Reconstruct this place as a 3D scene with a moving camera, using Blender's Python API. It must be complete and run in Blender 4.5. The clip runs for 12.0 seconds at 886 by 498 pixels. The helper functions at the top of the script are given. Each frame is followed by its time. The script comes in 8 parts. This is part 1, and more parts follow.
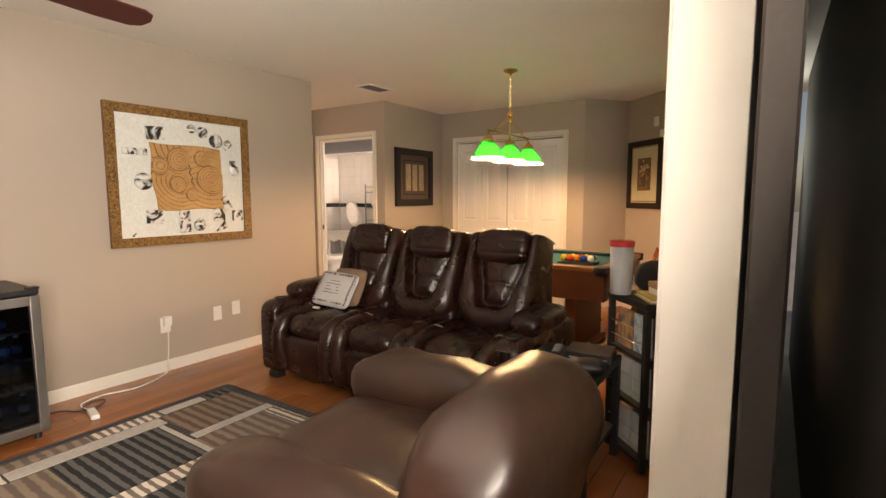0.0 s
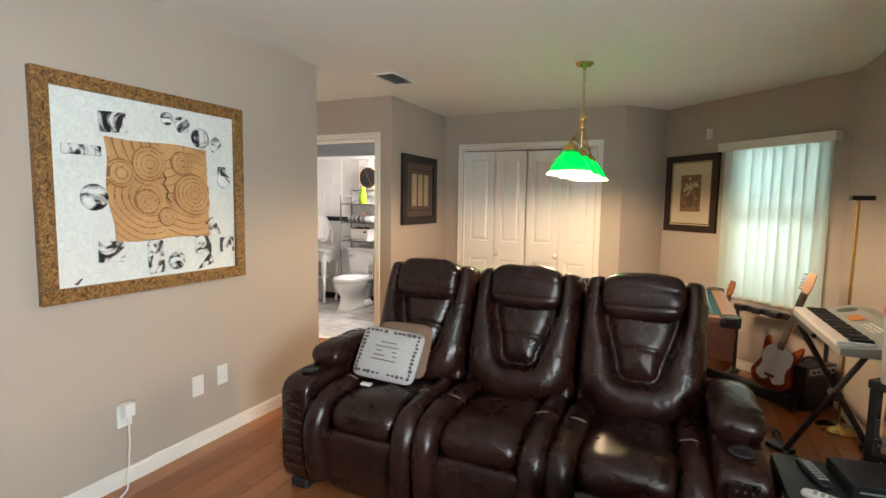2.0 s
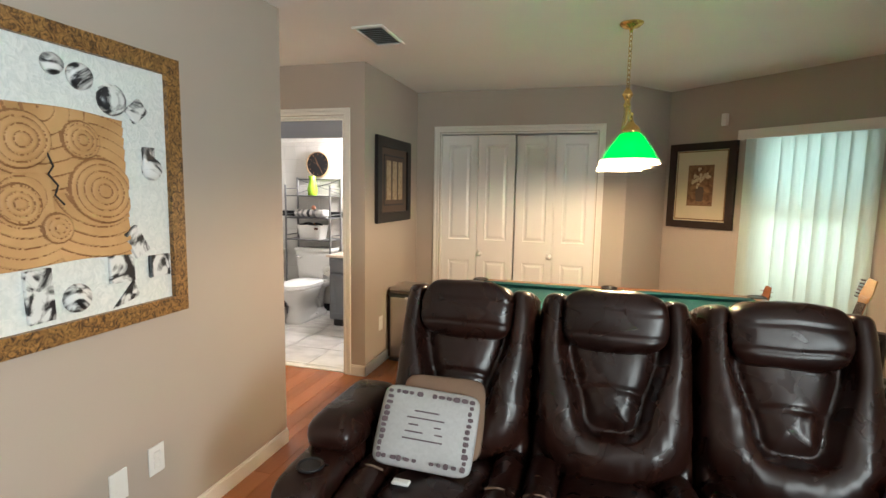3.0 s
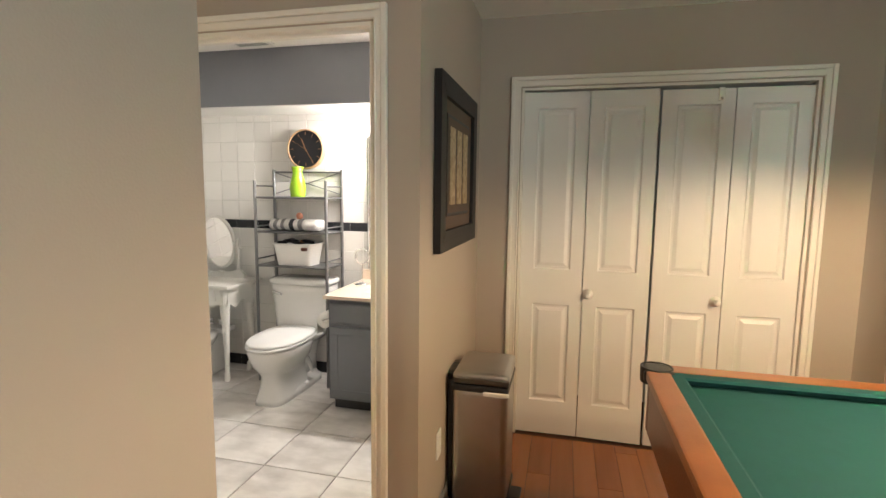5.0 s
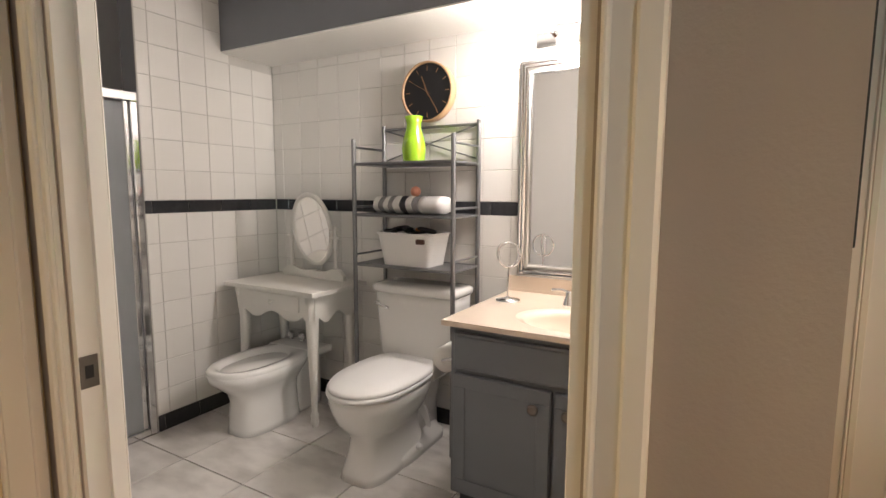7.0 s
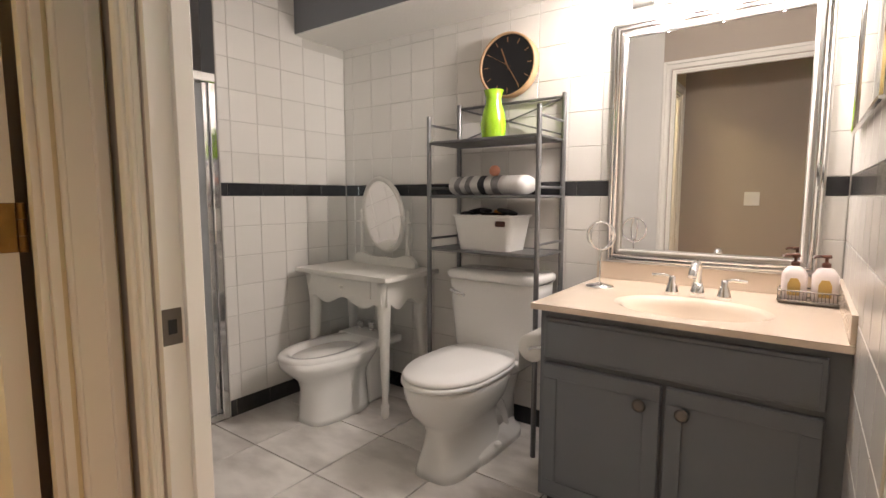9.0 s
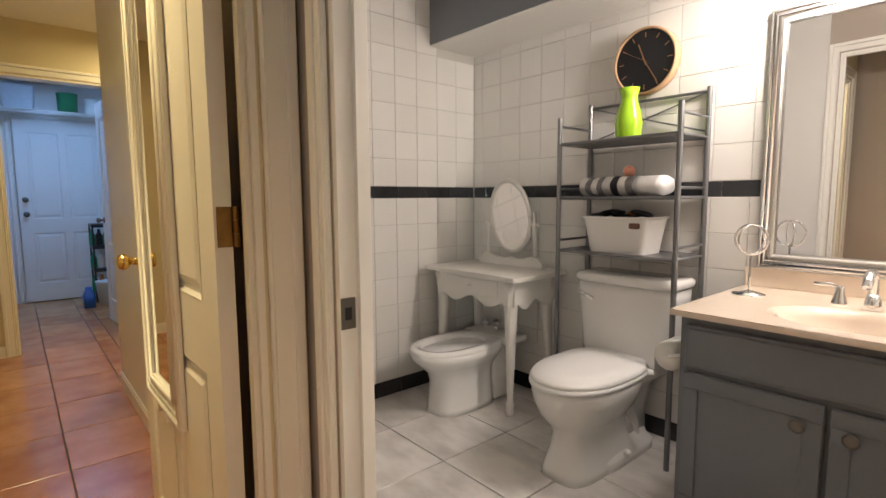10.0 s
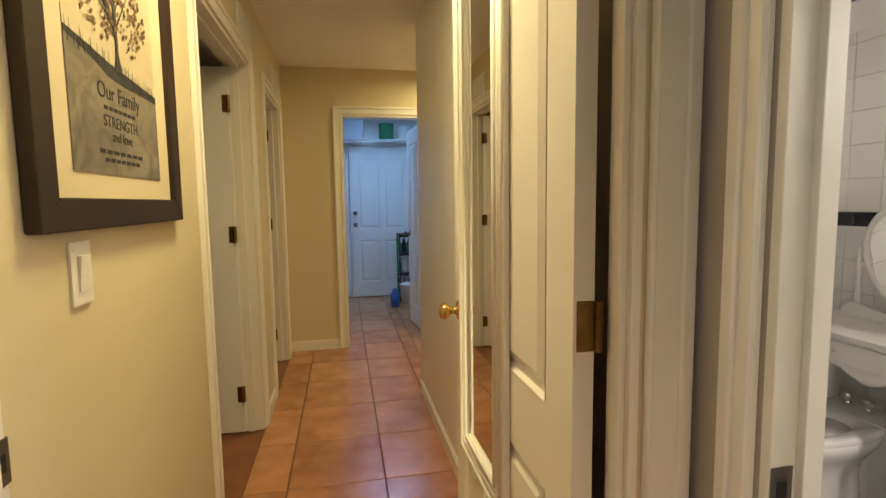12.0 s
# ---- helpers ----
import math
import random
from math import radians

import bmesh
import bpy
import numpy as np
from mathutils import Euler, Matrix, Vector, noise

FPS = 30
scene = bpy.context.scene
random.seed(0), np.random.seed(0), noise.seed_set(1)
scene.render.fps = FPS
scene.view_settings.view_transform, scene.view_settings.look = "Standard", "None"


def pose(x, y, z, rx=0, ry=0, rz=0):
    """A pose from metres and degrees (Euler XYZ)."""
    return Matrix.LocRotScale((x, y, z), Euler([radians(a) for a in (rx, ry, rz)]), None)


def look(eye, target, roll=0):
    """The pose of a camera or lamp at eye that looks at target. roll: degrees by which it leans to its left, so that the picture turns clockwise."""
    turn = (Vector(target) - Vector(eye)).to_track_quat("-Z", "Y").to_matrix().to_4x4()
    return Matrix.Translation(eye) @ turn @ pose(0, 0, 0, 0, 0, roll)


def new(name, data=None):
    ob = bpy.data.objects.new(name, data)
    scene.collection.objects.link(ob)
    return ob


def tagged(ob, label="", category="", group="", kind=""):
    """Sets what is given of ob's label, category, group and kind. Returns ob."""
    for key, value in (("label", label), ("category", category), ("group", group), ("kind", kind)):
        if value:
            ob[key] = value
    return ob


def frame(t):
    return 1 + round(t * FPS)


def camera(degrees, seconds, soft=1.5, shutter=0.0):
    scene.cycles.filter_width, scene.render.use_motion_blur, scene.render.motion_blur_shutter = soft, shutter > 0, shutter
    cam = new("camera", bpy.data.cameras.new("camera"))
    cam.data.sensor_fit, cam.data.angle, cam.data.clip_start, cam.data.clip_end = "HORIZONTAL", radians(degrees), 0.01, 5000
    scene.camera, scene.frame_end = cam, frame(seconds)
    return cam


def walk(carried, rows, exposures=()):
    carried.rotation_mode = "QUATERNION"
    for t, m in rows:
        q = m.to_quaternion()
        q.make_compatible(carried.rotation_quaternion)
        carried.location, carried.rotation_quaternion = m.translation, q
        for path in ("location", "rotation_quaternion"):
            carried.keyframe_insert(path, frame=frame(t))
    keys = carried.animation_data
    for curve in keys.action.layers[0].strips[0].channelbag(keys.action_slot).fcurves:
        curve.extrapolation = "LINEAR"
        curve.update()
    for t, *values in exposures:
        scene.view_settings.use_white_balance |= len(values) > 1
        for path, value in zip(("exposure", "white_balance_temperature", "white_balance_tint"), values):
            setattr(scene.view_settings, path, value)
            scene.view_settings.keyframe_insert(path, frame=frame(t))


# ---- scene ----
# the camera and its walk
cam = camera(83.2, 12.0)
PATH = [
    (0, (-0.335, 0.789, 1.332), (-1.433, 2.447, 1.123), -0.1),
    (0.5, (-0.619, 0.973, 1.378), (-1.846, 2.539, 1.176), 0.1),
    (1, (-0.891, 1.039, 1.413), (-2.148, 2.582, 1.213), 0.3),
    (1.5, (-1.308, 1.103, 1.426), (-2.438, 2.741, 1.231), 0.8),
    (2, (-1.723, 1.196, 1.445), (-2.551, 3.007, 1.26), 0.9),
    (2.5, (-2.143, 1.437, 1.46), (-2.775, 3.324, 1.259), 1.0),
    (3, (-2.535, 1.804, 1.486), (-3.079, 3.715, 1.256), 1.0),
    (3.5, (-2.934, 2.285, 1.471), (-3.428, 4.211, 1.255), 0.7),
    (4.1, (-3.42, 2.83, 1.465), (-3.90, 4.76, 1.245), 0.7),
    (4.7, (-3.64, 3.37, 1.46), (-4.11, 5.30, 1.235), 0.7),
    (5.3, (-3.716, 3.897, 1.455), (-4.186, 5.828, 1.231), 0.7),
    (5.5, (-3.768, 4.058, 1.475), (-4.227, 5.99, 1.235), 0.5),
    (6, (-3.895, 4.47, 1.422), (-4.412, 6.386, 1.174), 0.4),
    (6.5, (-4.046, 4.759, 1.357), (-4.787, 6.601, 1.12), 0.4),
    (7, (-4.251, 4.925, 1.267), (-5.236, 6.651, 1.04), 0.2),
    (7.2, (-4.311, 4.964, 1.238), (-5.348, 6.66, 1.018), 0.4),
    (7.9, (-4.40, 5.01, 1.175), (-5.50, 6.67, 0.96), 0.0),
    (8.8, (-4.415, 5.011, 1.151), (-5.572, 6.629, 0.941), -0.3),
    (9, (-4.424, 4.985, 1.15), (-5.592, 6.594, 0.941), -0.0),
    (9.5, (-4.426, 4.958, 1.148), (-5.719, 6.469, 0.941), -0.2),
    (10, (-4.431, 4.904, 1.156), (-5.94, 6.201, 0.95), -0.3),
    (10.5, (-4.419, 4.854, 1.176), (-6.147, 5.841, 0.976), -0.6),
    (11, (-4.451, 4.839, 1.206), (-6.31, 5.548, 1.009), -0.9),
    (11.5, (-4.526, 4.858, 1.236), (-6.453, 5.357, 1.042), -0.9),
    (12, (-4.76, 4.858, 1.295), (-6.713, 5.246, 1.105), -0.8),
]
walk(cam, [(t, look(eye, target, roll)) for t, eye, target, roll in PATH],
     [(0.0, 0.05, 7900, 24), (0.7, 0.2, 7200, 22), (1.6, 0.22, 6000, 15), (3.5, 0.15, 5900, 9), (5.5, -0.1, 6200, 8), (6.5, -0.45, 6200, 9), (7.2, -0.65, 6300, 14), (9.5, -0.7, 6400, 14), (11.0, -0.62, 6600, 9), (12.0, -0.63, 6500, 8)])

# ---- light ----
world = bpy.data.worlds.new("world")
scene.world = world
world.use_nodes = True
wn = world.node_tree
sky = wn.nodes.new("ShaderNodeTexSky")
sky.sky_type, sky.sun_disc = "NISHITA", False
sky.sun_elevation, sky.sun_rotation = radians(48), radians(120)
wn.links.new(sky.outputs[0], wn.nodes["Background"].inputs[0])
wn.nodes["Background"].inputs[1].default_value = 0.06
sun = new("sun", bpy.data.lights.new("sun", "SUN"))
sun.data.energy, sun.data.angle, sun.data.color = 2.2, radians(0.5), (1.0, 0.94, 0.86)
sun.matrix_world = look((0, 0, 0), (-0.5, 0.6, -0.9))


def area_lamp(name, eye, target, w, h, power, color):
    ob = new(name, bpy.data.lights.new(name, "AREA"))
    ob.data.shape, ob.data.size, ob.data.size_y = "RECTANGLE", w, h
    ob.data.energy, ob.data.color = power, color
    ob.matrix_world = look(eye, target)
    return ob


def bulb_lamp(name, at, power, color, radius=0.03):
    ob = new(name, bpy.data.lights.new(name, "POINT"))
    ob.data.energy, ob.data.color, ob.data.shadow_soft_size = power, color, radius
    ob.location = at
    return ob


WARM, DAY, NEUTRAL = (1.0, 0.66, 0.36), (0.80, 0.92, 1.0), (1.0, 0.93, 0.86)
# daylight through the sliding door and the blinds windows; the lamps that are lit; added fills
area_lamp("door_daylight", (-0.22, 0.64, 1.45), (-4.0, 0.45, 2.6), 1.1, 1.15, 155, (0.95, 1.0, 0.93))
area_lamp("bay_window_daylight", (-0.75, 6.85, 1.45), (-1.15, 6.42, 1.75), 1.3, 1.4, 20, (0.84, 1.0, 0.92))
area_lamp("side_window_daylight", (0.15, 3.8, 1.45), (-0.56, 3.8, 1.75), 1.5, 1.4, 130, (0.86, 1.0, 0.92))
# bluish fill added under the laundry ceiling, with no known source
area_lamp("laundry_fill", (-10.5, 5.3, 2.42), (-10.5, 5.3, 0.0), 0.5, 0.5, 28, (0.26, 0.52, 1.0))
area_lamp("hall_lamp", (-6.05, 4.85, 2.36), (-6.05, 4.85, 0.0), 0.28, 0.28, 37, (1.0, 0.80, 0.40))
# unseen fill added in the recess to brighten the end of the hall
area_lamp("hall_recess_fill", (-8.72, 5.85, 2.36), (-8.72, 5.85, 0.0), 0.28, 0.28, 24, (1.0, 0.80, 0.40))
for k in range(3):
    bulb_lamp("vanity_bulb", (-4.96 + 0.21 * k, 6.955, 1.910), 32, (1.0, 0.90, 0.81), 0.04)
for k in range(3):
    bulb_lamp("pool_lamp_bulb", (-2.34, 4.495 + 0.405 * k, 1.665), 54, WARM)


# ---- materials ----
def tree(name):
    m = bpy.data.materials.new(name)
    m.use_nodes = True
    return m, m.node_tree.nodes, m.node_tree.links, m.node_tree.nodes["Principled BSDF"]


def surface(name, color, rough=0.5, metal=0.0, vary=0.12, scale=6.0, bump=0.0, bump_scale=120.0, coat=0.0, second=None, spread=0.5, crease=0.0):
    """Plain surface with two scales of variation and a fine relief."""
    m, n, l, b = tree(name)
    tc = n.new("ShaderNodeTexCoord")
    big, fine = n.new("ShaderNodeTexNoise"), n.new("ShaderNodeTexNoise")
    big.inputs["Scale"].default_value, big.inputs["Detail"].default_value = scale, 6
    fine.inputs["Scale"].default_value, fine.inputs["Detail"].default_value = bump_scale, 4
    l.new(tc.outputs["Object"], big.inputs["Vector"]), l.new(tc.outputs["Object"], fine.inputs["Vector"])
    ramp = n.new("ShaderNodeValToRGB")
    c2 = second or tuple(c * (1 - vary) for c in color)
    ramp.color_ramp.elements[0].position, ramp.color_ramp.elements[1].position = 0.5 - spread / 2, 0.5 + spread / 2
    ramp.color_ramp.elements[0].color, ramp.color_ramp.elements[1].color = (*c2, 1), (*color, 1)
    l.new(big.outputs["Fac"], ramp.inputs["Fac"])
    l.new(ramp.outputs["Color"], b.inputs["Base Color"])
    mr = n.new("ShaderNodeMapRange")
    mr.inputs["To Min"].default_value, mr.inputs["To Max"].default_value = max(0.02, rough - 0.08), min(1, rough + 0.08)
    l.new(fine.outputs["Fac"], mr.inputs["Value"])
    l.new(mr.outputs["Result"], b.inputs["Roughness"])
    b.inputs["Metallic"].default_value, b.inputs["Coat Weight"].default_value = metal, coat
    if bump:
        bp = n.new("ShaderNodeBump")
        bp.inputs["Strength"].default_value, bp.inputs["Distance"].default_value = bump, 0.004
        l.new(fine.outputs["Fac"], bp.inputs["Height"])
        l.new(bp.outputs["Normal"], b.inputs["Normal"])
        if crease:
            fold, ridge, cb = n.new("ShaderNodeTexNoise"), n.new("ShaderNodeMath"), n.new("ShaderNodeBump")
            fold.inputs["Scale"].default_value, fold.inputs["Detail"].default_value, fold.inputs["Distortion"].default_value = 11, 3, 1.2
            ridge.operation = "PINGPONG"
            ridge.inputs[1].default_value = 0.09
            cb.inputs["Strength"].default_value, cb.inputs["Distance"].default_value = crease, 0.03
            l.new(tc.outputs["Object"], fold.inputs["Vector"]), l.new(fold.outputs["Fac"], ridge.inputs[0])
            l.new(ridge.outputs[0], cb.inputs["Height"]), l.new(cb.outputs["Normal"], bp.inputs["Normal"])
    return m


def piece_surface(name, dark, light, rough=0.4, grain=(1.5, 22, 22), vein=0.3, coat=0.0, bump=0.15, ends=(0.0, 1.0)):
    """For pieces: each one takes its own tone, with grain or veins inside it."""
    m, n, l, b = tree(name)
    info, tc, mp = n.new("ShaderNodeObjectInfo"), n.new("ShaderNodeTexCoord"), n.new("ShaderNodeMapping")
    nz = n.new("ShaderNodeTexNoise")
    mp.inputs["Scale"].default_value = grain
    add = n.new("ShaderNodeVectorMath")
    sc = n.new("ShaderNodeVectorMath")
    sc.operation, add.operation = "SCALE", "ADD"
    sc.inputs[0].default_value = (7.1, 3.7, 5.3)
    l.new(info.outputs["Random"], sc.inputs["Scale"])
    l.new(tc.outputs["Object"], mp.inputs["Vector"])
    l.new(mp.outputs["Vector"], add.inputs[0]), l.new(sc.outputs[0], add.inputs[1])
    l.new(add.outputs[0], nz.inputs["Vector"])
    nz.inputs["Detail"].default_value, nz.inputs["Scale"].default_value = 7, 1.0
    mx = n.new("ShaderNodeMath")
    mx.operation = "MULTIPLY_ADD"
    mx.inputs[1].default_value = vein
    l.new(nz.outputs["Fac"], mx.inputs[0])
    m2 = n.new("ShaderNodeMath")
    m2.operation = "MULTIPLY"
    m2.inputs[1].default_value = 1 - vein
    l.new(info.outputs["Random"], m2.inputs[0]), l.new(m2.outputs[0], mx.inputs[2])
    ramp = n.new("ShaderNodeValToRGB")
    ramp.color_ramp.elements[0].position, ramp.color_ramp.elements[1].position = ends
    ramp.color_ramp.elements[0].color, ramp.color_ramp.elements[1].color = (*dark, 1), (*light, 1)
    l.new(mx.outputs[0], ramp.inputs["Fac"]), l.new(ramp.outputs["Color"], b.inputs["Base Color"])
    b.inputs["Roughness"].default_value, b.inputs["Coat Weight"].default_value = rough, coat
    bp = n.new("ShaderNodeBump")
    bp.inputs["Strength"].default_value, bp.inputs["Distance"].default_value = bump, 0.002
    l.new(nz.outputs["Fac"], bp.inputs["Height"]), l.new(bp.outputs["Normal"], b.inputs["Normal"])
    return m


def glass(name, color=(1, 1, 1), rough=0.0, mix=0.0):
    m, n, l, b = tree(name)
    b.inputs["Base Color"].default_value = (*color, 1)
    b.inputs["Roughness"].default_value, b.inputs["Transmission Weight"].default_value, b.inputs["IOR"].default_value = rough, 1, 1.45
    return m


def glow(name, color, strength):
    m, n, l, b = tree(name)
    b.inputs["Base Color"].default_value = (*color, 1)
    b.inputs["Emission Color"].default_value, b.inputs["Emission Strength"].default_value = (*color, 1), strength
    return m


glow_bulb = glow("lit_bulb", (1.0, 0.86, 0.62), 9.0)
M = {
    "wall": surface("wall_paint", (0.43, 0.37, 0.312), 0.75, vary=0.05, scale=1.2, bump=0.12, bump_scale=260),
    "hall_wall": surface("hall_wall_paint", (0.66, 0.58, 0.40), 0.75, vary=0.05, scale=1.2, bump=0.12, bump_scale=260),
    "bath_wall": surface("bath_wall_paint", (0.20, 0.205, 0.225), 0.7, vary=0.06, scale=1.5, bump=0.12, bump_scale=260),
    "ceiling": surface("ceiling_paint", (0.86, 0.85, 0.82), 0.85, vary=0.04, scale=2, bump=0.6, bump_scale=70),
    "trim": surface("trim_paint", (0.80, 0.77, 0.71), 0.35, vary=0.05, scale=3, bump=0.05, bump_scale=60),
    "floor_base": surface("floor_base", (0.10, 0.045, 0.02), 0.6),
    "grout": surface("grout", (0.11, 0.085, 0.065), 0.9, bump=0.3),
    "white": surface("white_paint", (0.80, 0.79, 0.77), 0.35, vary=0.03, scale=4),
    "black": surface("black_plastic", (0.015, 0.015, 0.017), 0.4, vary=0.2),
    "steel": surface("brushed_steel", (0.55, 0.54, 0.52), 0.32, 1.0, vary=0.1, scale=9),
    "chrome": surface("chrome", (0.80, 0.80, 0.80), 0.08, 1.0, vary=0.03),
    "old_brass": surface("worn_brass", (0.28, 0.16, 0.055), 0.42, 1.0, vary=0.45, scale=30),
    "brass": surface("brass", (0.72, 0.50, 0.18), 0.25, 1.0, vary=0.15, scale=14),
    "felt": surface("green_felt", (0.002, 0.064, 0.074), 0.95, vary=0.12, scale=20, bump=0.2, bump_scale=600),
    "pool_wood": surface("pool_table_wood", (0.30, 0.105, 0.030), 0.35, vary=0.35, scale=7, coat=0.2),
    "apron_wood": surface("pool_table_apron", (0.17, 0.045, 0.014), 0.35, vary=0.4, scale=6, coat=0.2),
    "porcelain": surface("porcelain", (0.80, 0.79, 0.76), 0.10, vary=0.02, coat=0.4),
    "counter": surface("cultured_marble", (0.74, 0.62, 0.50), 0.18, vary=0.06, scale=5, coat=0.3),
    "cabinet": surface("grey_cabinet_paint", (0.165, 0.178, 0.200), 0.42, vary=0.08, scale=4),
    "mirror": surface("mirror_silver", (0.9, 0.9, 0.9), 0.02, 1.0, vary=0.0),
    "glass": glass("clear_glass"),
}
M["mirror"].node_tree.nodes["Principled BSDF"].inputs["Roughness"].default_value = 0.01
for lk in list(M["mirror"].node_tree.nodes["Principled BSDF"].inputs["Roughness"].links):
    M["mirror"].node_tree.links.remove(lk)


# ---- building helpers ----
def finish(name, bm, material, smooth=False):
    bmesh.ops.recalc_face_normals(bm, faces=bm.faces)
    me = bpy.data.meshes.new(name)
    bm.to_mesh(me)
    bm.free()
    for m in (material if isinstance(material, (list, tuple)) else [material]):
        me.materials.append(M[m] if isinstance(m, str) else m)
    if smooth:
        for p in me.polygons:
            p.use_smooth = True
    return new(name, me)


def part(name, bm, material, parent=None, label="", smooth=False):
    """One mesh object under a thing or a part, built in the parent's own space."""
    ob = finish(name, bm, material, smooth)
    if parent:
        ob.parent = parent
    if label:
        ob["label"] = label
    return ob


def thing(name, at=(0, 0, 0), turn=0.0, label="", category="", group="", kind=""):
    ob = new(name)
    ob.empty_display_size = 0.1
    ob.matrix_basis = pose(*at, 0, 0, turn)
    return tagged(ob, label, category, group, kind)


def box(x0, x1, y0, y1, z0, z1, bevel=0.0, seg=2, bm=None):
    b = bmesh.new()
    bmesh.ops.create_cube(b, size=1)
    bmesh.ops.scale(b, vec=(abs(x1 - x0), abs(y1 - y0), abs(z1 - z0)), verts=b.verts)
    bmesh.ops.translate(b, vec=((x0 + x1) / 2, (y0 + y1) / 2, (z0 + z1) / 2), verts=b.verts)
    if bevel:
        bmesh.ops.bevel(b, geom=b.edges[:], offset=bevel, segments=seg, profile=0.7, affect="EDGES")
    if bm is None:
        return b
    return join(bm, b)


def join(bm, other):
    me = bpy.data.meshes.new("tmp")
    other.to_mesh(me)
    other.free()
    bm.from_mesh(me)
    bpy.data.meshes.remove(me)
    return bm


def moved(bm, m):
    bmesh.ops.transform(bm, matrix=m, verts=bm.verts)
    return bm


def rod(p, q, r, seg=10, r2=None):
    p, q = Vector(p), Vector(q)
    b = bmesh.new()
    bmesh.ops.create_cone(b, cap_ends=True, segments=seg, radius1=r, radius2=r if r2 is None else r2, depth=(q - p).length)
    rot = (q - p).to_track_quat("Z", "Y").to_matrix().to_4x4()
    return moved(b, Matrix.Translation((p + q) / 2) @ rot)


def tube(points, r, seg=8):
    """A round bar along a run of points."""
    b = bmesh.new()
    pts = [Vector(p) for p in points]
    rings = []
    for i, p in enumerate(pts):
        d = (pts[min(i + 1, len(pts) - 1)] - pts[max(i - 1, 0)]).normalized()
        u = d.orthogonal().normalized() if i == 0 else (u - d * u.dot(d)).normalized()
        v = d.cross(u)
        rings.append([b.verts.new(p + r * (math.cos(2 * math.pi * k / seg) * u + math.sin(2 * math.pi * k / seg) * v)) for k in range(seg)])
    for a, c in zip(rings, rings[1:]):
        for k in range(seg):
            b.faces.new((a[k], a[(k + 1) % seg], c[(k + 1) % seg], c[k]))
    b.faces.new(rings[0][::-1]), b.faces.new(rings[-1])
    return b


def lathe(profile, seg=24, cap=True):
    """Turned shape from (radius, height) pairs."""
    b = bmesh.new()
    rings = [[b.verts.new((r * math.cos(2 * math.pi * k / seg), r * math.sin(2 * math.pi * k / seg), z)) for k in range(seg)] for r, z in profile]
    for a, c in zip(rings, rings[1:]):
        for k in range(seg):
            b.faces.new((a[k], a[(k + 1) % seg], c[(k + 1) % seg], c[k]))
    if cap:
        b.faces.new(rings[0][::-1]), b.faces.new(rings[-1])
    return b


def prism(outline, depth, axis="z", at=0.0, bevel=0.0):
    """A flat outline given depth along an axis: (x, y) for z, (x, z) for y, (y, z) for x."""
    b = bmesh.new()
    def put(u, v, w):
        return {"z": (u, v, w), "y": (u, w, v), "x": (w, u, v)}[axis]
    lo = [b.verts.new(put(u, v, at)) for u, v in outline]
    hi = [b.verts.new(put(u, v, at + depth)) for u, v in outline]
    n = len(outline)
    b.faces.new(lo[::-1]), b.faces.new(hi)
    for k in range(n):
        b.faces.new((lo[k], lo[(k + 1) % n], hi[(k + 1) % n], hi[k]))
    if bevel:
        bmesh.ops.recalc_face_normals(b, faces=b.faces)
        bmesh.ops.bevel(b, geom=b.edges[:], offset=bevel, segments=2, profile=0.7, affect="EDGES")
    return b


def pillow(w, d, h, px=4.0, pz=2.2, nu=20, nv=12):
    """A soft, rounded block centred on the origin (a superellipsoid)."""
    b = bmesh.new()
    def sp(c, e):
        return math.copysign(abs(c) ** e, c)
    rows = []
    for j in range(1, nv):
        ph = -math.pi / 2 + math.pi * j / nv
        rows.append([b.verts.new((w / 2 * sp(math.cos(ph), 2 / pz) * sp(math.cos(2 * math.pi * i / nu), 2 / px),
                                  d / 2 * sp(math.cos(ph), 2 / pz) * sp(math.sin(2 * math.pi * i / nu), 2 / px),
                                  h / 2 * sp(math.sin(ph), 2 / pz))) for i in range(nu)])
    lo, hi = b.verts.new((0, 0, -h / 2)), b.verts.new((0, 0, h / 2))
    for a, c in zip(rows, rows[1:]):
        for k in range(nu):
            b.faces.new((a[k], a[(k + 1) % nu], c[(k + 1) % nu], c[k]))
    for k in range(nu):
        b.faces.new((rows[0][(k + 1) % nu], rows[0][k], lo)), b.faces.new((rows[-1][k], rows[-1][(k + 1) % nu], hi))
    return b


def pad(w, d, h, px=5.0, pz=4.0, nu=28, rows=36, tucks=(), depth=0.16, width=0.012):
    """A soft upright pad with stitched tucks running across its front."""
    b = bmesh.new()
    def sp(c, e):
        return math.copysign(abs(c) ** e, c)
    rings = []
    for j in range(rows + 1):
        z = h / 2 * math.sin(math.pi / 2 * (2 * j / rows - 1) * 0.985)
        s = (1 - abs(2 * z / h) ** pz) ** (1 / pz)
        k = 1 - sum(depth * math.exp(-((z - c) / width) ** 2) for c in tucks)
        ring = []
        for i in range(nu):
            a = 2 * math.pi * i / nu
            y = d / 2 * s * sp(math.sin(a), 2 / px)
            ring.append(b.verts.new((w / 2 * s * sp(math.cos(a), 2 / px), y * (k if y < 0 else 1), z)))
        rings.append(ring)
    for a, c in zip(rings, rings[1:]):
        for i in range(nu):
            b.faces.new((a[i], a[(i + 1) % nu], c[(i + 1) % nu], c[i]))
    b.faces.new(rings[0][::-1]), b.faces.new(rings[-1])
    return b


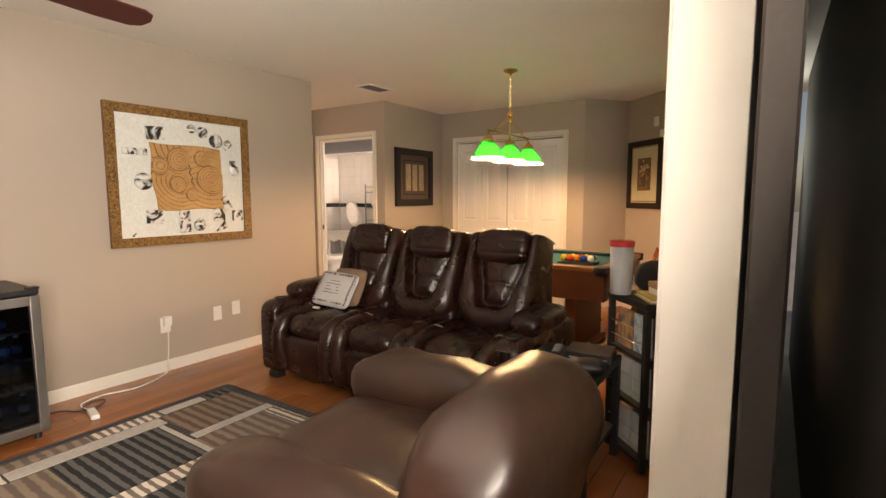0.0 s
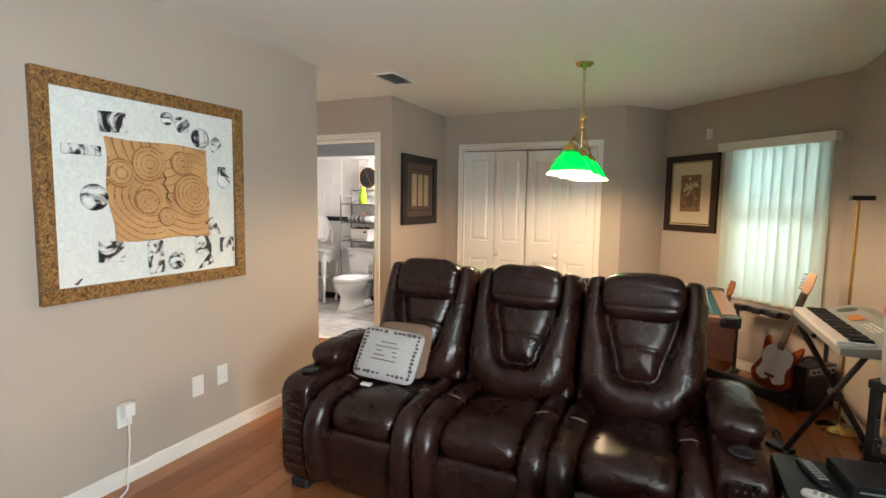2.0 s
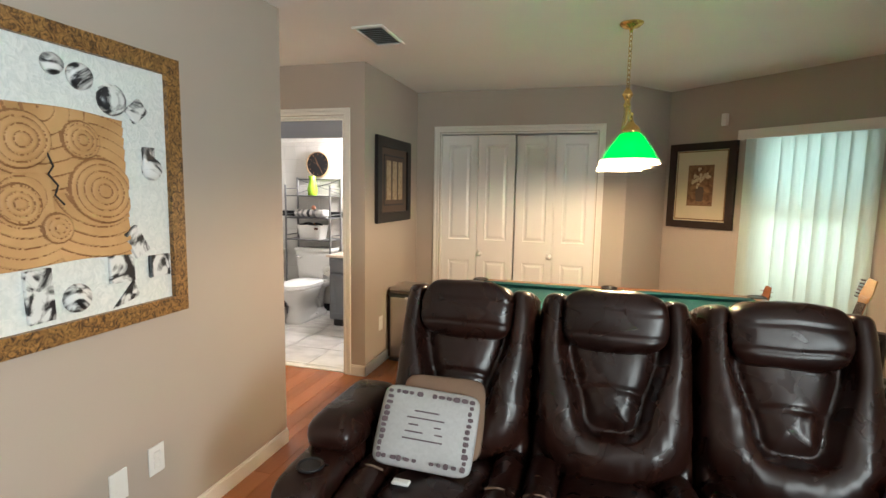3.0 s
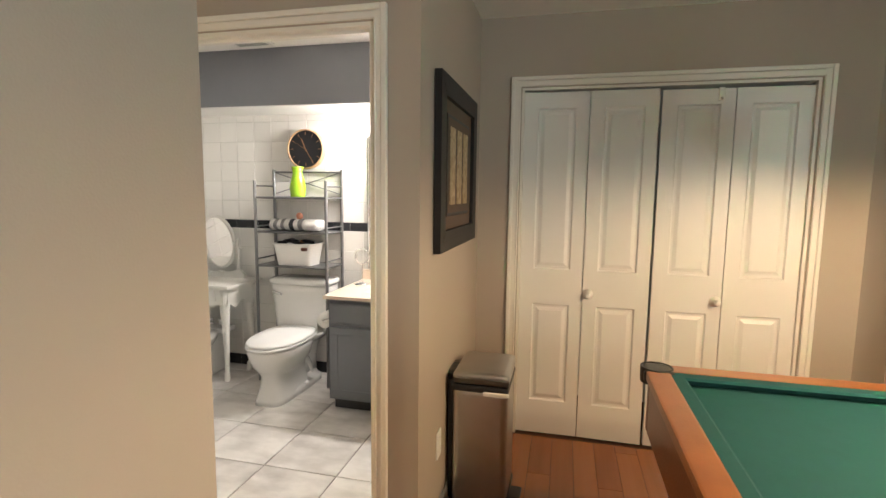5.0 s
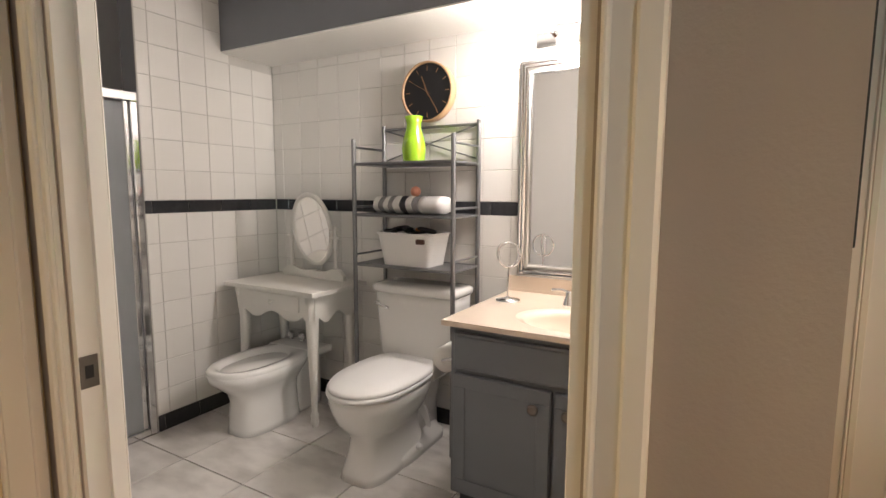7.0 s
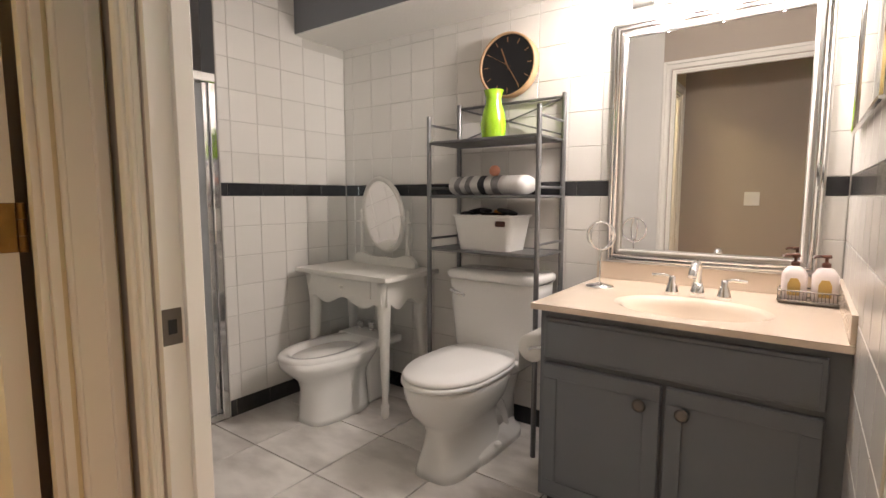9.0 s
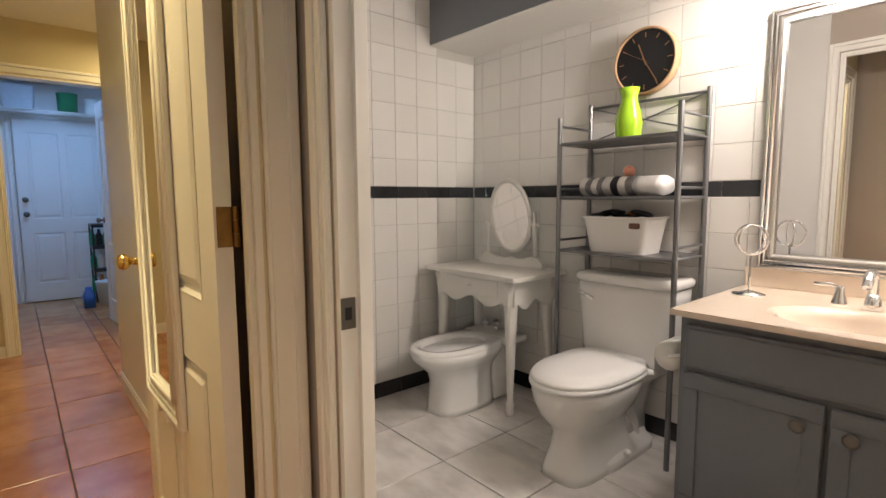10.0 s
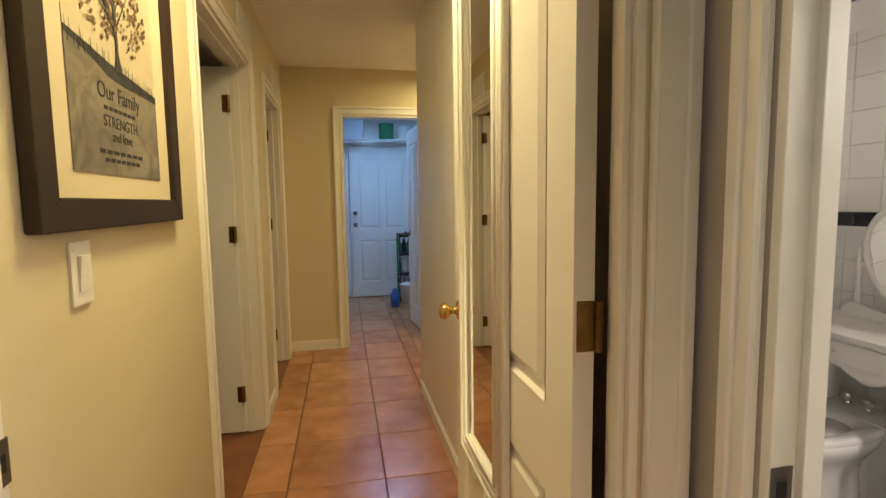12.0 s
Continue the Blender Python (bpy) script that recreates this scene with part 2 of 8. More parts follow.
def structure(name, bm, material, label="", smooth=False):
    return tagged(part(name, bm, material, None, "", smooth), label, "", "", "structure")


# ---- the large structure ----
H = 2.44
XL, XR, YC, YB, XP = -4.17, -0.56, 6.575, 5.352, -4.177
BAY = [(-2.199, YC), (-1.82, 7.00), (-0.56, 5.785)]


def slab(p, q, thick, z0, z1, bm=None):
    """An upright wall slab from p to q in plan, thickened to the left of that way."""
    p, q = Vector((*p, 0)), Vector((*q, 0))
    d = (q - p).normalized()
    nrm = Vector((-d.y, d.x, 0)) * thick
    return prism([tuple(v.xy) for v in (p, q, q + nrm, p + nrm)], z1 - z0, "z", z0) if bm is None else join(bm, prism([tuple(v.xy) for v in (p, q, q + nrm, p + nrm)], z1 - z0, "z", z0))


# living room
structure("wall_west", box(XL - 0.12, XL, -2.5, 4.25, 0, H), "wall", "greige painted wall behind the framed relief")
structure("wall_south", box(XL - 0.12, 0.3, -2.62, -2.5, 0, H), "wall", "greige painted wall closing the living room")
w = box(XR, XR + 0.16, 2.20, 3.05, 0, H)
box(XR, XR + 0.16, 3.05, 4.55, 0, 0.62, bm=w), box(XR, XR + 0.16, 3.05, 4.55, 2.0, H, bm=w)
box(XR, XR + 0.16, 4.55, 5.84, 0, H, bm=w), box(XR, XR + 0.16, -2.5, 0.15, 0, H, bm=w), box(XR, XR + 0.16, 0.15, 2.20, 2.08, H, bm=w)
structure("wall_east", w, "wall", "greige painted wall with a sliding door opening and a window")
b0, b1, b2 = BAY
structure("wall_bay_short", slab((b0[0], b0[1]), b1, 0.12, 0, H), "wall", "short angled greige wall beside the closet")
dv = Vector((b2[0] - b1[0], b2[1] - b1[1])).normalized()
def bay(s):
    return (b1[0] + dv.x * s, b1[1] + dv.y * s)
BL = math.hypot(b2[0] - b1[0], b2[1] - b1[1])
WS0, WS1 = 0.82, BL - 0.16
w = slab(bay(-0.12), bay(WS0), 0.12, 0, H)
slab(bay(WS0), bay(WS1), 0.12, 0, 0.66, w), slab(bay(WS0), bay(WS1), 0.12, 1.97, H, w), slab(bay(WS1), bay(BL + 0.06), 0.12, 0, H, w)
structure("wall_bay_window", w, "wall", "angled greige wall with a window behind vertical blinds")
CX0, CX1, CZ = -3.935, -2.456, 2.05
w = box(XP - 0.12, CX0, YC, YC + 0.12, 0, H)
box(CX0, CX1, YC, YC + 0.12, CZ, H, bm=w), box(CX1, b0[0], YC, YC + 0.12, 0, H, bm=w)
structure("wall_closet", w, "wall", "greige wall with a wide bifold closet opening")
structure("wall_closet_back", box(XP, b0[0], YC + 0.70, YC + 0.78, 0, H), "white", "plain back wall of the closet")
structure("wall_picture", box(XP - 0.12, XP, YB, YC, 0, H), ["wall"], "greige wall with a small framed picture")

# bathroom door wall, with the doorway
DX0, DX1, DZ = -5.26, -4.352, 2.05
TB = 0.068
w = box(-6.95, DX0, YB, YB + TB, 0, H)
box(DX0, DX1, YB, YB + TB, DZ, H, bm=w), box(DX1, XP - 0.12, YB, YB + TB, 0, H, bm=w)
structure("wall_bathroom_door", w, "wall", "greige wall with the bathroom doorway")

# hall
HY0, HY1, HX, EX = 4.375, YB, -5.39, -9.23
w = box(XL - 0.12, HX, 4.13, 4.25, 0, H)
structure("wall_alcove", w, "wall", "greige alcove wall facing the bathroom doorway")
w = box(HX - 0.065, HX, 4.13, 4.42, 0, H)
box(HX - 0.065, HX, 4.42, 5.268, 2.05, H, bm=w), box(HX - 0.065, HX, 5.268, YB, 0, H, bm=w)
structure("wall_hall_door", w, "hall_wall", "wall with the hall doorway")
D1, D2 = (-6.66, -7.69), (-8.20, -8.99)
NX = -8.05
w = box(HX - 0.065, D1[0], HY0 - 0.12, HY0, 0, H)
for (a, c), nxt in ((D1, D2[0]), (D2, EX)):
    box(a, c, HY0 - 0.12, HY0, 2.05, H, bm=w), box(c, nxt, HY0 - 0.12, HY0, 0, H, bm=w)
structure("wall_hall_south", w, "hall_wall", "cream hall wall with two doorways and a framed print")
# white instead of cream: the strong light on this wall is put into the colour
structure("wall_hall_north", box(NX, -6.95, HY1, HY1 + TB, 0, H), "white", "hall wall behind the open door, strong light put into its white colour")
structure("wall_hall_recess", box(EX, NX, 6.6, 6.72, 0, H), "hall_wall", "cream wall closing the hall recess")
structure("wall_hall_recess_side", box(NX, NX + 0.059, HY1 + TB, 6.72, 0, H), "hall_wall", "cream side wall of the hall recess")
LY0, LY1 = 4.865, 5.65
w = box(EX - 0.12, EX, HY0 - 0.12, LY0, 0, H)
box(EX - 0.12, EX, LY0, LY1, 2.05, H, bm=w), box(EX - 0.12, EX, LY1, 6.72, 0, H, bm=w)
structure("wall_hall_end", w, "hall_wall", "cream end wall with the laundry doorway")
# laundry and the dark room behind the hall doors
LX = -11.66
structure("wall_laundry_end", box(LX - 0.12, LX, 4.2, 6.6, 0, H), "white", "white laundry end wall")
structure("wall_laundry_south", box(LX, EX - 0.12, 4.28, 4.40, 0, H), "white", "white laundry side wall")
structure("wall_laundry_north", box(LX, EX - 0.12, 6.2, 6.32, 0, H), "white", "white laundry side wall")
structure("wall_bedroom", box(-9.4, XL - 0.12, 2.4, 2.52, 0, H), "wall", "plain wall of the rooms off the hall")
structure("wall_bedroom_end", box(-9.52, -9.4, 2.4, 4.18, 0, H), "wall", "plain end wall of the rooms off the hall")

# bathroom
BX0, BX1, BY0, BY1 = -6.797, XP - 0.12, YB + TB, 7.208
SHY = 6.36
structure("wall_bathroom_back", box(-7.6, BX1 + 0.12, BY1, BY1 + 0.12, 0, H), "bath_wall", "grey bathroom wall clad in white tiles")
structure("wall_bathroom_west", box(BX0 - 0.12, BX0, SHY, BY1, 0, H), "bath_wall", "bathroom side wall clad in white tiles")
structure("wall_bathroom_east", box(BX1, BX1 + 0.118, YC + 0.12, BY1, 0, H), "bath_wall", "bathroom side wall clad in white tiles")
structure("wall_shower_back", box(-7.54, -7.48, BY0, BY1, 0, H), "white", "tiled back wall of the shower")
structure("soffit_underside", box(BX0, BX1, 6.84, BY1, 2.042, 2.0495), "ceiling", "white textured underside of the soffit")
structure("soffit", box(BX0, BX1, 6.836, BY1, 2.05, H - 0.002), ["bath_wall"], "grey painted soffit over the vanity wall")

# ceilings and floors
# unseen slab added over the outside to block sun from the door jamb
structure("patio_roof", box(0.302, 3.4, -3.0, 7.0, H, H + 0.1), "trim", "unseen slab added outside to keep sun off the door jamb")
structure("ceiling", box(-11.9, 0.3, -2.7, 7.5, H, H + 0.1), "ceiling", "white textured ceiling")
structure("floor", box(-4.3, XR + 0.16, -2.6, 7.3, -0.1, -0.006), "floor_base", "reddish brown wood plank floor")
structure("floor_alcove", box(HX - 0.03, -4.3, 4.1, YB + 0.03, -0.1, -0.006), "floor_base", "reddish brown wood plank floor")
fh = box(-11.8, HX - 0.03, 4.30, YB + 0.03, -0.1, -0.006)
box(-11.8, NX + 0.03, YB + 0.03, 6.7, -0.1, -0.006, bm=fh)
structure("floor_hall", fh, "grout", "terracotta coloured square tile floor")
structure("floor_bathroom", box(-7.57, -4.185, YB + 0.03, 7.3, -0.102, -0.007), "grout", "white marbled square tile floor")
structure("floor_bedroom", box(-9.5, -4.3, 2.4, 4.374, -0.1, -0.004), "pool_wood", "dark wood floor of the rooms off the hall")
structure("ground", box(-60, 60, -60, 60, -0.3, -0.2), surface("patio", (0.30, 0.29, 0.26), 0.9, vary=0.3, scale=0.6), "concrete patio and lawn outside")

# ---- more materials ----
def leather(name, color, dark, rough, gloss):
    m, n, l, b = tree(name)
    tc = n.new("ShaderNodeTexCoord")
    big, crease, grain = n.new("ShaderNodeTexNoise"), n.new("ShaderNodeTexNoise"), n.new("ShaderNodeTexVoronoi")
    for nd, s in ((big, 4.0), (crease, 9.0), (grain, 320.0)):
        nd.inputs["Scale"].default_value = s
        l.new(tc.outputs["Object"], nd.inputs["Vector"])
    crease.inputs["Detail"].default_value, crease.inputs["Distortion"].default_value = 2, 0.7
    big.inputs["Detail"].default_value = 6
    ramp = n.new("ShaderNodeValToRGB")
    ramp.color_ramp.elements[0].position, ramp.color_ramp.elements[1].position = 0.35, 0.68
    ramp.color_ramp.elements[0].color, ramp.color_ramp.elements[1].color = (*dark, 1), (*color, 1)
    l.new(big.outputs["Fac"], ramp.inputs["Fac"]), l.new(ramp.outputs["Color"], b.inputs["Base Color"])
    mr = n.new("ShaderNodeMapRange")
    mr.inputs["To Min"].default_value, mr.inputs["To Max"].default_value = rough - 0.07, rough + 0.12
    l.new(crease.outputs["Fac"], mr.inputs["Value"]), l.new(mr.outputs["Result"], b.inputs["Roughness"])
    b1, b2 = n.new("ShaderNodeBump"), n.new("ShaderNodeBump")
    b.inputs["Specular IOR Level"].default_value = gloss
    b1.inputs["Strength"].default_value, b1.inputs["Distance"].default_value = 0.22, 0.012
    b2.inputs["Strength"].default_value, b2.inputs["Distance"].default_value = 0.25, 0.001
    l.new(crease.outputs["Fac"], b1.inputs["Height"]), l.new(grain.outputs["Distance"], b2.inputs["Height"])
    l.new(b1.outputs["Normal"], b2.inputs["Normal"]), l.new(b2.outputs["Normal"], b.inputs["Normal"])
    return m


def translucent(name, color, amount=0.6, rough=0.5):
    """Thin sheet that lets part of the light through."""
    m, n, l, b = tree(name)
    tr, mx, out = n.new("ShaderNodeBsdfTranslucent"), n.new("ShaderNodeMixShader"), n["Material Output"]
    nz = n.new("ShaderNodeTexNoise")
    nz.inputs["Scale"].default_value = 9
    ramp = n.new("ShaderNodeValToRGB")
    ramp.color_ramp.elements[0].color, ramp.color_ramp.elements[1].color = (*(c * 0.86 for c in color), 1), (*color, 1)
    l.new(nz.outputs["Fac"], ramp.inputs["Fac"])
    l.new(ramp.outputs["Color"], b.inputs["Base Color"]), l.new(ramp.outputs["Color"], tr.inputs["Color"])
    b.inputs["Roughness"].default_value = rough
    mx.inputs["Fac"].default_value = amount
    l.new(b.outputs[0], mx.inputs[1]), l.new(tr.outputs[0], mx.inputs[2]), l.new(mx.outputs[0], out.inputs["Surface"])
    return m


def blotched(name, a, c, scale=14.0, contrast=0.12, rough=0.5, distortion=1.5, bump=0.0):
    """Two colours in hard-edged blotches, for marbled, painted and woven pieces."""
    m, n, l, b = tree(name)
    tc, nz, ramp = n.new("ShaderNodeTexCoord"), n.new("ShaderNodeTexNoise"), n.new("ShaderNodeValToRGB")
    nz.inputs["Scale"].default_value, nz.inputs["Detail"].default_value, nz.inputs["Distortion"].default_value = scale, 5, distortion
    l.new(tc.outputs["Object"], nz.inputs["Vector"]), l.new(nz.outputs["Fac"], ramp.inputs["Fac"])
    ramp.color_ramp.elements[0].position, ramp.color_ramp.elements[1].position = 0.5 - contrast, 0.5 + contrast
    ramp.color_ramp.elements[0].color, ramp.color_ramp.elements[1].color = (*a, 1), (*c, 1)
    l.new(ramp.outputs["Color"], b.inputs["Base Color"])
    b.inputs["Roughness"].default_value = rough
    if bump:
        bp = n.new("ShaderNodeBump")
        bp.inputs["Strength"].default_value, bp.inputs["Distance"].default_value = bump, 0.006
        l.new(nz.outputs["Fac"], bp.inputs["Height"]), l.new(bp.outputs["Normal"], b.inputs["Normal"])
    return m


def ribbed(name, a, c, scale, axis="X", rough=0.9, sharp=0.15):
    """Woven stripes across one axis."""
    m, n, l, b = tree(name)
    tc, wv, ramp = n.new("ShaderNodeTexCoord"), n.new("ShaderNodeTexWave"), n.new("ShaderNodeValToRGB")
    wv.bands_direction = axis
    wv.inputs["Scale"].default_value, wv.inputs["Distortion"].default_value, wv.inputs["Detail"].default_value, wv.inputs["Detail Scale"].default_value = scale, 1.2, 3, 4
    l.new(tc.outputs["Object"], wv.inputs["Vector"]), l.new(wv.outputs["Fac"], ramp.inputs["Fac"])
    ramp.color_ramp.elements[0].position, ramp.color_ramp.elements[1].position = 0.5 - sharp, 0.5 + sharp
    ramp.color_ramp.elements[0].color, ramp.color_ramp.elements[1].color = (*a, 1), (*c, 1)
    l.new(ramp.outputs["Color"], b.inputs["Base Color"])
    b.inputs["Roughness"].default_value = rough
    bp = n.new("ShaderNodeBump")
    bp.inputs["Strength"].default_value, bp.inputs["Distance"].default_value = 0.5, 0.004
    l.new(wv.outputs["Fac"], bp.inputs["Height"]), l.new(bp.outputs["Normal"], b.inputs["Normal"])
    return m


M.update({
    "leather": leather("dark_leather", (0.026, 0.0085, 0.0055), (0.013, 0.0045, 0.0032), 0.26, 0.42),
    "brown_leather": leather("brown_leather", (0.044, 0.019, 0.012), (0.024, 0.010, 0.007), 0.33, 0.75),
    "stitch": surface("stitching", (0.20, 0.13, 0.09), 0.7),
    "shade": translucent("green_glass_shade", (0.002, 0.24, 0.028), 0.14, 0.10),
    # pale sheet for the lit lower edge of the shades, brightness put into colour
    "rim_glass": translucent("bright_rim_white", (0.70, 0.85, 0.72), 0.15, 0.15),
    "blind": translucent("blind_fabric", (0.66, 0.76, 0.70), 0.38, 0.6),
    "gold_frame": blotched("burl_gold_frame", (0.040, 0.016, 0.005), (0.36, 0.19, 0.055), 34, 0.16, 0.45, 2.5, 0.25),
    "canvas": blotched("plaster_canvas", (0.62, 0.66, 0.64), (0.80, 0.82, 0.79), 30, 0.25, 0.8, 2, 0.8),
    "carved": blotched("carved_tan_relief", (0.42, 0.22, 0.080), (0.60, 0.36, 0.155), 5, 0.3, 0.6, 1, 0.2),
    "raku": blotched("black_white_glaze", (0.012, 0.012, 0.014), (0.72, 0.73, 0.72), 8, 0.06, 0.35, 2.5, 0.2),
    "dark_frame": surface("dark_picture_frame", (0.012, 0.009, 0.008), 0.55, vary=0.4, scale=20),
    "walnut": surface("walnut_frame", (0.026, 0.011, 0.006), 0.55, vary=0.4, scale=18),
    "mat_cream": surface("cream_mat", (0.62, 0.54, 0.38), 0.9, vary=0.04),
    "mat_taupe": surface("taupe_mat", (0.12, 0.085, 0.065), 0.9, vary=0.1),
    "print_brown": blotched("brown_print", (0.10, 0.045, 0.02), (0.30, 0.17, 0.08), 16, 0.2, 0.7),
    "petal": surface("petal_print", (0.62, 0.50, 0.33), 0.8, vary=0.3, scale=30),
    "parchment": blotched("parchment_strip", (0.30, 0.21, 0.12), (0.55, 0.44, 0.29), 22, 0.2, 0.8),
    "paper": surface("white_paper", (0.78, 0.77, 0.73), 0.8, vary=0.04),
    "kraft": surface("kraft_board", (0.34, 0.21, 0.12), 0.8),
    "yellow": surface("yellow_folder", (0.55, 0.42, 0.10), 0.6),
    "plastic_white": surface("white_plastic", (0.80, 0.79, 0.76), 0.3, vary=0.03),
    "plastic_grey": surface("silver_plastic", (0.34, 0.36, 0.36), 0.35, vary=0.05),
    "red": surface("red_plastic", (0.50, 0.03, 0.03), 0.35),
    "clear": translucent("clear_plastic", (0.72, 0.74, 0.78), 0.5, 0.15),
    "orange_wood": surface("guitar_spruce", (0.33, 0.10, 0.025), 0.25, vary=0.35, scale=8, coat=0.3),
    "maple": surface("maple_neck", (0.50, 0.26, 0.09), 0.35, vary=0.2, scale=20),
    "burst_red": surface("sunburst_red", (0.32, 0.06, 0.02), 0.15, vary=0.5, scale=6, coat=0.5),
    "teal": surface("teal_cloth", (0.05, 0.16, 0.15), 0.9),
    "screen_glow": glow("green_indicator", (0.05, 1.0, 0.15), 4.0),
    "cooler_glass": glass("tinted_cooler_glass", (0.15, 0.19, 0.27), 0.02),
    "rug_dark": ribbed("rug_charcoal", (0.020, 0.020, 0.024), (0.060, 0.058, 0.062), 9, "X"),
    "rug_check": ribbed("rug_black_check", (0.010, 0.010, 0.013), (0.10, 0.10, 0.10), 6, "Y", sharp=0.08),
    "rug_taupe": ribbed("rug_taupe", (0.13, 0.095, 0.075), (0.24, 0.19, 0.15), 5, "Y", sharp=0.2),
    "rug_brown": ribbed("rug_brown", (0.10, 0.065, 0.048), (0.20, 0.15, 0.115), 5, "Y", sharp=0.12),
    "rug_light": blotched("rug_light_grey", (0.34, 0.32, 0.31), (0.48, 0.46, 0.44), 40, 0.3, 0.95, 0.5, 0.3),
    "rug_ribs": ribbed("rug_ivory_ribs", (0.16, 0.13, 0.11), (0.62, 0.57, 0.50), 7, "Y", sharp=0.12),
    "cushion": blotched("cushion_cloth", (0.44, 0.43, 0.42), (0.52, 0.51, 0.50), 60, 0.3, 0.95, 0.5, 0.2),
    "cushion_print": surface("cushion_print", (0.14, 0.10, 0.11), 0.95),
    "tan_cloth": surface("tan_cloth", (0.24, 0.15, 0.10), 0.95),
    # darker brown for the carved grooves, their shade put into the colour
    "carved_dark": surface("carved_groove_shade", (0.30, 0.135, 0.045), 0.75, vary=0.3, scale=20),
    "bottle": glass("bottle_glass", (0.75, 0.85, 0.8), 0.05),
    "label_blue": surface("blue_label", (0.05, 0.20, 0.45), 0.5), "label_violet": surface("violet_label", (0.20, 0.10, 0.35), 0.5),
    "label_orange": surface("orange_label", (0.60, 0.22, 0.04), 0.5), "label_white": surface("pale_label", (0.65, 0.66, 0.66), 0.5),
    "spine": surface("tan_spines", (0.20, 0.12, 0.075), 0.6, vary=0.4, scale=30),
    "cover_blue": blotched("cover_blue", (0.10, 0.25, 0.45), (0.60, 0.65, 0.62), 20, 0.15, 0.4),
    "cover_orange": blotched("cover_orange", (0.08, 0.10, 0.14), (0.55, 0.28, 0.09), 14, 0.15, 0.4),
    "dark_bronze": surface("dark_bronze", (0.012, 0.007, 0.005), 0.8, vary=0.2),
    "dark_glass": glass("dark_door_glass", (0.35, 0.40, 0.42), 0.03),
    "fan_blade": surface("mahogany_blade", (0.060, 0.010, 0.007), 0.55, vary=0.3, scale=12),
})


def wobble(bm, amount, size, seed=0):
    """Soft unevenness of upholstery."""
    for v in bm.verts:
        v.co += Vector(noise.noise_vector(v.co / size + Vector((seed, seed * 1.7, 0)))) * amount
    return bm


def tapered(bm, low, m):
    """Narrow a block towards its lower end, then place it."""
    z0, z1 = min(v.co.z for v in bm.verts), max(v.co.z for v in bm.verts)
    for v in bm.verts:
        v.co.x *= low + (1 - low) * (v.co.z - z0) / (z1 - z0)
    return moved(bm, m)


def flat_tube(points, rx, rz, seg=12):
    """A padded roll: tube with an oval section (wide across the run, low along its second normal)."""
    b = tube(points, 1.0, seg)
    pts = [Vector(p) for p in points]
    b.verts.ensure_lookup_table()
    for i, v in enumerate(b.verts):
        p = pts[i // seg]
        d = v.co - p
        v.co = p + Vector((d.x * rx, d.y * rz, d.z * rz))
    return b


def smooth_path(pts, n=5):
    out = []
    P = [Vector(p) for p in pts]
    for i in range(len(P) - 1):
        a, b, c, d = P[max(i - 1, 0)], P[i], P[i + 1], P[min(i + 2, len(P) - 1)]
        for k in range(n):
            t = k / n
            out.append(0.5 * ((2 * b) + (c - a) * t + (2 * a - 5 * b + 4 * c - d) * t * t + (3 * b - a - 3 * c + d) * t ** 3))
    return out + [P[-1]]


# ---- trim, doors and windows ----
def casing(name, axis, at, a, c, top, out, w=0.06, label="white painted door casing"):
    """Moulded casing round an opening from a to c on a wall plane; out: the side it stands proud to."""
    def brd(u0, u1, z0, z1, d0, d1, bm=None):
        lo, hi = sorted((at + out * d0, at + out * d1))
        return box(u0, u1, lo, hi, z0, z1, 0.003, 1, bm) if axis == "y" else box(lo, hi, u0, u1, z0, z1, 0.003, 1, bm)
    r = 0.006
    bm = None
    for u0, u1 in ((a - w, a - r), (c + r, c + w)):
        bm = brd(u0, u1, 0, top + w, 0, 0.013, bm)
        s = u0 if u0 < (a + c) / 2 else u1
        e = s + (0.022 if s == u0 else -0.022)
        brd(min(s, e), max(s, e), 0, top + w, 0.010, 0.020, bm)
        s2 = u1 if s == u0 else u0
        e2 = s2 + (-0.008 if s == u0 else 0.008)
        brd(min(s2, e2), max(s2, e2), 0, top + r, 0.010, 0.017, bm)
    brd(a - w + 0.0225, c + w - 0.0225, top + r, top + w - 0.0225, 0, 0.0126, bm)
    brd(a - w + 0.0225, c + w - 0.0225, top + w - 0.0215, top + w, 0.0, 0.0196, bm)
    return structure(name, bm, "trim", label)


def lining(name, axis, p0, p1, a, c, top, stop=None, both=True):
    """Jamb boards inside an opening, with the door stop."""
    def b(u0, u1, v0, v1, z0, z1, bm=None):
        return box(u0, u1, v0, v1, z0, z1, 0.001, 1, bm) if axis == "y" else box(v0, v1, u0, u1, z0, z1, 0.001, 1, bm)
    p0, p1 = sorted((p0, p1))
    bm = b(a - 0.001, a + 0.014, p0, p1, 0, top)
    b(c - 0.014, c + 0.001, p0, p1, 0, top, bm), b(a + 0.014, c - 0.014, p0, p1, top - 0.014, top + 0.001, bm)
    if stop:
        for u0, u1 in ((a + 0.014, a + 0.026), (c - 0.026, c - 0.014))[:2 if both else 1]:
            b(u0, u1, stop[0], stop[1], 0, top - 0.014, bm)
        b(a + 0.026, c - 0.026, stop[0], stop[1], top - 0.026, top - 0.014, bm)
    return structure(name, bm, "trim", "white painted door lining")


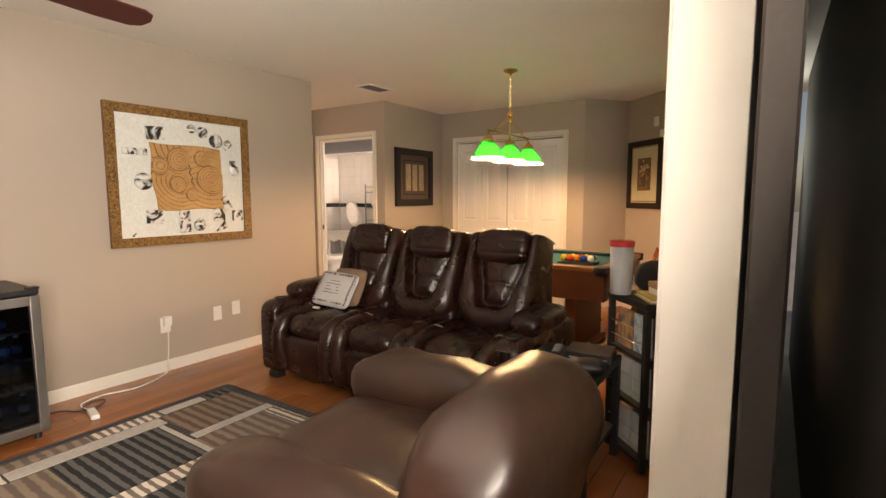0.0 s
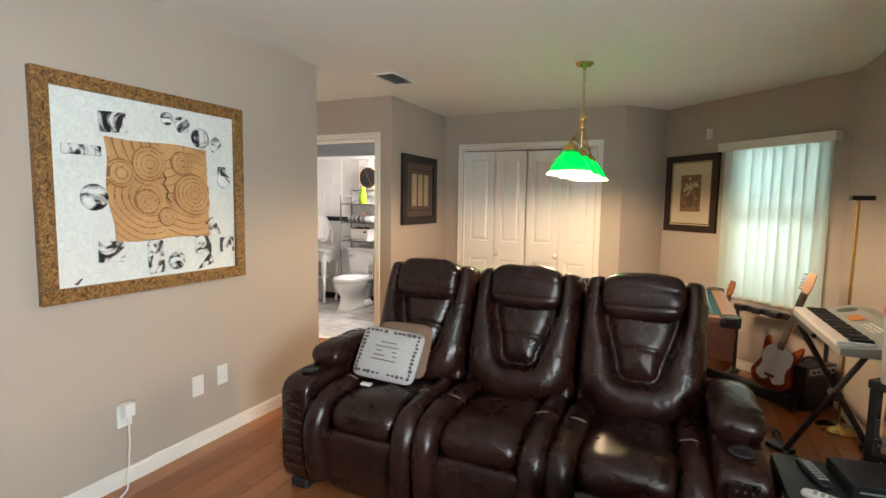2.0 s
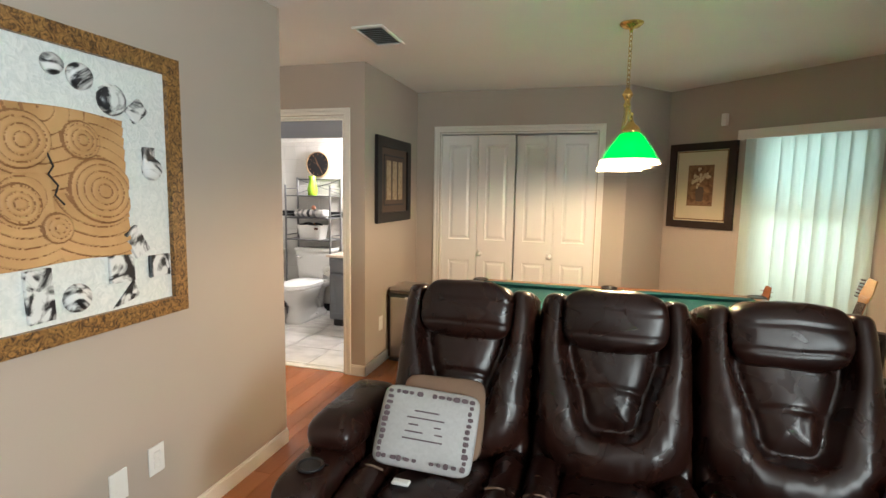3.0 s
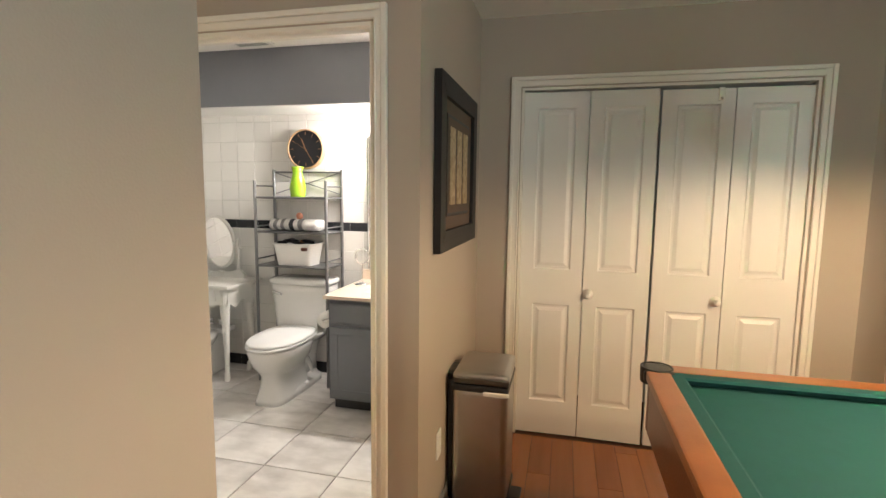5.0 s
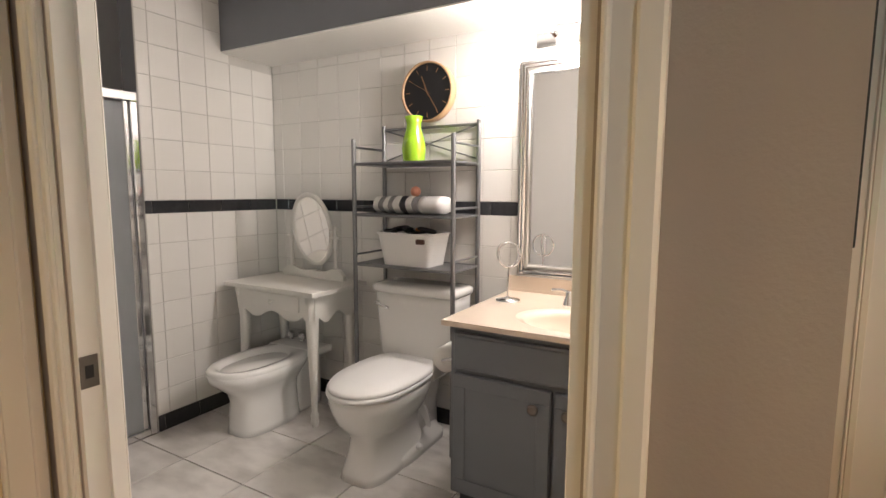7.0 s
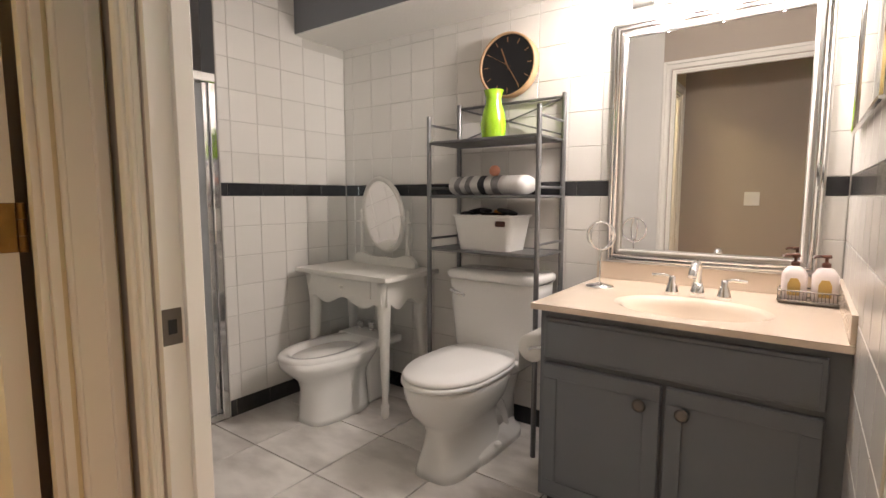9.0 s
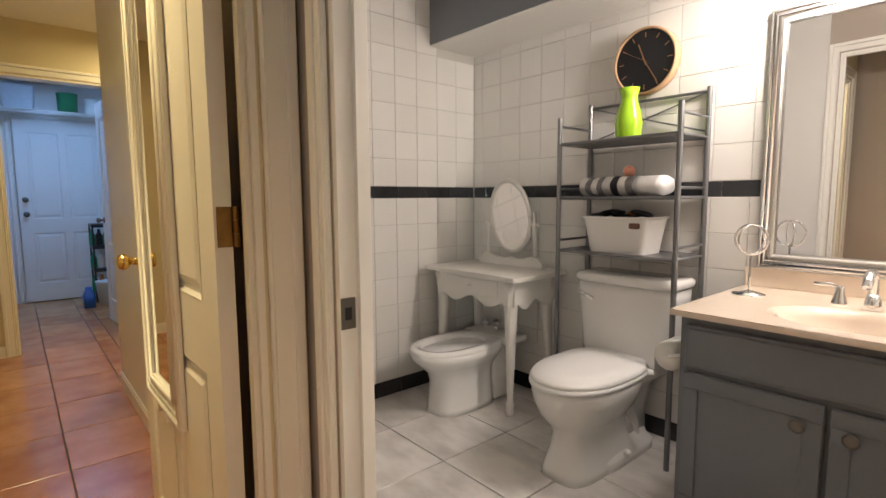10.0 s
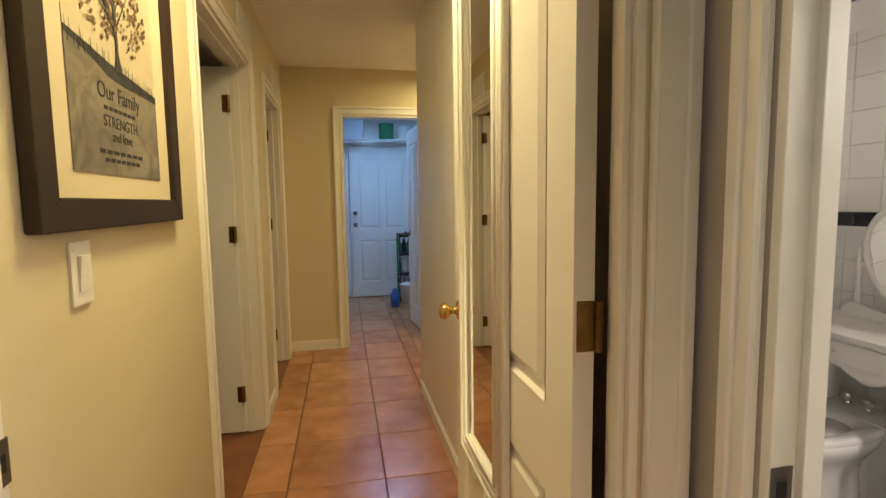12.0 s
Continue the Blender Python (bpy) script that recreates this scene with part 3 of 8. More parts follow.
def baseboard(name, p, q, h=0.085, t=0.012):
    d = (Vector(q) - Vector(p)).normalized()
    nx = Vector((-d.y, d.x)) * t
    bm = prism([tuple(p), tuple(q), tuple(Vector(q) + nx), tuple(Vector(p) + nx)], h - 0.012, "z", 0.0)
    nx2 = nx * 0.6
    join(bm, prism([tuple(p), tuple(q), tuple(Vector(q) + nx2), tuple(Vector(p) + nx2)], 0.012, "z", h - 0.012))
    return structure(name, bm, "trim", "white painted baseboard")


def raised(u0, u1, z0, z1, y0, out, bm):
    """A moulded, raised door panel on one face."""
    steps = ((0.0, 0.0015), (0.008, -0.008), (0.020, -0.008), (0.040, 0.0))
    rings = []
    for ins, d in steps:
        rings.append([bm.verts.new((u, y0 + out * d, z)) for u, z in ((u0 + ins, z0 + ins), (u1 - ins, z0 + ins), (u1 - ins, z1 - ins), (u0 + ins, z1 - ins))])
    for a, c in zip(rings, rings[1:]):
        for k in range(4):
            bm.faces.new((a[k], a[(k + 1) % 4], c[(k + 1) % 4], c[k]))
    bm.faces.new(rings[-1])


def door_leaf(bm_w, h, t, panels):
    """Moulded leaf, x from 0 to width, thickness about y = 0, with the panels on both faces."""
    bm = bmesh.new()
    us = sorted({0, bm_w, *[p[0] for p in panels], *[p[1] for p in panels]})
    zs = sorted({0, h, *[p[2] for p in panels], *[p[3] for p in panels]})
    for out in (-1, 1):
        y = out * t / 2
        for i in range(len(us) - 1):
            for j in range(len(zs) - 1):
                um, zm = (us[i] + us[i + 1]) / 2, (zs[j] + zs[j + 1]) / 2
                if any(p[0] < um < p[1] and p[2] < zm < p[3] for p in panels):
                    continue
                bm.faces.new([bm.verts.new((u, y, z)) for u, z in ((us[i], zs[j]), (us[i + 1], zs[j]), (us[i + 1], zs[j + 1]), (us[i], zs[j + 1]))])
        for p in panels:
            raised(*p, y, out, bm)
    for (u0, z0), (u1, z1) in (((0, 0), (bm_w, 0)), ((bm_w, 0), (bm_w, h)), ((bm_w, h), (0, h)), ((0, h), (0, 0))):
        bm.faces.new([bm.verts.new(v) for v in ((u0, -t / 2, z0), (u1, -t / 2, z1), (u1, t / 2, z1), (u0, t / 2, z0))])
    bmesh.ops.remove_doubles(bm, verts=bm.verts, dist=0.0004)
    return bm


SIX = lambda w, h=2.02: [(x0, x1, z0 * h, z1 * h) for x0, x1 in ((0.13 * w, 0.46 * w), (0.54 * w, 0.87 * w)) for z0, z1 in ((0.10, 0.38), (0.46, 0.93))]

casing("closet_casing", "y", YC, CX0, CX1, CZ, -1)
lining("closet_lining", "y", YC, YC + 0.12, CX0, CX1, CZ)
casing("bathroom_door_casing", "y", YB, DX0, DX1, DZ, -1, 0.055)
lining("bathroom_door_lining", "y", YB, YB + TB, DX0, DX1, DZ, (YB + 0.036, YB + 0.064), False)
casing("bathroom_inner_casing", "y", YB + TB, DX0, DX1, DZ, 1)
casing("hall_door_casing", "x", HX, 4.42, 5.268, 2.05, 1, 0.075)
lining("hall_door_lining", "x", HX - 0.065, HX, 4.42, 5.268, 2.05, (HX - 0.035, HX - 0.012))
for nm, (c, a) in (("first", D1), ("second", D2)):
    casing(f"{nm}_room_casing", "y", HY0, a, c, 2.05, 1, 0.075)
    lining(f"{nm}_room_lining", "y", HY0 - 0.12, HY0, a, c, 2.05, (HY0 - 0.08, HY0 - 0.045))
casing("laundry_casing", "x", EX, LY0, LY1, 2.05, 1, 0.07)
lining("laundry_lining", "x", EX - 0.12, EX, LY0, LY1, 2.05)
baseboard("baseboard_west", (XL, 4.25), (XL, -2.4))
baseboard("baseboard_alcove", (HX, 4.25), (XL, 4.25))
baseboard("baseboard_picture", (XP, YC), (XP, YB - 0.012))
baseboard("baseboard_jamb", (XP + 0.012, YB), (DX1 + 0.056, YB))
baseboard("baseboard_bay_short", BAY[1], BAY[0])
baseboard("baseboard_bay", BAY[2], BAY[1])
baseboard("baseboard_east", (XR, 2.2), (XR, 5.785))
baseboard("baseboard_closet", (CX0 - 0.06, YC), (XP + 0.012, YC))
baseboard("baseboard_hall_a", (D1[0] + 0.06, HY0), (HX - 0.065, HY0))
baseboard("baseboard_hall_b", (D2[0] + 0.06, HY0), (D1[1] - 0.06, HY0))
baseboard("baseboard_hall_end", (EX, LY0 - 0.07), (EX, HY0))
baseboard("baseboard_hall_north", (-6.9, HY1), (NX, HY1))


def knob(parent, at, out, material="brass", r=0.026, name="door_knob"):
    bm = lathe([(0.030, 0), (0.030, 0.004), (0.012, 0.008), (0.010, 0.026), (r * 0.7, 0.032), (r, 0.045), (r * 0.8, 0.058), (0.008, 0.062)], 18)
    ob = part(name, moved(bm, Matrix.Translation(at) @ Vector((0, 0, 1)).rotation_difference(Vector(out)).to_matrix().to_4x4()), material, parent, "", True)
    return ob


# bifold closet doors
LW = (CX1 - CX0 - 0.03) / 4
TALL = [(0.075, LW - 0.075, 1.006, 1.926), (0.075, LW - 0.075, 0.205, 0.800)]
for k, (x, turn, y) in enumerate(((CX0 + 0.015, 1.2, 0.035), (CX0 + 0.015 + LW, -1.2, 0.042), (CX0 + 0.024 + 2 * LW, 0.6, 0.037), (CX0 + 0.023 + 3 * LW, -0.6, 0.040))):
    d = tagged(part("bifold_door", door_leaf(LW - 0.006, 2.015 if k < 2 else 2.006, 0.032, TALL), "white"), "white moulded bifold closet door leaf, shut", "door", "closet bifold doors")
    d.matrix_basis = pose(x, YC + y, 0.012, 0, 0, turn)
    if k in (1, 2):
        knob(d, (0.03 if k == 1 else LW - 0.035, -0.016, 0.87), (0, -1, 0), "white", 0.018, "round_knob")
    if k == 2:
        hk = box(LW - 0.09, LW - 0.06, -0.026, -0.016, 1.94, 2.012, 0.003, 1)
        join(hk, rod((LW - 0.075, -0.016, 1.955), (LW - 0.075, -0.055, 1.95), 0.007))
        part("over_door_hook", hk, "plastic_white", d, "white plastic hook over the door top")

# bay window: frame, glass, blinds
ANG = math.degrees(math.atan2(dv.y, dv.x))
win = thing("window_1", (*b1, 0), ANG, "window with a white frame behind vertical blinds", "window", "", "structure")
for nm, bx in (("window_frame", (WS0, WS0 + 0.05, 0.05, 0.10, 0.66, 1.97)), ("window_frame", (WS1 - 0.05, WS1, 0.05, 0.10, 0.66, 1.97)), ("window_frame", (WS0, WS1, 0.052, 0.098, 0.66, 0.71)),
               ("window_frame", (WS0, WS1, 0.052, 0.098, 1.92, 1.97)), ("meeting_rail", (WS0, WS1, 0.045, 0.105, 1.345, 1.395)), ("window_sill", (WS0 - 0.02, WS1 + 0.02, -0.03, 0.05, 0.64, 0.66))):
    part(nm, box(*bx, 0.003, 1), "trim", win)
pane = part("pane", box(WS0 + 0.05, WS1 - 0.05, 0.072, 0.076, 0.71, 1.92), "glass", win)
pane.visible_shadow = False
val = thing("vertical_blind", (*b1, 0), ANG, "pale fabric vertical blind with a white valance, closed", "blind")
vb = box(0.70, 1.69, -0.085, -0.075, 1.945, 2.02, 0.003, 1)
box(0.70, 0.71, -0.076, -0.002, 1.945, 2.02, 0.002, 1, vb), box(1.68, 1.69, -0.076, -0.002, 1.945, 2.02, 0.002, 1, vb), box(0.71, 1.68, -0.076, -0.002, 2.008, 2.02, 0.002, 1, vb)
part("valance", vb, "trim", val, "white valance box")
part("headrail", box(0.74, 1.66, -0.055, -0.02, 1.965, 1.995, 0.002, 1), "plastic_white", val)
NSL = 10
def slat_mesh(w, z0, z1, tilt):
    b = bmesh.new()
    pr = [(w * (k / 6 - 0.5), 0.006 * (1 - (2 * k / 6 - 1) ** 2)) for k in range(7)]
    pr = [(x, y + (x * tilt)) for x, y in pr]
    lo, hi = [b.verts.new((x, y, z0)) for x, y in pr], [b.verts.new((x, y, z1)) for x, y in pr]
    for k in range(6):
        b.faces.new((lo[k], lo[k + 1], hi[k + 1], hi[k]))
    return b
for k in range(NSL):
    s = part("slat", slat_mesh(0.092, 0.63, 1.965, (0.35, 0.6, 0.2, 0.5, 0.3)[k % 5]), "blind", val, "", True)
    s.location = (0.80 + k * 0.80 / (NSL - 1), -0.036, 0)

# side window with blinds on the east wall
w2 = thing("window_2", (XR, 0, 0), 0, "tall window with a white frame behind vertical blinds", "window", "", "structure")
for nm, bx in (("window_frame", (0.06, 0.11, 3.05, 3.10, 0.62, 2.0)), ("window_frame", (0.06, 0.11, 4.50, 4.55, 0.62, 2.0)), ("window_frame", (0.062, 0.108, 3.1, 4.5, 0.62, 0.67)), ("window_frame", (0.062, 0.108, 3.1, 4.5, 1.95, 2.0)), ("meeting_rail", (0.055, 0.115, 3.1, 4.5, 1.34, 1.39))):
    part(nm, box(*bx, 0.003, 1), "trim", w2)
pane = part("pane", box(0.083, 0.087, 3.1, 4.5, 0.67, 1.95), "glass", w2)
pane.visible_shadow = False
vb2 = thing("vertical_blind", (XR, 0, 0), 0, "pale fabric vertical blind drawn across the side window", "blind")
part("valance", box(-0.08, -0.002, 2.98, 4.62, 1.96, 2.04, 0.003, 1), "trim", vb2)
for k in range(18):
    s = part("slat", moved(slat_mesh(0.092, 0.6, 1.97, 0.3), Matrix.Rotation(radians(90), 4, "Z")), "blind", vb2, "", True)
    s.location = (-0.036, 3.05 + k * 0.0885, 0)

# sliding door at the start: jamb casing, track and the open panel outside
jb = box(XR - 0.010, XR + 0.165, 2.165, 2.2, 0, 2.08, 0.002, 1)
box(XR - 0.022, XR - 0.002, 2.19, 2.27, 0, 2.14, 0.003, 1, jb)
structure("sliding_door_jamb", jb, "trim", "white painted jamb of the sliding door")
jb = box(XR - 0.010, XR + 0.165, 0.15, 0.185, 0, 2.08, 0.002, 1)
box(XR - 0.01, XR + 0.165, 0.185, 2.165, 2.045, 2.08, 0.002, 1, jb)
structure("sliding_door_head", jb, "trim", "white painted head and jamb of the sliding door")
structure("door_track", box(XR + 0.02, XR + 0.16, 0.185, 2.165, -0.006, 0.014, 0.003, 1), "steel", "aluminium sliding door track")
slider = thing("sliding_door_panel", (XR + 0.20, 1.52, 0.0), 0, "open sliding glass door panel with a dark bronze frame", "door")
for nm, bx in (("stile", (0, 0.045, 0, 0.07, 0.0, 2.03)), ("stile", (0, 0.045, 0.83, 0.90, 0.0, 2.03)), ("rail", (0.002, 0.043, 0.07, 0.83, 0.0, 0.09)), ("rail", (0.002, 0.043, 0.07, 0.83, 1.95, 2.03))):
    part(nm, box(*bx, 0.004, 1), "dark_bronze", slider)
part("pane", box(0.019, 0.025, 0.07, 0.83, 0.09, 1.95), "dark_glass", slider)
# made-up panel that stands in for the dark outside next to the door
structure("patio_wall", box(XR + 0.42, XR + 0.54, 1.2, 6.5, -0.2, 2.4), surface("dark_outside_brown", (0.055, 0.045, 0.035), 0.8, vary=0.3, scale=3, bump=0.3), "dark brown panel added beside the door as a dark outside backdrop")


# ---- living room things ----
def ease(t):
    t = min(max(t, 0.0), 1.0)
    return t * t * (3 - 2 * t)


def channel_back(cx, seed, half=0.292, length=0.63, nu=64, nv=76):
    """Padded sofa back: two side wings running into a bowl below a tapered, tucked centre pad."""
    b = bmesh.new()
    c25, s25 = math.cos(radians(25)), math.sin(radians(25))
    rows = []
    for j in range(nv + 1):
        v = -0.14 + 1.14 * j / nv
        row = []
        for i in range(nu + 1):
            u = half * (2 * i / nu - 1)
            wc = 0.092 + 0.072 * ease((v - 0.22) / 0.5)
            qx, qy = abs(u) - wc + 0.05, (0.20 - v) * length + 0.05
            q = math.hypot(max(qx, 0), max(qy, 0)) + min(max(qx, qy), 0) - 0.05
            if q < 0:
                d = 0.052 * (1 - math.exp(q / 0.040))
                for tk, dp in ((0.44, 0.010),):
                    d -= dp * math.exp(-(((v - tk) * length + 0.012 * (u / wc) ** 2) / 0.009) ** 2)
            else:
                a = max(qx, 0) / (math.hypot(max(qx, 0), max(qy, 0)) + 1e-6)
                w = (half - wc) * a + 0.20 * (1 - a)
                t = min(q / w, 1)
                d = 0.086 * math.sin(math.pi * (0.06 + 0.94 * t)) ** 0.62 * ease(q / 0.042) + (0.010 * (1 - t))
            rim = max(0.0, 1 - (half - abs(u)) / 0.036)
            d -= 0.085 * rim ** 2.2 + 0.13 * ease((v - 0.93) / 0.11) ** 2
            d += 0.004 * noise.noise(Vector((u * 9 + seed * 3.1, v * 5, seed))) + 0.0022 * noise.noise(Vector((u * 46, v * 13 + seed, 2.0))) * (1.0 if v < 0.42 else 0.45)
            y, z = 0.592 + v * length * s25 - d * c25, 0.500 + v * length * c25 + d * s25
            row.append(b.verts.new((cx + u * (1 - 0.03 * ease((v - 0.85) / 0.15)), y, z)))
        rows.append(row)
    for p, r in zip(rows, rows[1:]):
        for i in range(nu):
            b.faces.new((p[i], p[i + 1], r[i + 1], r[i]))
    return b


def reclining_sofa():
    s = thing("reclining_sofa", (-2.41, 3.02, 0), 0, "three-seat dark brown leather reclining sofa with cup holders", "sofa")
    part("base", box(-0.86, 0.86, 0.12, 0.90, 0.03, 0.34, 0.02), "leather", s)
    for k, x in enumerate((-0.58, 0.0, 0.58)):
        part("footrest", wobble(moved(pillow(0.54, 0.13, 0.30, 6, 3.5), Matrix.Translation((x, 0.085, 0.215))), 0.006, 0.12, k), "leather", s, "", True)
        part("seat_cushion", wobble(moved(pillow(0.40, 0.62, 0.22, 5, 2.6, 28, 14), Matrix.Translation((x, 0.33, 0.405)) @ Matrix.Rotation(radians(-3), 4, "X")), 0.010, 0.10, k + 3), "leather", s, "", True)
        for sx in (-1, 1):
            pth = smooth_path([(x + sx * 0.225, 0.60, 0.455), (x + sx * 0.232, 0.36, 0.475), (x + sx * 0.238, 0.13, 0.465), (x + sx * 0.238, 0.045, 0.40), (x + sx * 0.235, 0.03, 0.25), (x + sx * 0.22, 0.05, 0.12)], 5)
            part("seat_bolster", wobble(flat_tube(pth, 0.060, 0.062, 12), 0.006, 0.09, k + sx), "leather", s, "", True)
            part("stitched_seam", flat_tube([p + Vector((0, -0.001, 0.0016)) for p in smooth_path([(x + sx * 0.20 - sx * 0.02, 0.30, 0.520), (x + sx * 0.225, 0.29, 0.536), (x + sx * 0.275, 0.30, 0.518)], 4)], 0.004, 0.004, 6), "stitch", s)
        shell = prism([(0.60, 0.30), (0.92, 0.30), (0.95, 0.60), (0.955, 0.98), (0.90, 1.06), (0.80, 1.02), (0.70, 0.60)], 0.56, "x", x - 0.28, 0.03)
        part("back_shell", shell, "leather", s, "", True)
        part("back_cushion", channel_back(x, k), "leather", s, "", True)
        part("headrest", wobble(moved(pad(0.385, 0.20, 0.245, 5, 3.4, 28, 48, (-0.055, 0.035), 0.05, 0.006), Matrix.Translation((x, 0.80, 0.992)) @ Matrix.Rotation(radians(-15), 4, "X")), 0.008, 0.08, k + 15), "leather", s, "", True)
    for sx in (-1, 1):
        x = sx * 0.955
        part("arm", wobble(moved(pillow(0.19, 0.88, 0.54, 8, 8, 28, 12), Matrix.Translation((x, 0.46, 0.31))), 0.004, 0.15, sx), "leather", s, "", True)
        part("arm_pad", wobble(moved(pillow(0.20, 0.50, 0.15, 5, 2.6, 26, 12), Matrix.Translation((x, 0.50, 0.615))), 0.006, 0.1, sx), "leather", s, "", True)
        part("cup_holder", moved(lathe([(0.034, 0.0), (0.040, 0.004), (0.046, 0.004), (0.046, -0.004), (0.036, -0.004), (0.034, 0.0)], 24, False), Matrix.Translation((x, 0.155, 0.586))), "black", s, "black cup holder ring", True)
        part("cup_well", moved(lathe([(0.036, 0.0), (0.036, 0.0035)], 24), Matrix.Translation((x, 0.155, 0.581))), "black", s)
        for r in range(9):
            part("arm_braid", moved(pillow(0.11, 0.014, 0.030, 4, 2.2, 12, 6), Matrix.Translation((x, 0.018, 0.14 + 0.045 * r))), "leather", s, "", True)
        if sx > 0:
            for q in range(4):
                part("front_slat", box(x - 0.045 + 0.024 * q, x - 0.030 + 0.024 * q, 0.008, 0.024, 0.40, 0.54, 0.005, 2), "leather", s, "", True)
                part("control_stud", moved(lathe([(0.004, 0), (0.003, 0.004)], 10), Matrix.Translation((x - 0.0375 + 0.024 * q, 0.010, 0.475)) @ Matrix.Rotation(radians(90), 4, "X")), "steel", s, "small steel stud")
        for y in (0.10, 0.84):
            part("foot", box(x - 0.05, x + 0.05, y - 0.04, y + 0.04, 0.0, 0.05, 0.006, 1), "black", s)
    return s


reclining_sofa()


def words(body, size, m, parent, material, name="lettering", align="CENTER"):
    cu = bpy.data.curves.new(name, "FONT")
    cu.body, cu.size, cu.align_x, cu.extrude = body, size, align, 0.0006
    tmp = bpy.data.objects.new(name, cu)
    scene.collection.objects.link(tmp)
    bpy.context.view_layer.update()
    me = bpy.data.meshes.new_from_object(tmp.evaluated_get(bpy.context.evaluated_depsgraph_get()))
    bpy.data.objects.remove(tmp)
    me.materials.clear()
    me.materials.append(M[material])
    ob = new(name, me)
    ob.parent, ob.matrix_basis = parent, m
    return ob


# cushions on the sofa seat
cu2 = tagged(part("throw_pillow", wobble(pillow(0.36, 0.36, 0.11, 6, 1.7, 32, 12), 0.004, 0.1), "tan_cloth", None, "", True), "tan throw pillow behind the printed cushion", "pillow")
cu2.matrix_basis = pose(-3.015, 3.515, 0.650, 62, 0, 4) @ Matrix.Diagonal((0.88, 0.82, 0.8, 1))
cush = thing("printed_cushion", (0, 0, 0), 0, "grey square cushion with a floral border leaning on the sofa back", "cushion")
cush.matrix_basis = pose(-3.045, 3.42, 0.642, 57, 3, 3) @ Matrix.Diagonal((0.90, 0.84, 0.9, 1))
part("cover", wobble(pillow(0.40, 0.33, 0.10, 8, 1.6, 36, 12), 0.003, 0.1), "cushion", cush, "", True)
rs = random.Random(4)
for k in range(44):
    t = k / 44
    per = t * 4
    sd, f = int(per), per - int(per)
    if (sd % 2 == 0 and 0.40 < f < 0.46):
        continue
    u, v = {0: (f - 0.5, 0.5), 1: (0.5, 0.5 - f), 2: (0.5 - f, -0.5), 3: (-0.5, f - 0.5)}[sd]
    fl = pillow(rs.uniform(0.016, 0.030), rs.uniform(0.014, 0.024), 0.003, 3, 2, 7, 4)
    part("printed_flower", moved(fl, Matrix.Translation((u * 0.335 + rs.uniform(-0.004, 0.004), v * 0.265, 0.0335 - 0.010 * (abs(u) == 0.5) + rs.uniform(0, 0.001)))), "cushion_print", cush)
for k, wl in enumerate((0.10, 0.15, 0.13, 0.15, 0.16)):
    part("printed_line", box(-wl / 2, wl / 2, 0.058 - 0.028 * k, 0.064 - 0.028 * k, 0.0462, 0.0475), "cushion_print", cush)
tagged(part("white_remote_tag", box(-3.11, -3.05, 3.245, 3.275, 0.522, 0.534, 0.004, 1), "plastic_white"), "small white tag on the sofa seat", "tag")


def armchair():
    s = thing("armchair", (-1.42, 2.16, 0), 0, "worn brown leather pillow-arm armchair beside the rug", "armchair")
    part("base", box(-0.50, 0.42, -0.42, 0.42, 0.04, 0.34, 0.03), "brown_leather", s)
    part("seat_cushion", wobble(moved(pillow(0.72, 0.60, 0.24, 5, 2.6, 30, 14), Matrix.Translation((-0.14, 0, 0.36))), 0.016, 0.16, 1), "brown_leather", s, "", True)
    part("back_cushion", wobble(moved(pillow(0.40, 0.92, 0.66, 4, 2.5, 36, 20), Matrix.Translation((0.42, 0.03, 0.475)) @ Matrix.Rotation(radians(12), 4, "Y")), 0.026, 0.20, 2), "brown_leather", s, "", True)
    for sy, z in ((-1, 0.35), (1, 0.455)):
        part("arm", wobble(moved(pillow(0.92, 0.30, 0.36, 5, 2.3, 32, 16), Matrix.Translation((-0.10, sy * 0.40, z))), 0.016, 0.18, sy + 5), "brown_leather", s, "", True)
    part("footrest", wobble(moved(pillow(0.12, 0.58, 0.28, 6, 3, 24, 12), Matrix.Translation((-0.52, 0, 0.22))), 0.01, 0.15, 8), "brown_leather", s, "", True)
    for x in (-0.45, 0.36):
        for y in (-0.36, 0.36):
            part("foot", box(x - 0.03, x + 0.03, y - 0.03, y + 0.03, 0, 0.05, 0.005, 1), "black", s)


armchair()

# rug with its woven blocks
rug = thing("area_rug", (-3.52, 2.81, 0.0), 0, "patchwork area rug in charcoal, taupe and ivory", "rug")
RW, RD = 1.72, 2.35
part("backing", box(0, RW, -RD, 0, 0.0, 0.009, 0.003, 1), "rug_dark", rug)
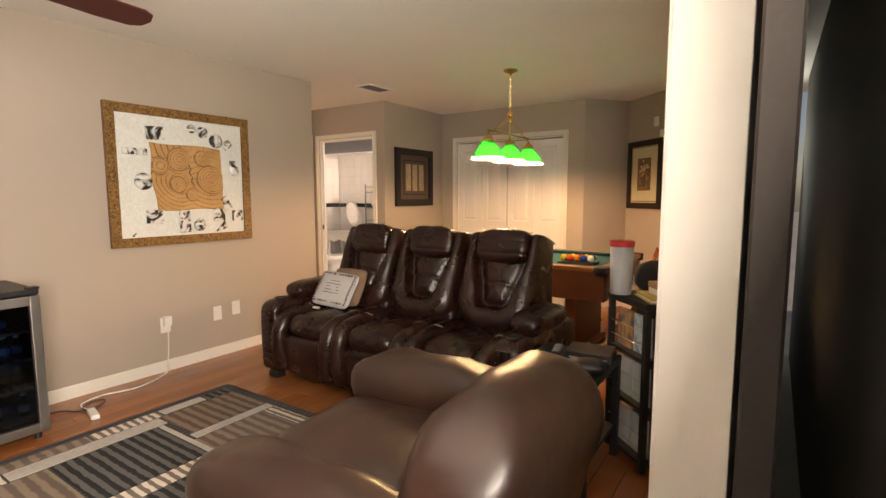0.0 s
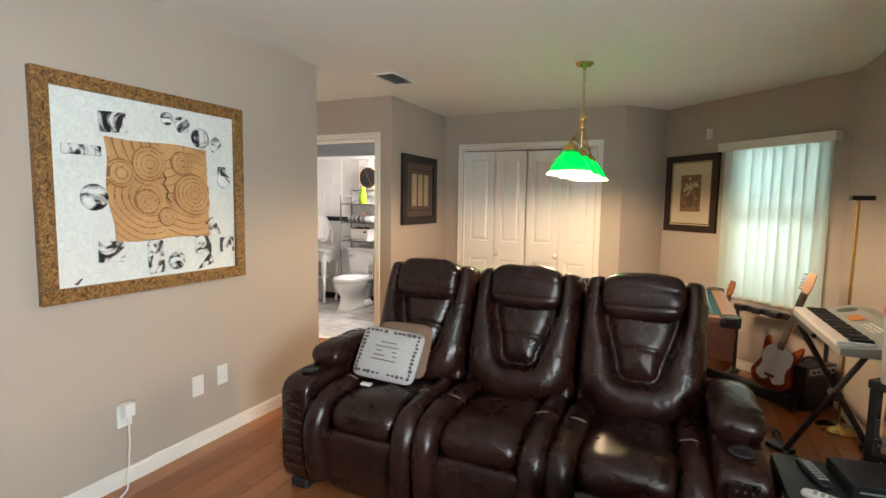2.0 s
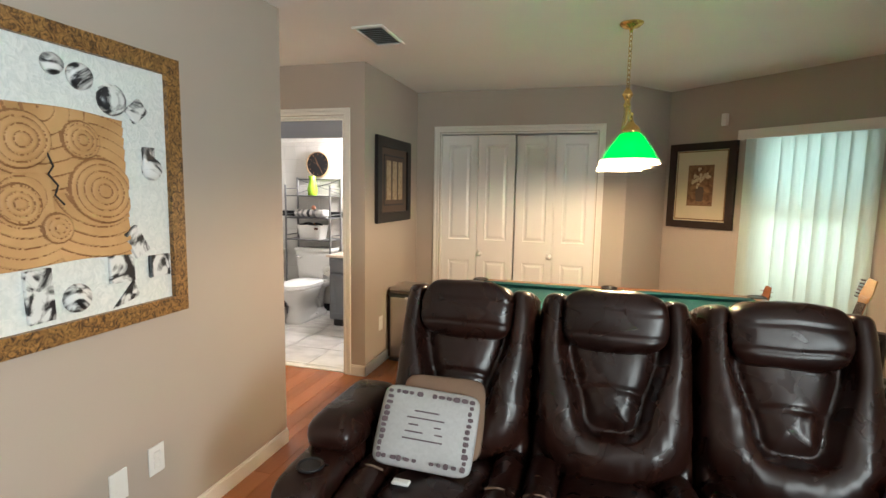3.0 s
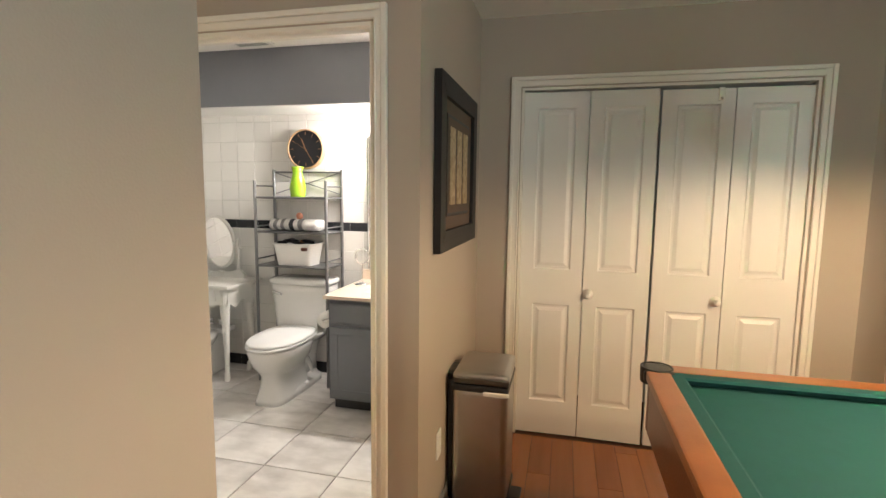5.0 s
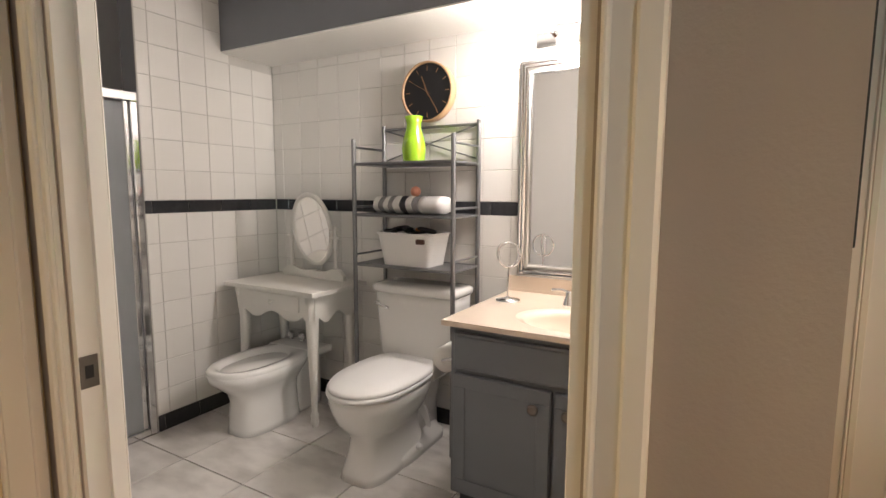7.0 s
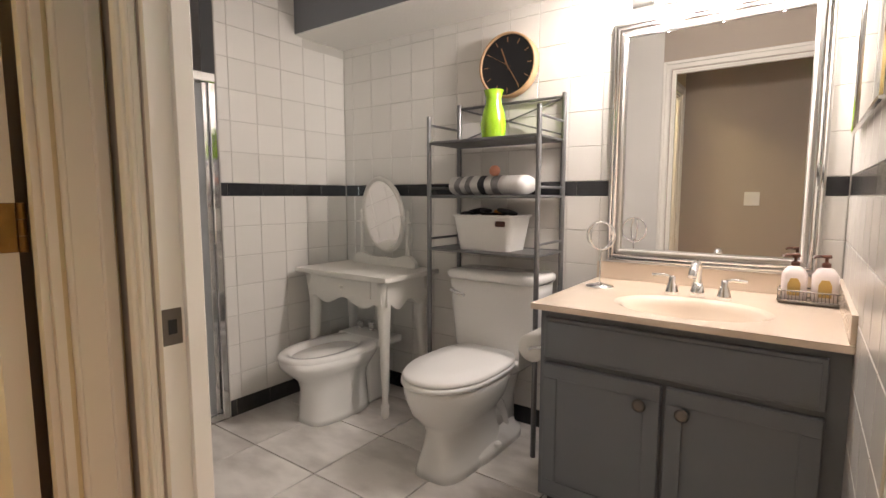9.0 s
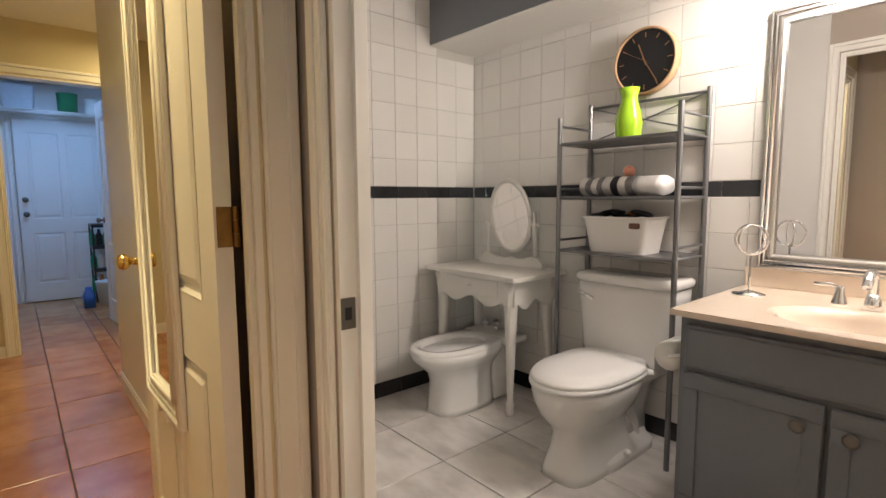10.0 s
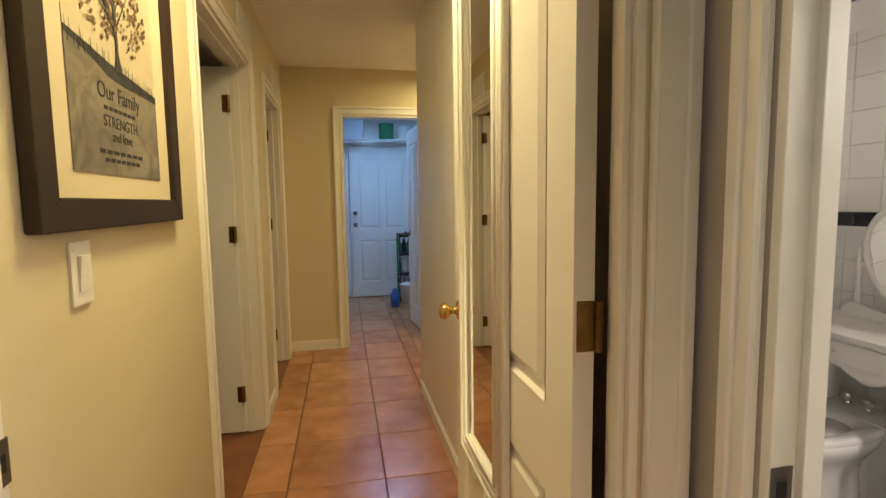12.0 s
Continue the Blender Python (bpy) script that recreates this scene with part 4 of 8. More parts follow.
for u0, u1, v0, v1, m in ((0.07, 0.17, 0.07, 0.24, "rug_check"), (0.17, 0.52, 0.07, 0.56, "rug_brown"), (0.07, 0.15, 0.25, 0.52, "rug_light"), (0.53, 0.60, 0.07, 0.58, "rug_light"),
                          (0.61, 0.98, 0.16, 0.60, "rug_taupe"), (0.61, 0.98, 0.07, 0.15, "rug_ribs"), (0.99, 1.30, 0.07, 0.60, "rug_light"), (1.31, 1.66, 0.07, 0.75, "rug_brown"),
                          (0.07, 0.16, 0.53, 0.90, "rug_ribs"), (0.17, 0.28, 0.57, 1.30, "rug_light"), (0.29, 0.80, 0.64, 1.15, "rug_check"), (0.29, 0.80, 0.60, 0.63, "rug_light"),
                          (0.81, 0.92, 0.62, 1.15, "rug_ribs"), (0.93, 1.30, 0.62, 1.15, "rug_check"), (0.07, 0.16, 0.91, 1.55, "rug_taupe"), (0.17, 0.28, 1.31, 1.9, "rug_ribs"),
                          (0.29, 0.75, 1.16, 1.75, "rug_taupe"), (0.76, 1.30, 1.16, 1.30, "rug_light"), (0.76, 1.30, 1.31, 1.85, "rug_brown"), (1.31, 1.66, 0.76, 1.5, "rug_light"),
                          (0.07, 0.75, 1.91, 2.28, "rug_check"), (0.76, 1.66, 1.86, 2.28, "rug_taupe")):
    part("woven_block", box(u0, u1, -v1, -v0, 0.008, 0.0125, 0.002, 1), m, rug)

# beverage cooler
def beverage_cooler():
    f = thing("beverage_cooler", (-4.14, 1.22, 0), 0, "stainless steel beverage cooler with a glass door full of bottles", "fridge")
    D, W, Hh = 0.47, 0.58, 0.84
    cab = box(0, D, 0, 0.02, 0.04, Hh - 0.03)
    box(0, D, W - 0.02, W, 0.04, Hh - 0.03, bm=cab), box(0, 0.02, 0.02, W - 0.02, 0.04, Hh - 0.03, bm=cab), box(0.0, D, 0.02, W - 0.02, 0.04, 0.12, bm=cab)
    part("cabinet", cab, "black", f, "black cabinet")
    part("top", box(-0.002, D + 0.03, -0.003, W + 0.003, Hh - 0.03, Hh, 0.006, 2), "black", f, "glossy black top")
    x0, x1 = D + 0.004, D + 0.046
    for nm, bx in (("door_stile", (x0, x1, 0.0, 0.045, 0.05, Hh - 0.035)), ("door_stile", (x0, x1, W - 0.045, W, 0.05, Hh - 0.035)), ("door_rail", (x0, x1, 0.045, W - 0.045, 0.05, 0.10)), ("door_rail", (x0, x1, 0.045, W - 0.045, Hh - 0.085, Hh - 0.035))):
        part(nm, box(*bx, 0.004, 2), "steel", f, "brushed steel door frame")
    part("door_glass", box(x0 + 0.014, x0 + 0.020, 0.045, W - 0.045, 0.10, Hh - 0.085), "cooler_glass", f)
    part("hinge", box(D - 0.01, D + 0.05, W - 0.05, W + 0.004, Hh + 0.0005, Hh + 0.012, 0.003, 1), "black", f)
    part("lock", moved(lathe([(0.012, 0), (0.012, 0.004), (0.006, 0.006)], 14), Matrix.Translation((x1, W * 0.42, 0.075)) @ Matrix.Rotation(radians(90), 4, "Y")), "chrome", f)
    part("indicator", box(D - 0.004, D + 0.002, W * 0.64, W * 0.70, Hh - 0.062, Hh - 0.052), "screen_glow", f, "green display light")
    for z in (0.28, 0.44, 0.60):
        sh = box(D - 0.03, D - 0.015, 0.025, W - 0.025, z, z + 0.012)
        for k in range(12):
            join(sh, rod((0.05, 0.05 + k * 0.044, z + 0.004), (D - 0.02, 0.05 + k * 0.044, z + 0.004), 0.002, 5))
        part("wire_shelf", sh, "steel", f)
    for y in (0.04, W - 0.04):
        for x in (0.05, D - 0.02):
            part("foot", rod((x, y, 0.0), (x, y, 0.042), 0.018, 12), "black", f)
    rr = random.Random(2)
    for z in (0.122, 0.294, 0.454, 0.614):
        for k in range(8):
            y = 0.075 + k * 0.062 + rr.uniform(-0.01, 0.01)
            if z > 0.6 and k not in (3, 6):
                continue
            hgt = rr.uniform(0.105, 0.135)
            b = tagged(thing("drink_bottle", (-4.14 + D - 0.10 - rr.uniform(0, 0.05), 1.22 + y, z), 0), "small clear drink bottle standing in the cooler", "bottle", "bottles in the cooler")
            part("glass_body", lathe([(0.024, 0), (0.026, 0.01), (0.026, hgt * 0.6), (0.012, hgt * 0.8), (0.011, hgt)], 12), "bottle", b, "", True)
            part("paper_label", lathe([(0.0265, hgt * 0.2), (0.0265, hgt * 0.52)], 12, False), rr.choice(["label_blue", "label_violet", "label_white", "label_orange", "label_white"]), b)
            part("cap", moved(lathe([(0.013, hgt), (0.013, hgt + 0.012)], 10), Matrix()), "plastic_white", b)


beverage_cooler()
sp = thing("bookshelf_speaker", (-4.02, 1.56, 0.8402), 0, "small black speaker on the beverage cooler", "speaker")
part("enclosure", box(-0.10, 0.09, -0.09, 0.15, 0, 0.175, 0.006, 2), "black", sp)
part("grille", box(0.091, 0.096, -0.08, 0.14, 0.01, 0.165, 0.002, 1), surface("speaker_cloth", (0.012, 0.012, 0.013), 0.9, bump=0.5, bump_scale=500), sp)
part("badge", box(0.097, 0.0985, 0.03, 0.065, 0.150, 0.156), "plastic_grey", sp)

# framed relief
PY0, PY1, PZ0, PZ1 = 2.39, 3.50, 0.975, 1.985
art = thing("framed_relief", (XL + 0.004, PY0, PZ0), 0, "large square framed relief of tan carved circles on white plaster", "picture")
PW, PH, FW = PY1 - PY0, PZ1 - PZ0, 0.065
for nm, o in (("frame_rail", [(0, 0), (PW, 0), (PW - FW, FW), (FW, FW)]), ("frame_rail", [(0, PH), (PW, PH), (PW - FW, PH - FW), (FW, PH - FW)]), ("frame_stile", [(0, 0), (FW, FW), (FW, PH - FW), (0, PH)]), ("frame_stile", [(PW, 0), (PW - FW, FW), (PW - FW, PH - FW), (PW, PH)])):
    part(nm, prism(o, 0.035, "x", 0.0, 0.002), "gold_frame", art, "mottled gold and brown frame")
part("canvas", box(0.004, 0.014, FW - 0.005, PW - FW + 0.005, FW - 0.005, PH - FW + 0.005), "canvas", art, "rough white plaster ground")
def au(u): return u * PW
def av(v): return (1 - v) * PH
RINGS = [(0.36, 0.22, 0.165, 0.042), (0.70, 0.20, 0.120, 0.032), (0.51, 0.77, 0.095, 0.030), (0.33, 0.60, 0.120, 0.034), (0.82, 0.53, 0.215, 0.043), (0.10, 0.33, 0.13, 0.05)]


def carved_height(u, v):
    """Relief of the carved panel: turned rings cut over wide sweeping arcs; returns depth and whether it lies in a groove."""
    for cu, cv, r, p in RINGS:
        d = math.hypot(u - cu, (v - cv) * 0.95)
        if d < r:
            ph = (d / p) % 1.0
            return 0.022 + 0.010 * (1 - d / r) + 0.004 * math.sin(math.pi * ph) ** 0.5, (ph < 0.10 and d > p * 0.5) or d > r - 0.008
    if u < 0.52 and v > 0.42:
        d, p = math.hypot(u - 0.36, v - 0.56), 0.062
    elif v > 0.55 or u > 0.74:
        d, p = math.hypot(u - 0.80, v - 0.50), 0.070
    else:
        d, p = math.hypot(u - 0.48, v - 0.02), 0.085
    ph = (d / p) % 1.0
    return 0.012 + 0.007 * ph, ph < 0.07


def carved_panel(nu=190, nv=170):
    b = bmesh.new()
    rows, low = [], {}
    for j in range(nv + 1):
        row = []
        for i in range(nu + 1):
            u, v = i / nu, j / nv
            h, g = carved_height(u, v)
            edge = min(u, 1 - u, v, 1 - v)
            h = 0.0 if edge == 0 else h - (0.004 if g else 0) + 0.0012 * noise.noise(Vector((u * 14, v * 14, 0)))
            uu = 0.262 + 0.500 * u + (0.030 * v ** 1.5 + 0.008 * math.sin(9 * v)) * (1 - u) + 0.010 * v * u
            vv = 0.250 + 0.495 * v + 0.012 * u * (1 - v) + 0.006 * math.sin(7 * u)
            vert = b.verts.new((0.013 + h, au(uu), av(vv)))
            low[vert] = g
            row.append(vert)
        rows.append(row)
    for p, r in zip(rows, rows[1:]):
        for i in range(nu):
            f = b.faces.new((p[i], p[i + 1], r[i + 1], r[i]))
            # groove faces take the second, darker colour as painted shade
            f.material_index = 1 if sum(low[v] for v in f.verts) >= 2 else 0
    return b


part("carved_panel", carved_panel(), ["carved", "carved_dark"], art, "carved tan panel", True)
crack = [(0.50, 0.30), (0.53, 0.38), (0.50, 0.43), (0.55, 0.50), (0.53, 0.56), (0.58, 0.62)]
part("panel_crack", tube([(0.038, au(0.262 + 0.5 * u), av(0.25 + 0.495 * v)) for u, v in crack], 0.003, 6), "dark_frame", art)
for u, v, w_, h_, rot in ((.30, .185, .115, .095, 4), (.17, .325, .15, .045, 0), (.82, .225, .07, .06, 40), (.86, .39, .045, .08, 0), (.275, .79, .11, .10, -3), (.475, .835, .075, .165, 2), (.735, .79, .09, .10, 0), (.795, .70, .06, .11, 30), (.885, .80, .085, .085, 0)):
    part("glazed_block", moved(box(0.0, 0.016, -w_ * PW / 2, w_ * PW / 2, -h_ * PH / 2, h_ * PH / 2, 0.003, 1), Matrix.Translation((0.0135, au(u), av(v))) @ Matrix.Rotation(radians(rot), 4, "X")), "raku", art, "black and white glazed block")
for u, v, r in ((.555, .125, .034), (.635, .145, .044), (.735, .20, .055), (.215, .535, .062), (.875, .43, .043), (.585, .865, .048)):
    dm = moved(lathe([(r * PH, 0), (r * PH * 0.97, 0.010), (r * PH * 0.8, 0.020), (r * PH * 0.45, 0.026), (0.001, 0.028)], 28), Matrix.Translation((0.0135, au(u), av(v))) @ Matrix.Rotation(radians(90), 4, "Y"))
    part("glazed_dome", dm, "raku", art, "black and white glazed dome", True)
part("glazed_shard", prism([(au(.70), av(.93)), (au(.78), av(.84)), (au(.80), av(.90))], 0.008, "x", 0.0135), "raku", art)
part("signature", prism([(au(.12), av(.925)), (au(.15), av(.90)), (au(.155), av(.905)), (au(.135), av(.93))], 0.001, "x", 0.0141), "cushion_print", art)


def wall_picture(name, label, m, w, h, fw, frame_m, mat_m, art_parts):
    p = thing(name, (0, 0, 0), 0, label, "picture")
    p.matrix_basis = m
    for nm, o in (("frame_rail", [(0, 0), (w, 0), (w - fw, fw), (fw, fw)]), ("frame_rail", [(0, h), (w, h), (w - fw, h - fw), (fw, h - fw)]), ("frame_stile", [(0, 0), (fw, fw), (fw, h - fw), (0, h)]), ("frame_stile", [(w, 0), (w - fw, fw), (w - fw, h - fw), (w, h)])):
        b = prism(o, -0.03, "y", -0.002, 0.002)
        part(nm, b, frame_m, p)
    part("mat", box(fw - 0.004, w - fw + 0.004, -0.014, -0.006, fw - 0.004, h - fw + 0.004), mat_m, p)
    art_parts(p)
    return p


def strips(p):
    part("inner_moulding", box(0.155, 0.62, -0.018, -0.0141, 0.14, 0.57, 0.002, 1), "dark_frame", p)
    part("inner_mat", box(0.17, 0.605, -0.0195, -0.0181, 0.155, 0.555), "mat_taupe", p)
    for k in range(3):
        part("parchment_strip", box(0.205 + 0.135 * k, 0.30 + 0.135 * k, -0.0225, -0.0197, 0.19, 0.52), "parchment", p)
        for j in range(16):
            part("torn_edge", box(0.198 + 0.135 * k + 0.003 * (j % 2), 0.205 + 0.135 * k, -0.0222, -0.0198, 0.192 + 0.0205 * j, 0.205 + 0.0205 * j), "parchment", p)


wall_picture("framed_triptych", "dark framed picture with three parchment strips", Matrix.Translation((XP + 0.001, 5.53, 1.215)) @ Matrix.Rotation(radians(90), 4, "Z"), 0.775, 0.71, 0.085, "dark_frame", "mat_taupe", strips)


def bouquet(p):
    part("gold_liner", box(0.075, 0.545, -0.0165, -0.0141, 0.075, 0.685), "gold_frame", p)
    part("cream_mat", box(0.085, 0.535, -0.0185, -0.0166, 0.085, 0.675), "mat_cream", p)
    part("print", box(0.19, 0.43, -0.0205, -0.0186, 0.20, 0.56), "print_brown", p, "brown still life print")
    part("printed_vase", prism([(0.28, 0.24), (0.34, 0.24), (0.35, 0.33), (0.34, 0.37), (0.28, 0.37), (0.27, 0.33)], -0.001, "y", -0.0206), "mat_taupe", p)
    r = random.Random(9)
    for k in range(26):
        a, q = r.uniform(0, 6.28), r.uniform(0.0, 1) ** 0.5
        x, z = 0.31 + 0.095 * q * math.cos(a), 0.445 + 0.085 * q * math.sin(a)
        part("printed_flower", moved(pillow(r.uniform(0.018, 0.036), r.uniform(0.018, 0.034), 0.0012, 2, 2, 9, 4), Matrix.Translation((x, -0.0210 - 0.0001 * k, z)) @ Matrix.Rotation(radians(90), 4, "X")), "petal", p)


BM = pose(*b1, 0, 0, 0, ANG)
wall_picture("framed_bouquet", "walnut framed print of a bouquet with a cream mat", BM @ Matrix.Translation((0.055, -0.002, 1.195)), 0.62, 0.755, 0.065, "walnut", "mat_cream", bouquet)
det = tagged(part("motion_sensor", prism([(0.0, 0.0), (0.055, 0.0), (0.048, -0.03), (0.007, -0.03)], 0.10, "z", 0.0, 0.003), "plastic_white"), "white motion sensor high on the angled wall", "sensor")
det.matrix_basis = BM @ Matrix.Translation((0.51, 0, 2.08))

# wall plates on the west wall
def wall_plate(name, label, m, kind):
    p = thing(name, (0, 0, 0), 0, label, "outlet" if kind != "switch" else "switch")
    p.matrix_basis = m
    part("plate", box(-0.037, 0.037, -0.006, 0, -0.059, 0.059, 0.003, 2), "plastic_white", p)
    if kind == "outlet":
        for z in (-0.02, 0.02):
            part("socket", box(-0.016, 0.016, -0.0075, -0.006, z - 0.014, z + 0.014, 0.004, 2), "plastic_white", p)
    elif kind == "switch":
        part("rocker", prism([(-0.006, -0.033), (-0.0085, -0.033), (-0.014, 0.033), (-0.006, 0.033)], 0.032, "x", -0.016), "plastic_white", p)
    return p


WL = Matrix.Translation((XL, 0, 0)) @ Matrix.Rotation(radians(90), 4, "Z")
wall_plate("wall_outlet", "white wall outlet with a charger plugged in", WL @ Matrix.Translation((2.73, 0, 0.36)), "outlet")
wall_plate("wall_outlet", "white blank wall plate", WL @ Matrix.Translation((3.16, 0, 0.367)), "plate")
wall_plate("wall_outlet", "white wall outlet beside the blank plate", WL @ Matrix.Translation((3.333, 0, 0.383)), "outlet")
tagged(part("plug_adapter", box(XL + 0.009, XL + 0.055, 2.705, 2.757, 0.36, 0.43, 0.008, 2), "plastic_white"), "white plug adapter in the wall outlet", "adapter")
tagged(part("extension_cable", tube(smooth_path([(XL + 0.035, 2.73, 0.362), (XL + 0.035, 2.73, 0.22), (XL + 0.04, 2.71, 0.06), (XL + 0.09, 2.66, 0.008), (-3.98, 2.42, 0.008), (-4.03, 2.22, 0.008), (-3.98, 2.08, 0.008), (-3.86, 2.06, 0.010), (-3.80, 2.065, 0.012)], 8), 0.0045), "plastic_white", None, "", True), "white power cord running from the outlet to a power brick", "cable")
tagged(part("power_cable", tube(smooth_path([(-4.02, 1.86, 0.006), (-3.95, 1.98, 0.006), (-3.88, 2.02, 0.006), (-3.86, 2.12, 0.006), (-3.94, 2.20, 0.006), (-3.98, 2.14, 0.006), (-3.88, 2.05, 0.015), (-3.76, 2.08, 0.012)], 8), 0.004), "black", None, "", True), "black power cord looped on the wood floor", "cable")
tagged(part("power_brick", moved(box(-0.075, 0.075, -0.022, 0.022, 0, 0.028, 0.008, 2), pose(-3.74, 2.05, 0.001, 0, 0, -12)), "plastic_white"), "white power brick lying on the wood floor", "adapter")

# ceiling vent
vent = thing("ceiling_vent", (-3.82, 4.79, H), 0, "grey metal ceiling air vent", "vent")
vf = box(-0.10, 0.10, -0.19, -0.165, -0.012, 0, 0.003, 1)
box(-0.10, 0.10, 0.165, 0.19, -0.012, 0, 0.003, 1, vf), box(-0.10, -0.08, -0.165, 0.165, -0.012, 0, 0.003, 1, vf), box(0.08, 0.10, -0.165, 0.165, -0.012, 0, 0.003, 1, vf)
part("frame", vf, "plastic_white", vent)
part("backing", box(-0.08, 0.08, -0.165, 0.165, -0.003, 0), "black", vent)
for k in range(9):
    part("slat", moved(box(-0.08, 0.08, -0.014, 0.014, -0.001, 0.001), Matrix.Translation((0, -0.145 + 0.036 * k, -0.007)) @ Matrix.Rotation(radians(24), 4, "X")), "plastic_grey", vent)


# billiard pendant lamp
def chain(p, q, n, sag=0.0, r=0.0022):
    p, q = Vector(p), Vector(q)
    b = bmesh.new()
    for k in range(n):
        t = (k + 0.5) / n
        c = p.lerp(q, t) + Vector((0, 0, -sag * 4 * t * (1 - t)))
        d = (q - p).normalized()
        u = d.orthogonal().normalized()
        if k % 2:
            u = d.cross(u)
        L_ = (q - p).length / n * 0.72
        ring = [c + d * (L_ * math.cos(a)) + u * (0.011 * math.sin(a)) for a in [2 * math.pi * j / 8 for j in range(9)]]
        join(b, tube(ring, r, 5))
    return b


pend = thing("billiard_pendant", (-2.34, 4.90, H), 0, "brass three-light billiard pendant with green glass shades, lit", "lamp")
part("canopy", moved(lathe([(0.065, 0), (0.065, -0.006), (0.045, -0.022), (0.012, -0.032), (0.008, -0.05)], 24), Matrix()), "brass", pend, "", True)
part("chain", chain((0, 0, -0.045), (0, 0, -0.36), 12), "brass", pend)
part("hub", lathe([(0.006, -0.35), (0.018, -0.365), (0.030, -0.39), (0.020, -0.41), (0.012, -0.43), (0.022, -0.45), (0.008, -0.47)], 18), "brass", pend, "", True)
part("spreader", rod((0, -0.42, -0.56), (0, 0.42, -0.56), 0.007, 10), "brass", pend)
part("stem", rod((0, 0, -0.46), (0, 0, -0.60), 0.008, 10), "brass", pend)
for y in (-0.405, 0.0, 0.405):
    if y:
        part("chain", chain((0, y * 0.06, -0.40), (0, y, -0.575), 14, 0.03), "brass", pend)
    fit_ = moved(lathe([(0.008, 0.10), (0.014, 0.085), (0.040, 0.06), (0.046, 0.045), (0.044, 0.03)], 20), Matrix.Translation((0, y, -0.685)))
    part("socket_cap", fit_, "brass", pend, "", True)
    sh = part("shade", moved(lathe([(0.044, 0.042), (0.060, 0.030), (0.105, -0.035), (0.138, -0.091)], 32, False), Matrix.Translation((0, y, -0.69))), "shade", pend, "translucent green glass shade", True)
    # added white ring that paints in the shade's glaring lower edge
    part("shade_rim", moved(lathe([(0.138, -0.0912), (0.143, -0.100), (0.147, -0.112)], 32, False), Matrix.Translation((0, y, -0.69))), "rim_glass", pend, "pale ring put in for the bright lit lower edge of the shade", True)
    part("bulb", moved(lathe([(0.010, 0.02), (0.014, 0.0), (0.026, -0.03), (0.027, -0.05), (0.016, -0.072), (0.002, -0.076)], 16), Matrix.Translation((0, y, -0.69))), glow_bulb, pend, "", True)

# ceiling fan
fan = thing("ceiling_fan", (-2.5, 1.3, H), 0, "ceiling fan with mahogany blades", "fan")
part("downrod", lathe([(0.07, 0), (0.06, -0.03), (0.014, -0.05), (0.014, -0.20)], 20), "brass", fan, "", True)
part("motor", lathe([(0.03, -0.19), (0.10, -0.21), (0.125, -0.26), (0.125, -0.32), (0.09, -0.36), (0.02, -0.37)], 28), "brass", fan, "", True)
for k in range(3):
    a = 94 + 120 * k
    bl = prism([(0.12, -0.025), (0.20, -0.05), (0.45, -0.068), (0.57, -0.066), (0.61, -0.045), (0.625, 0.0), (0.61, 0.045), (0.57, 0.066), (0.45, 0.068), (0.20, 0.05), (0.12, 0.025)], 0.008, "z", 0, 0.002)
    part("blade", moved(bl, Matrix.Rotation(radians(a), 4, "Z") @ Matrix.Translation((0, 0, -0.385)) @ Matrix.Rotation(radians(-14), 4, "X")), "fan_blade", fan)


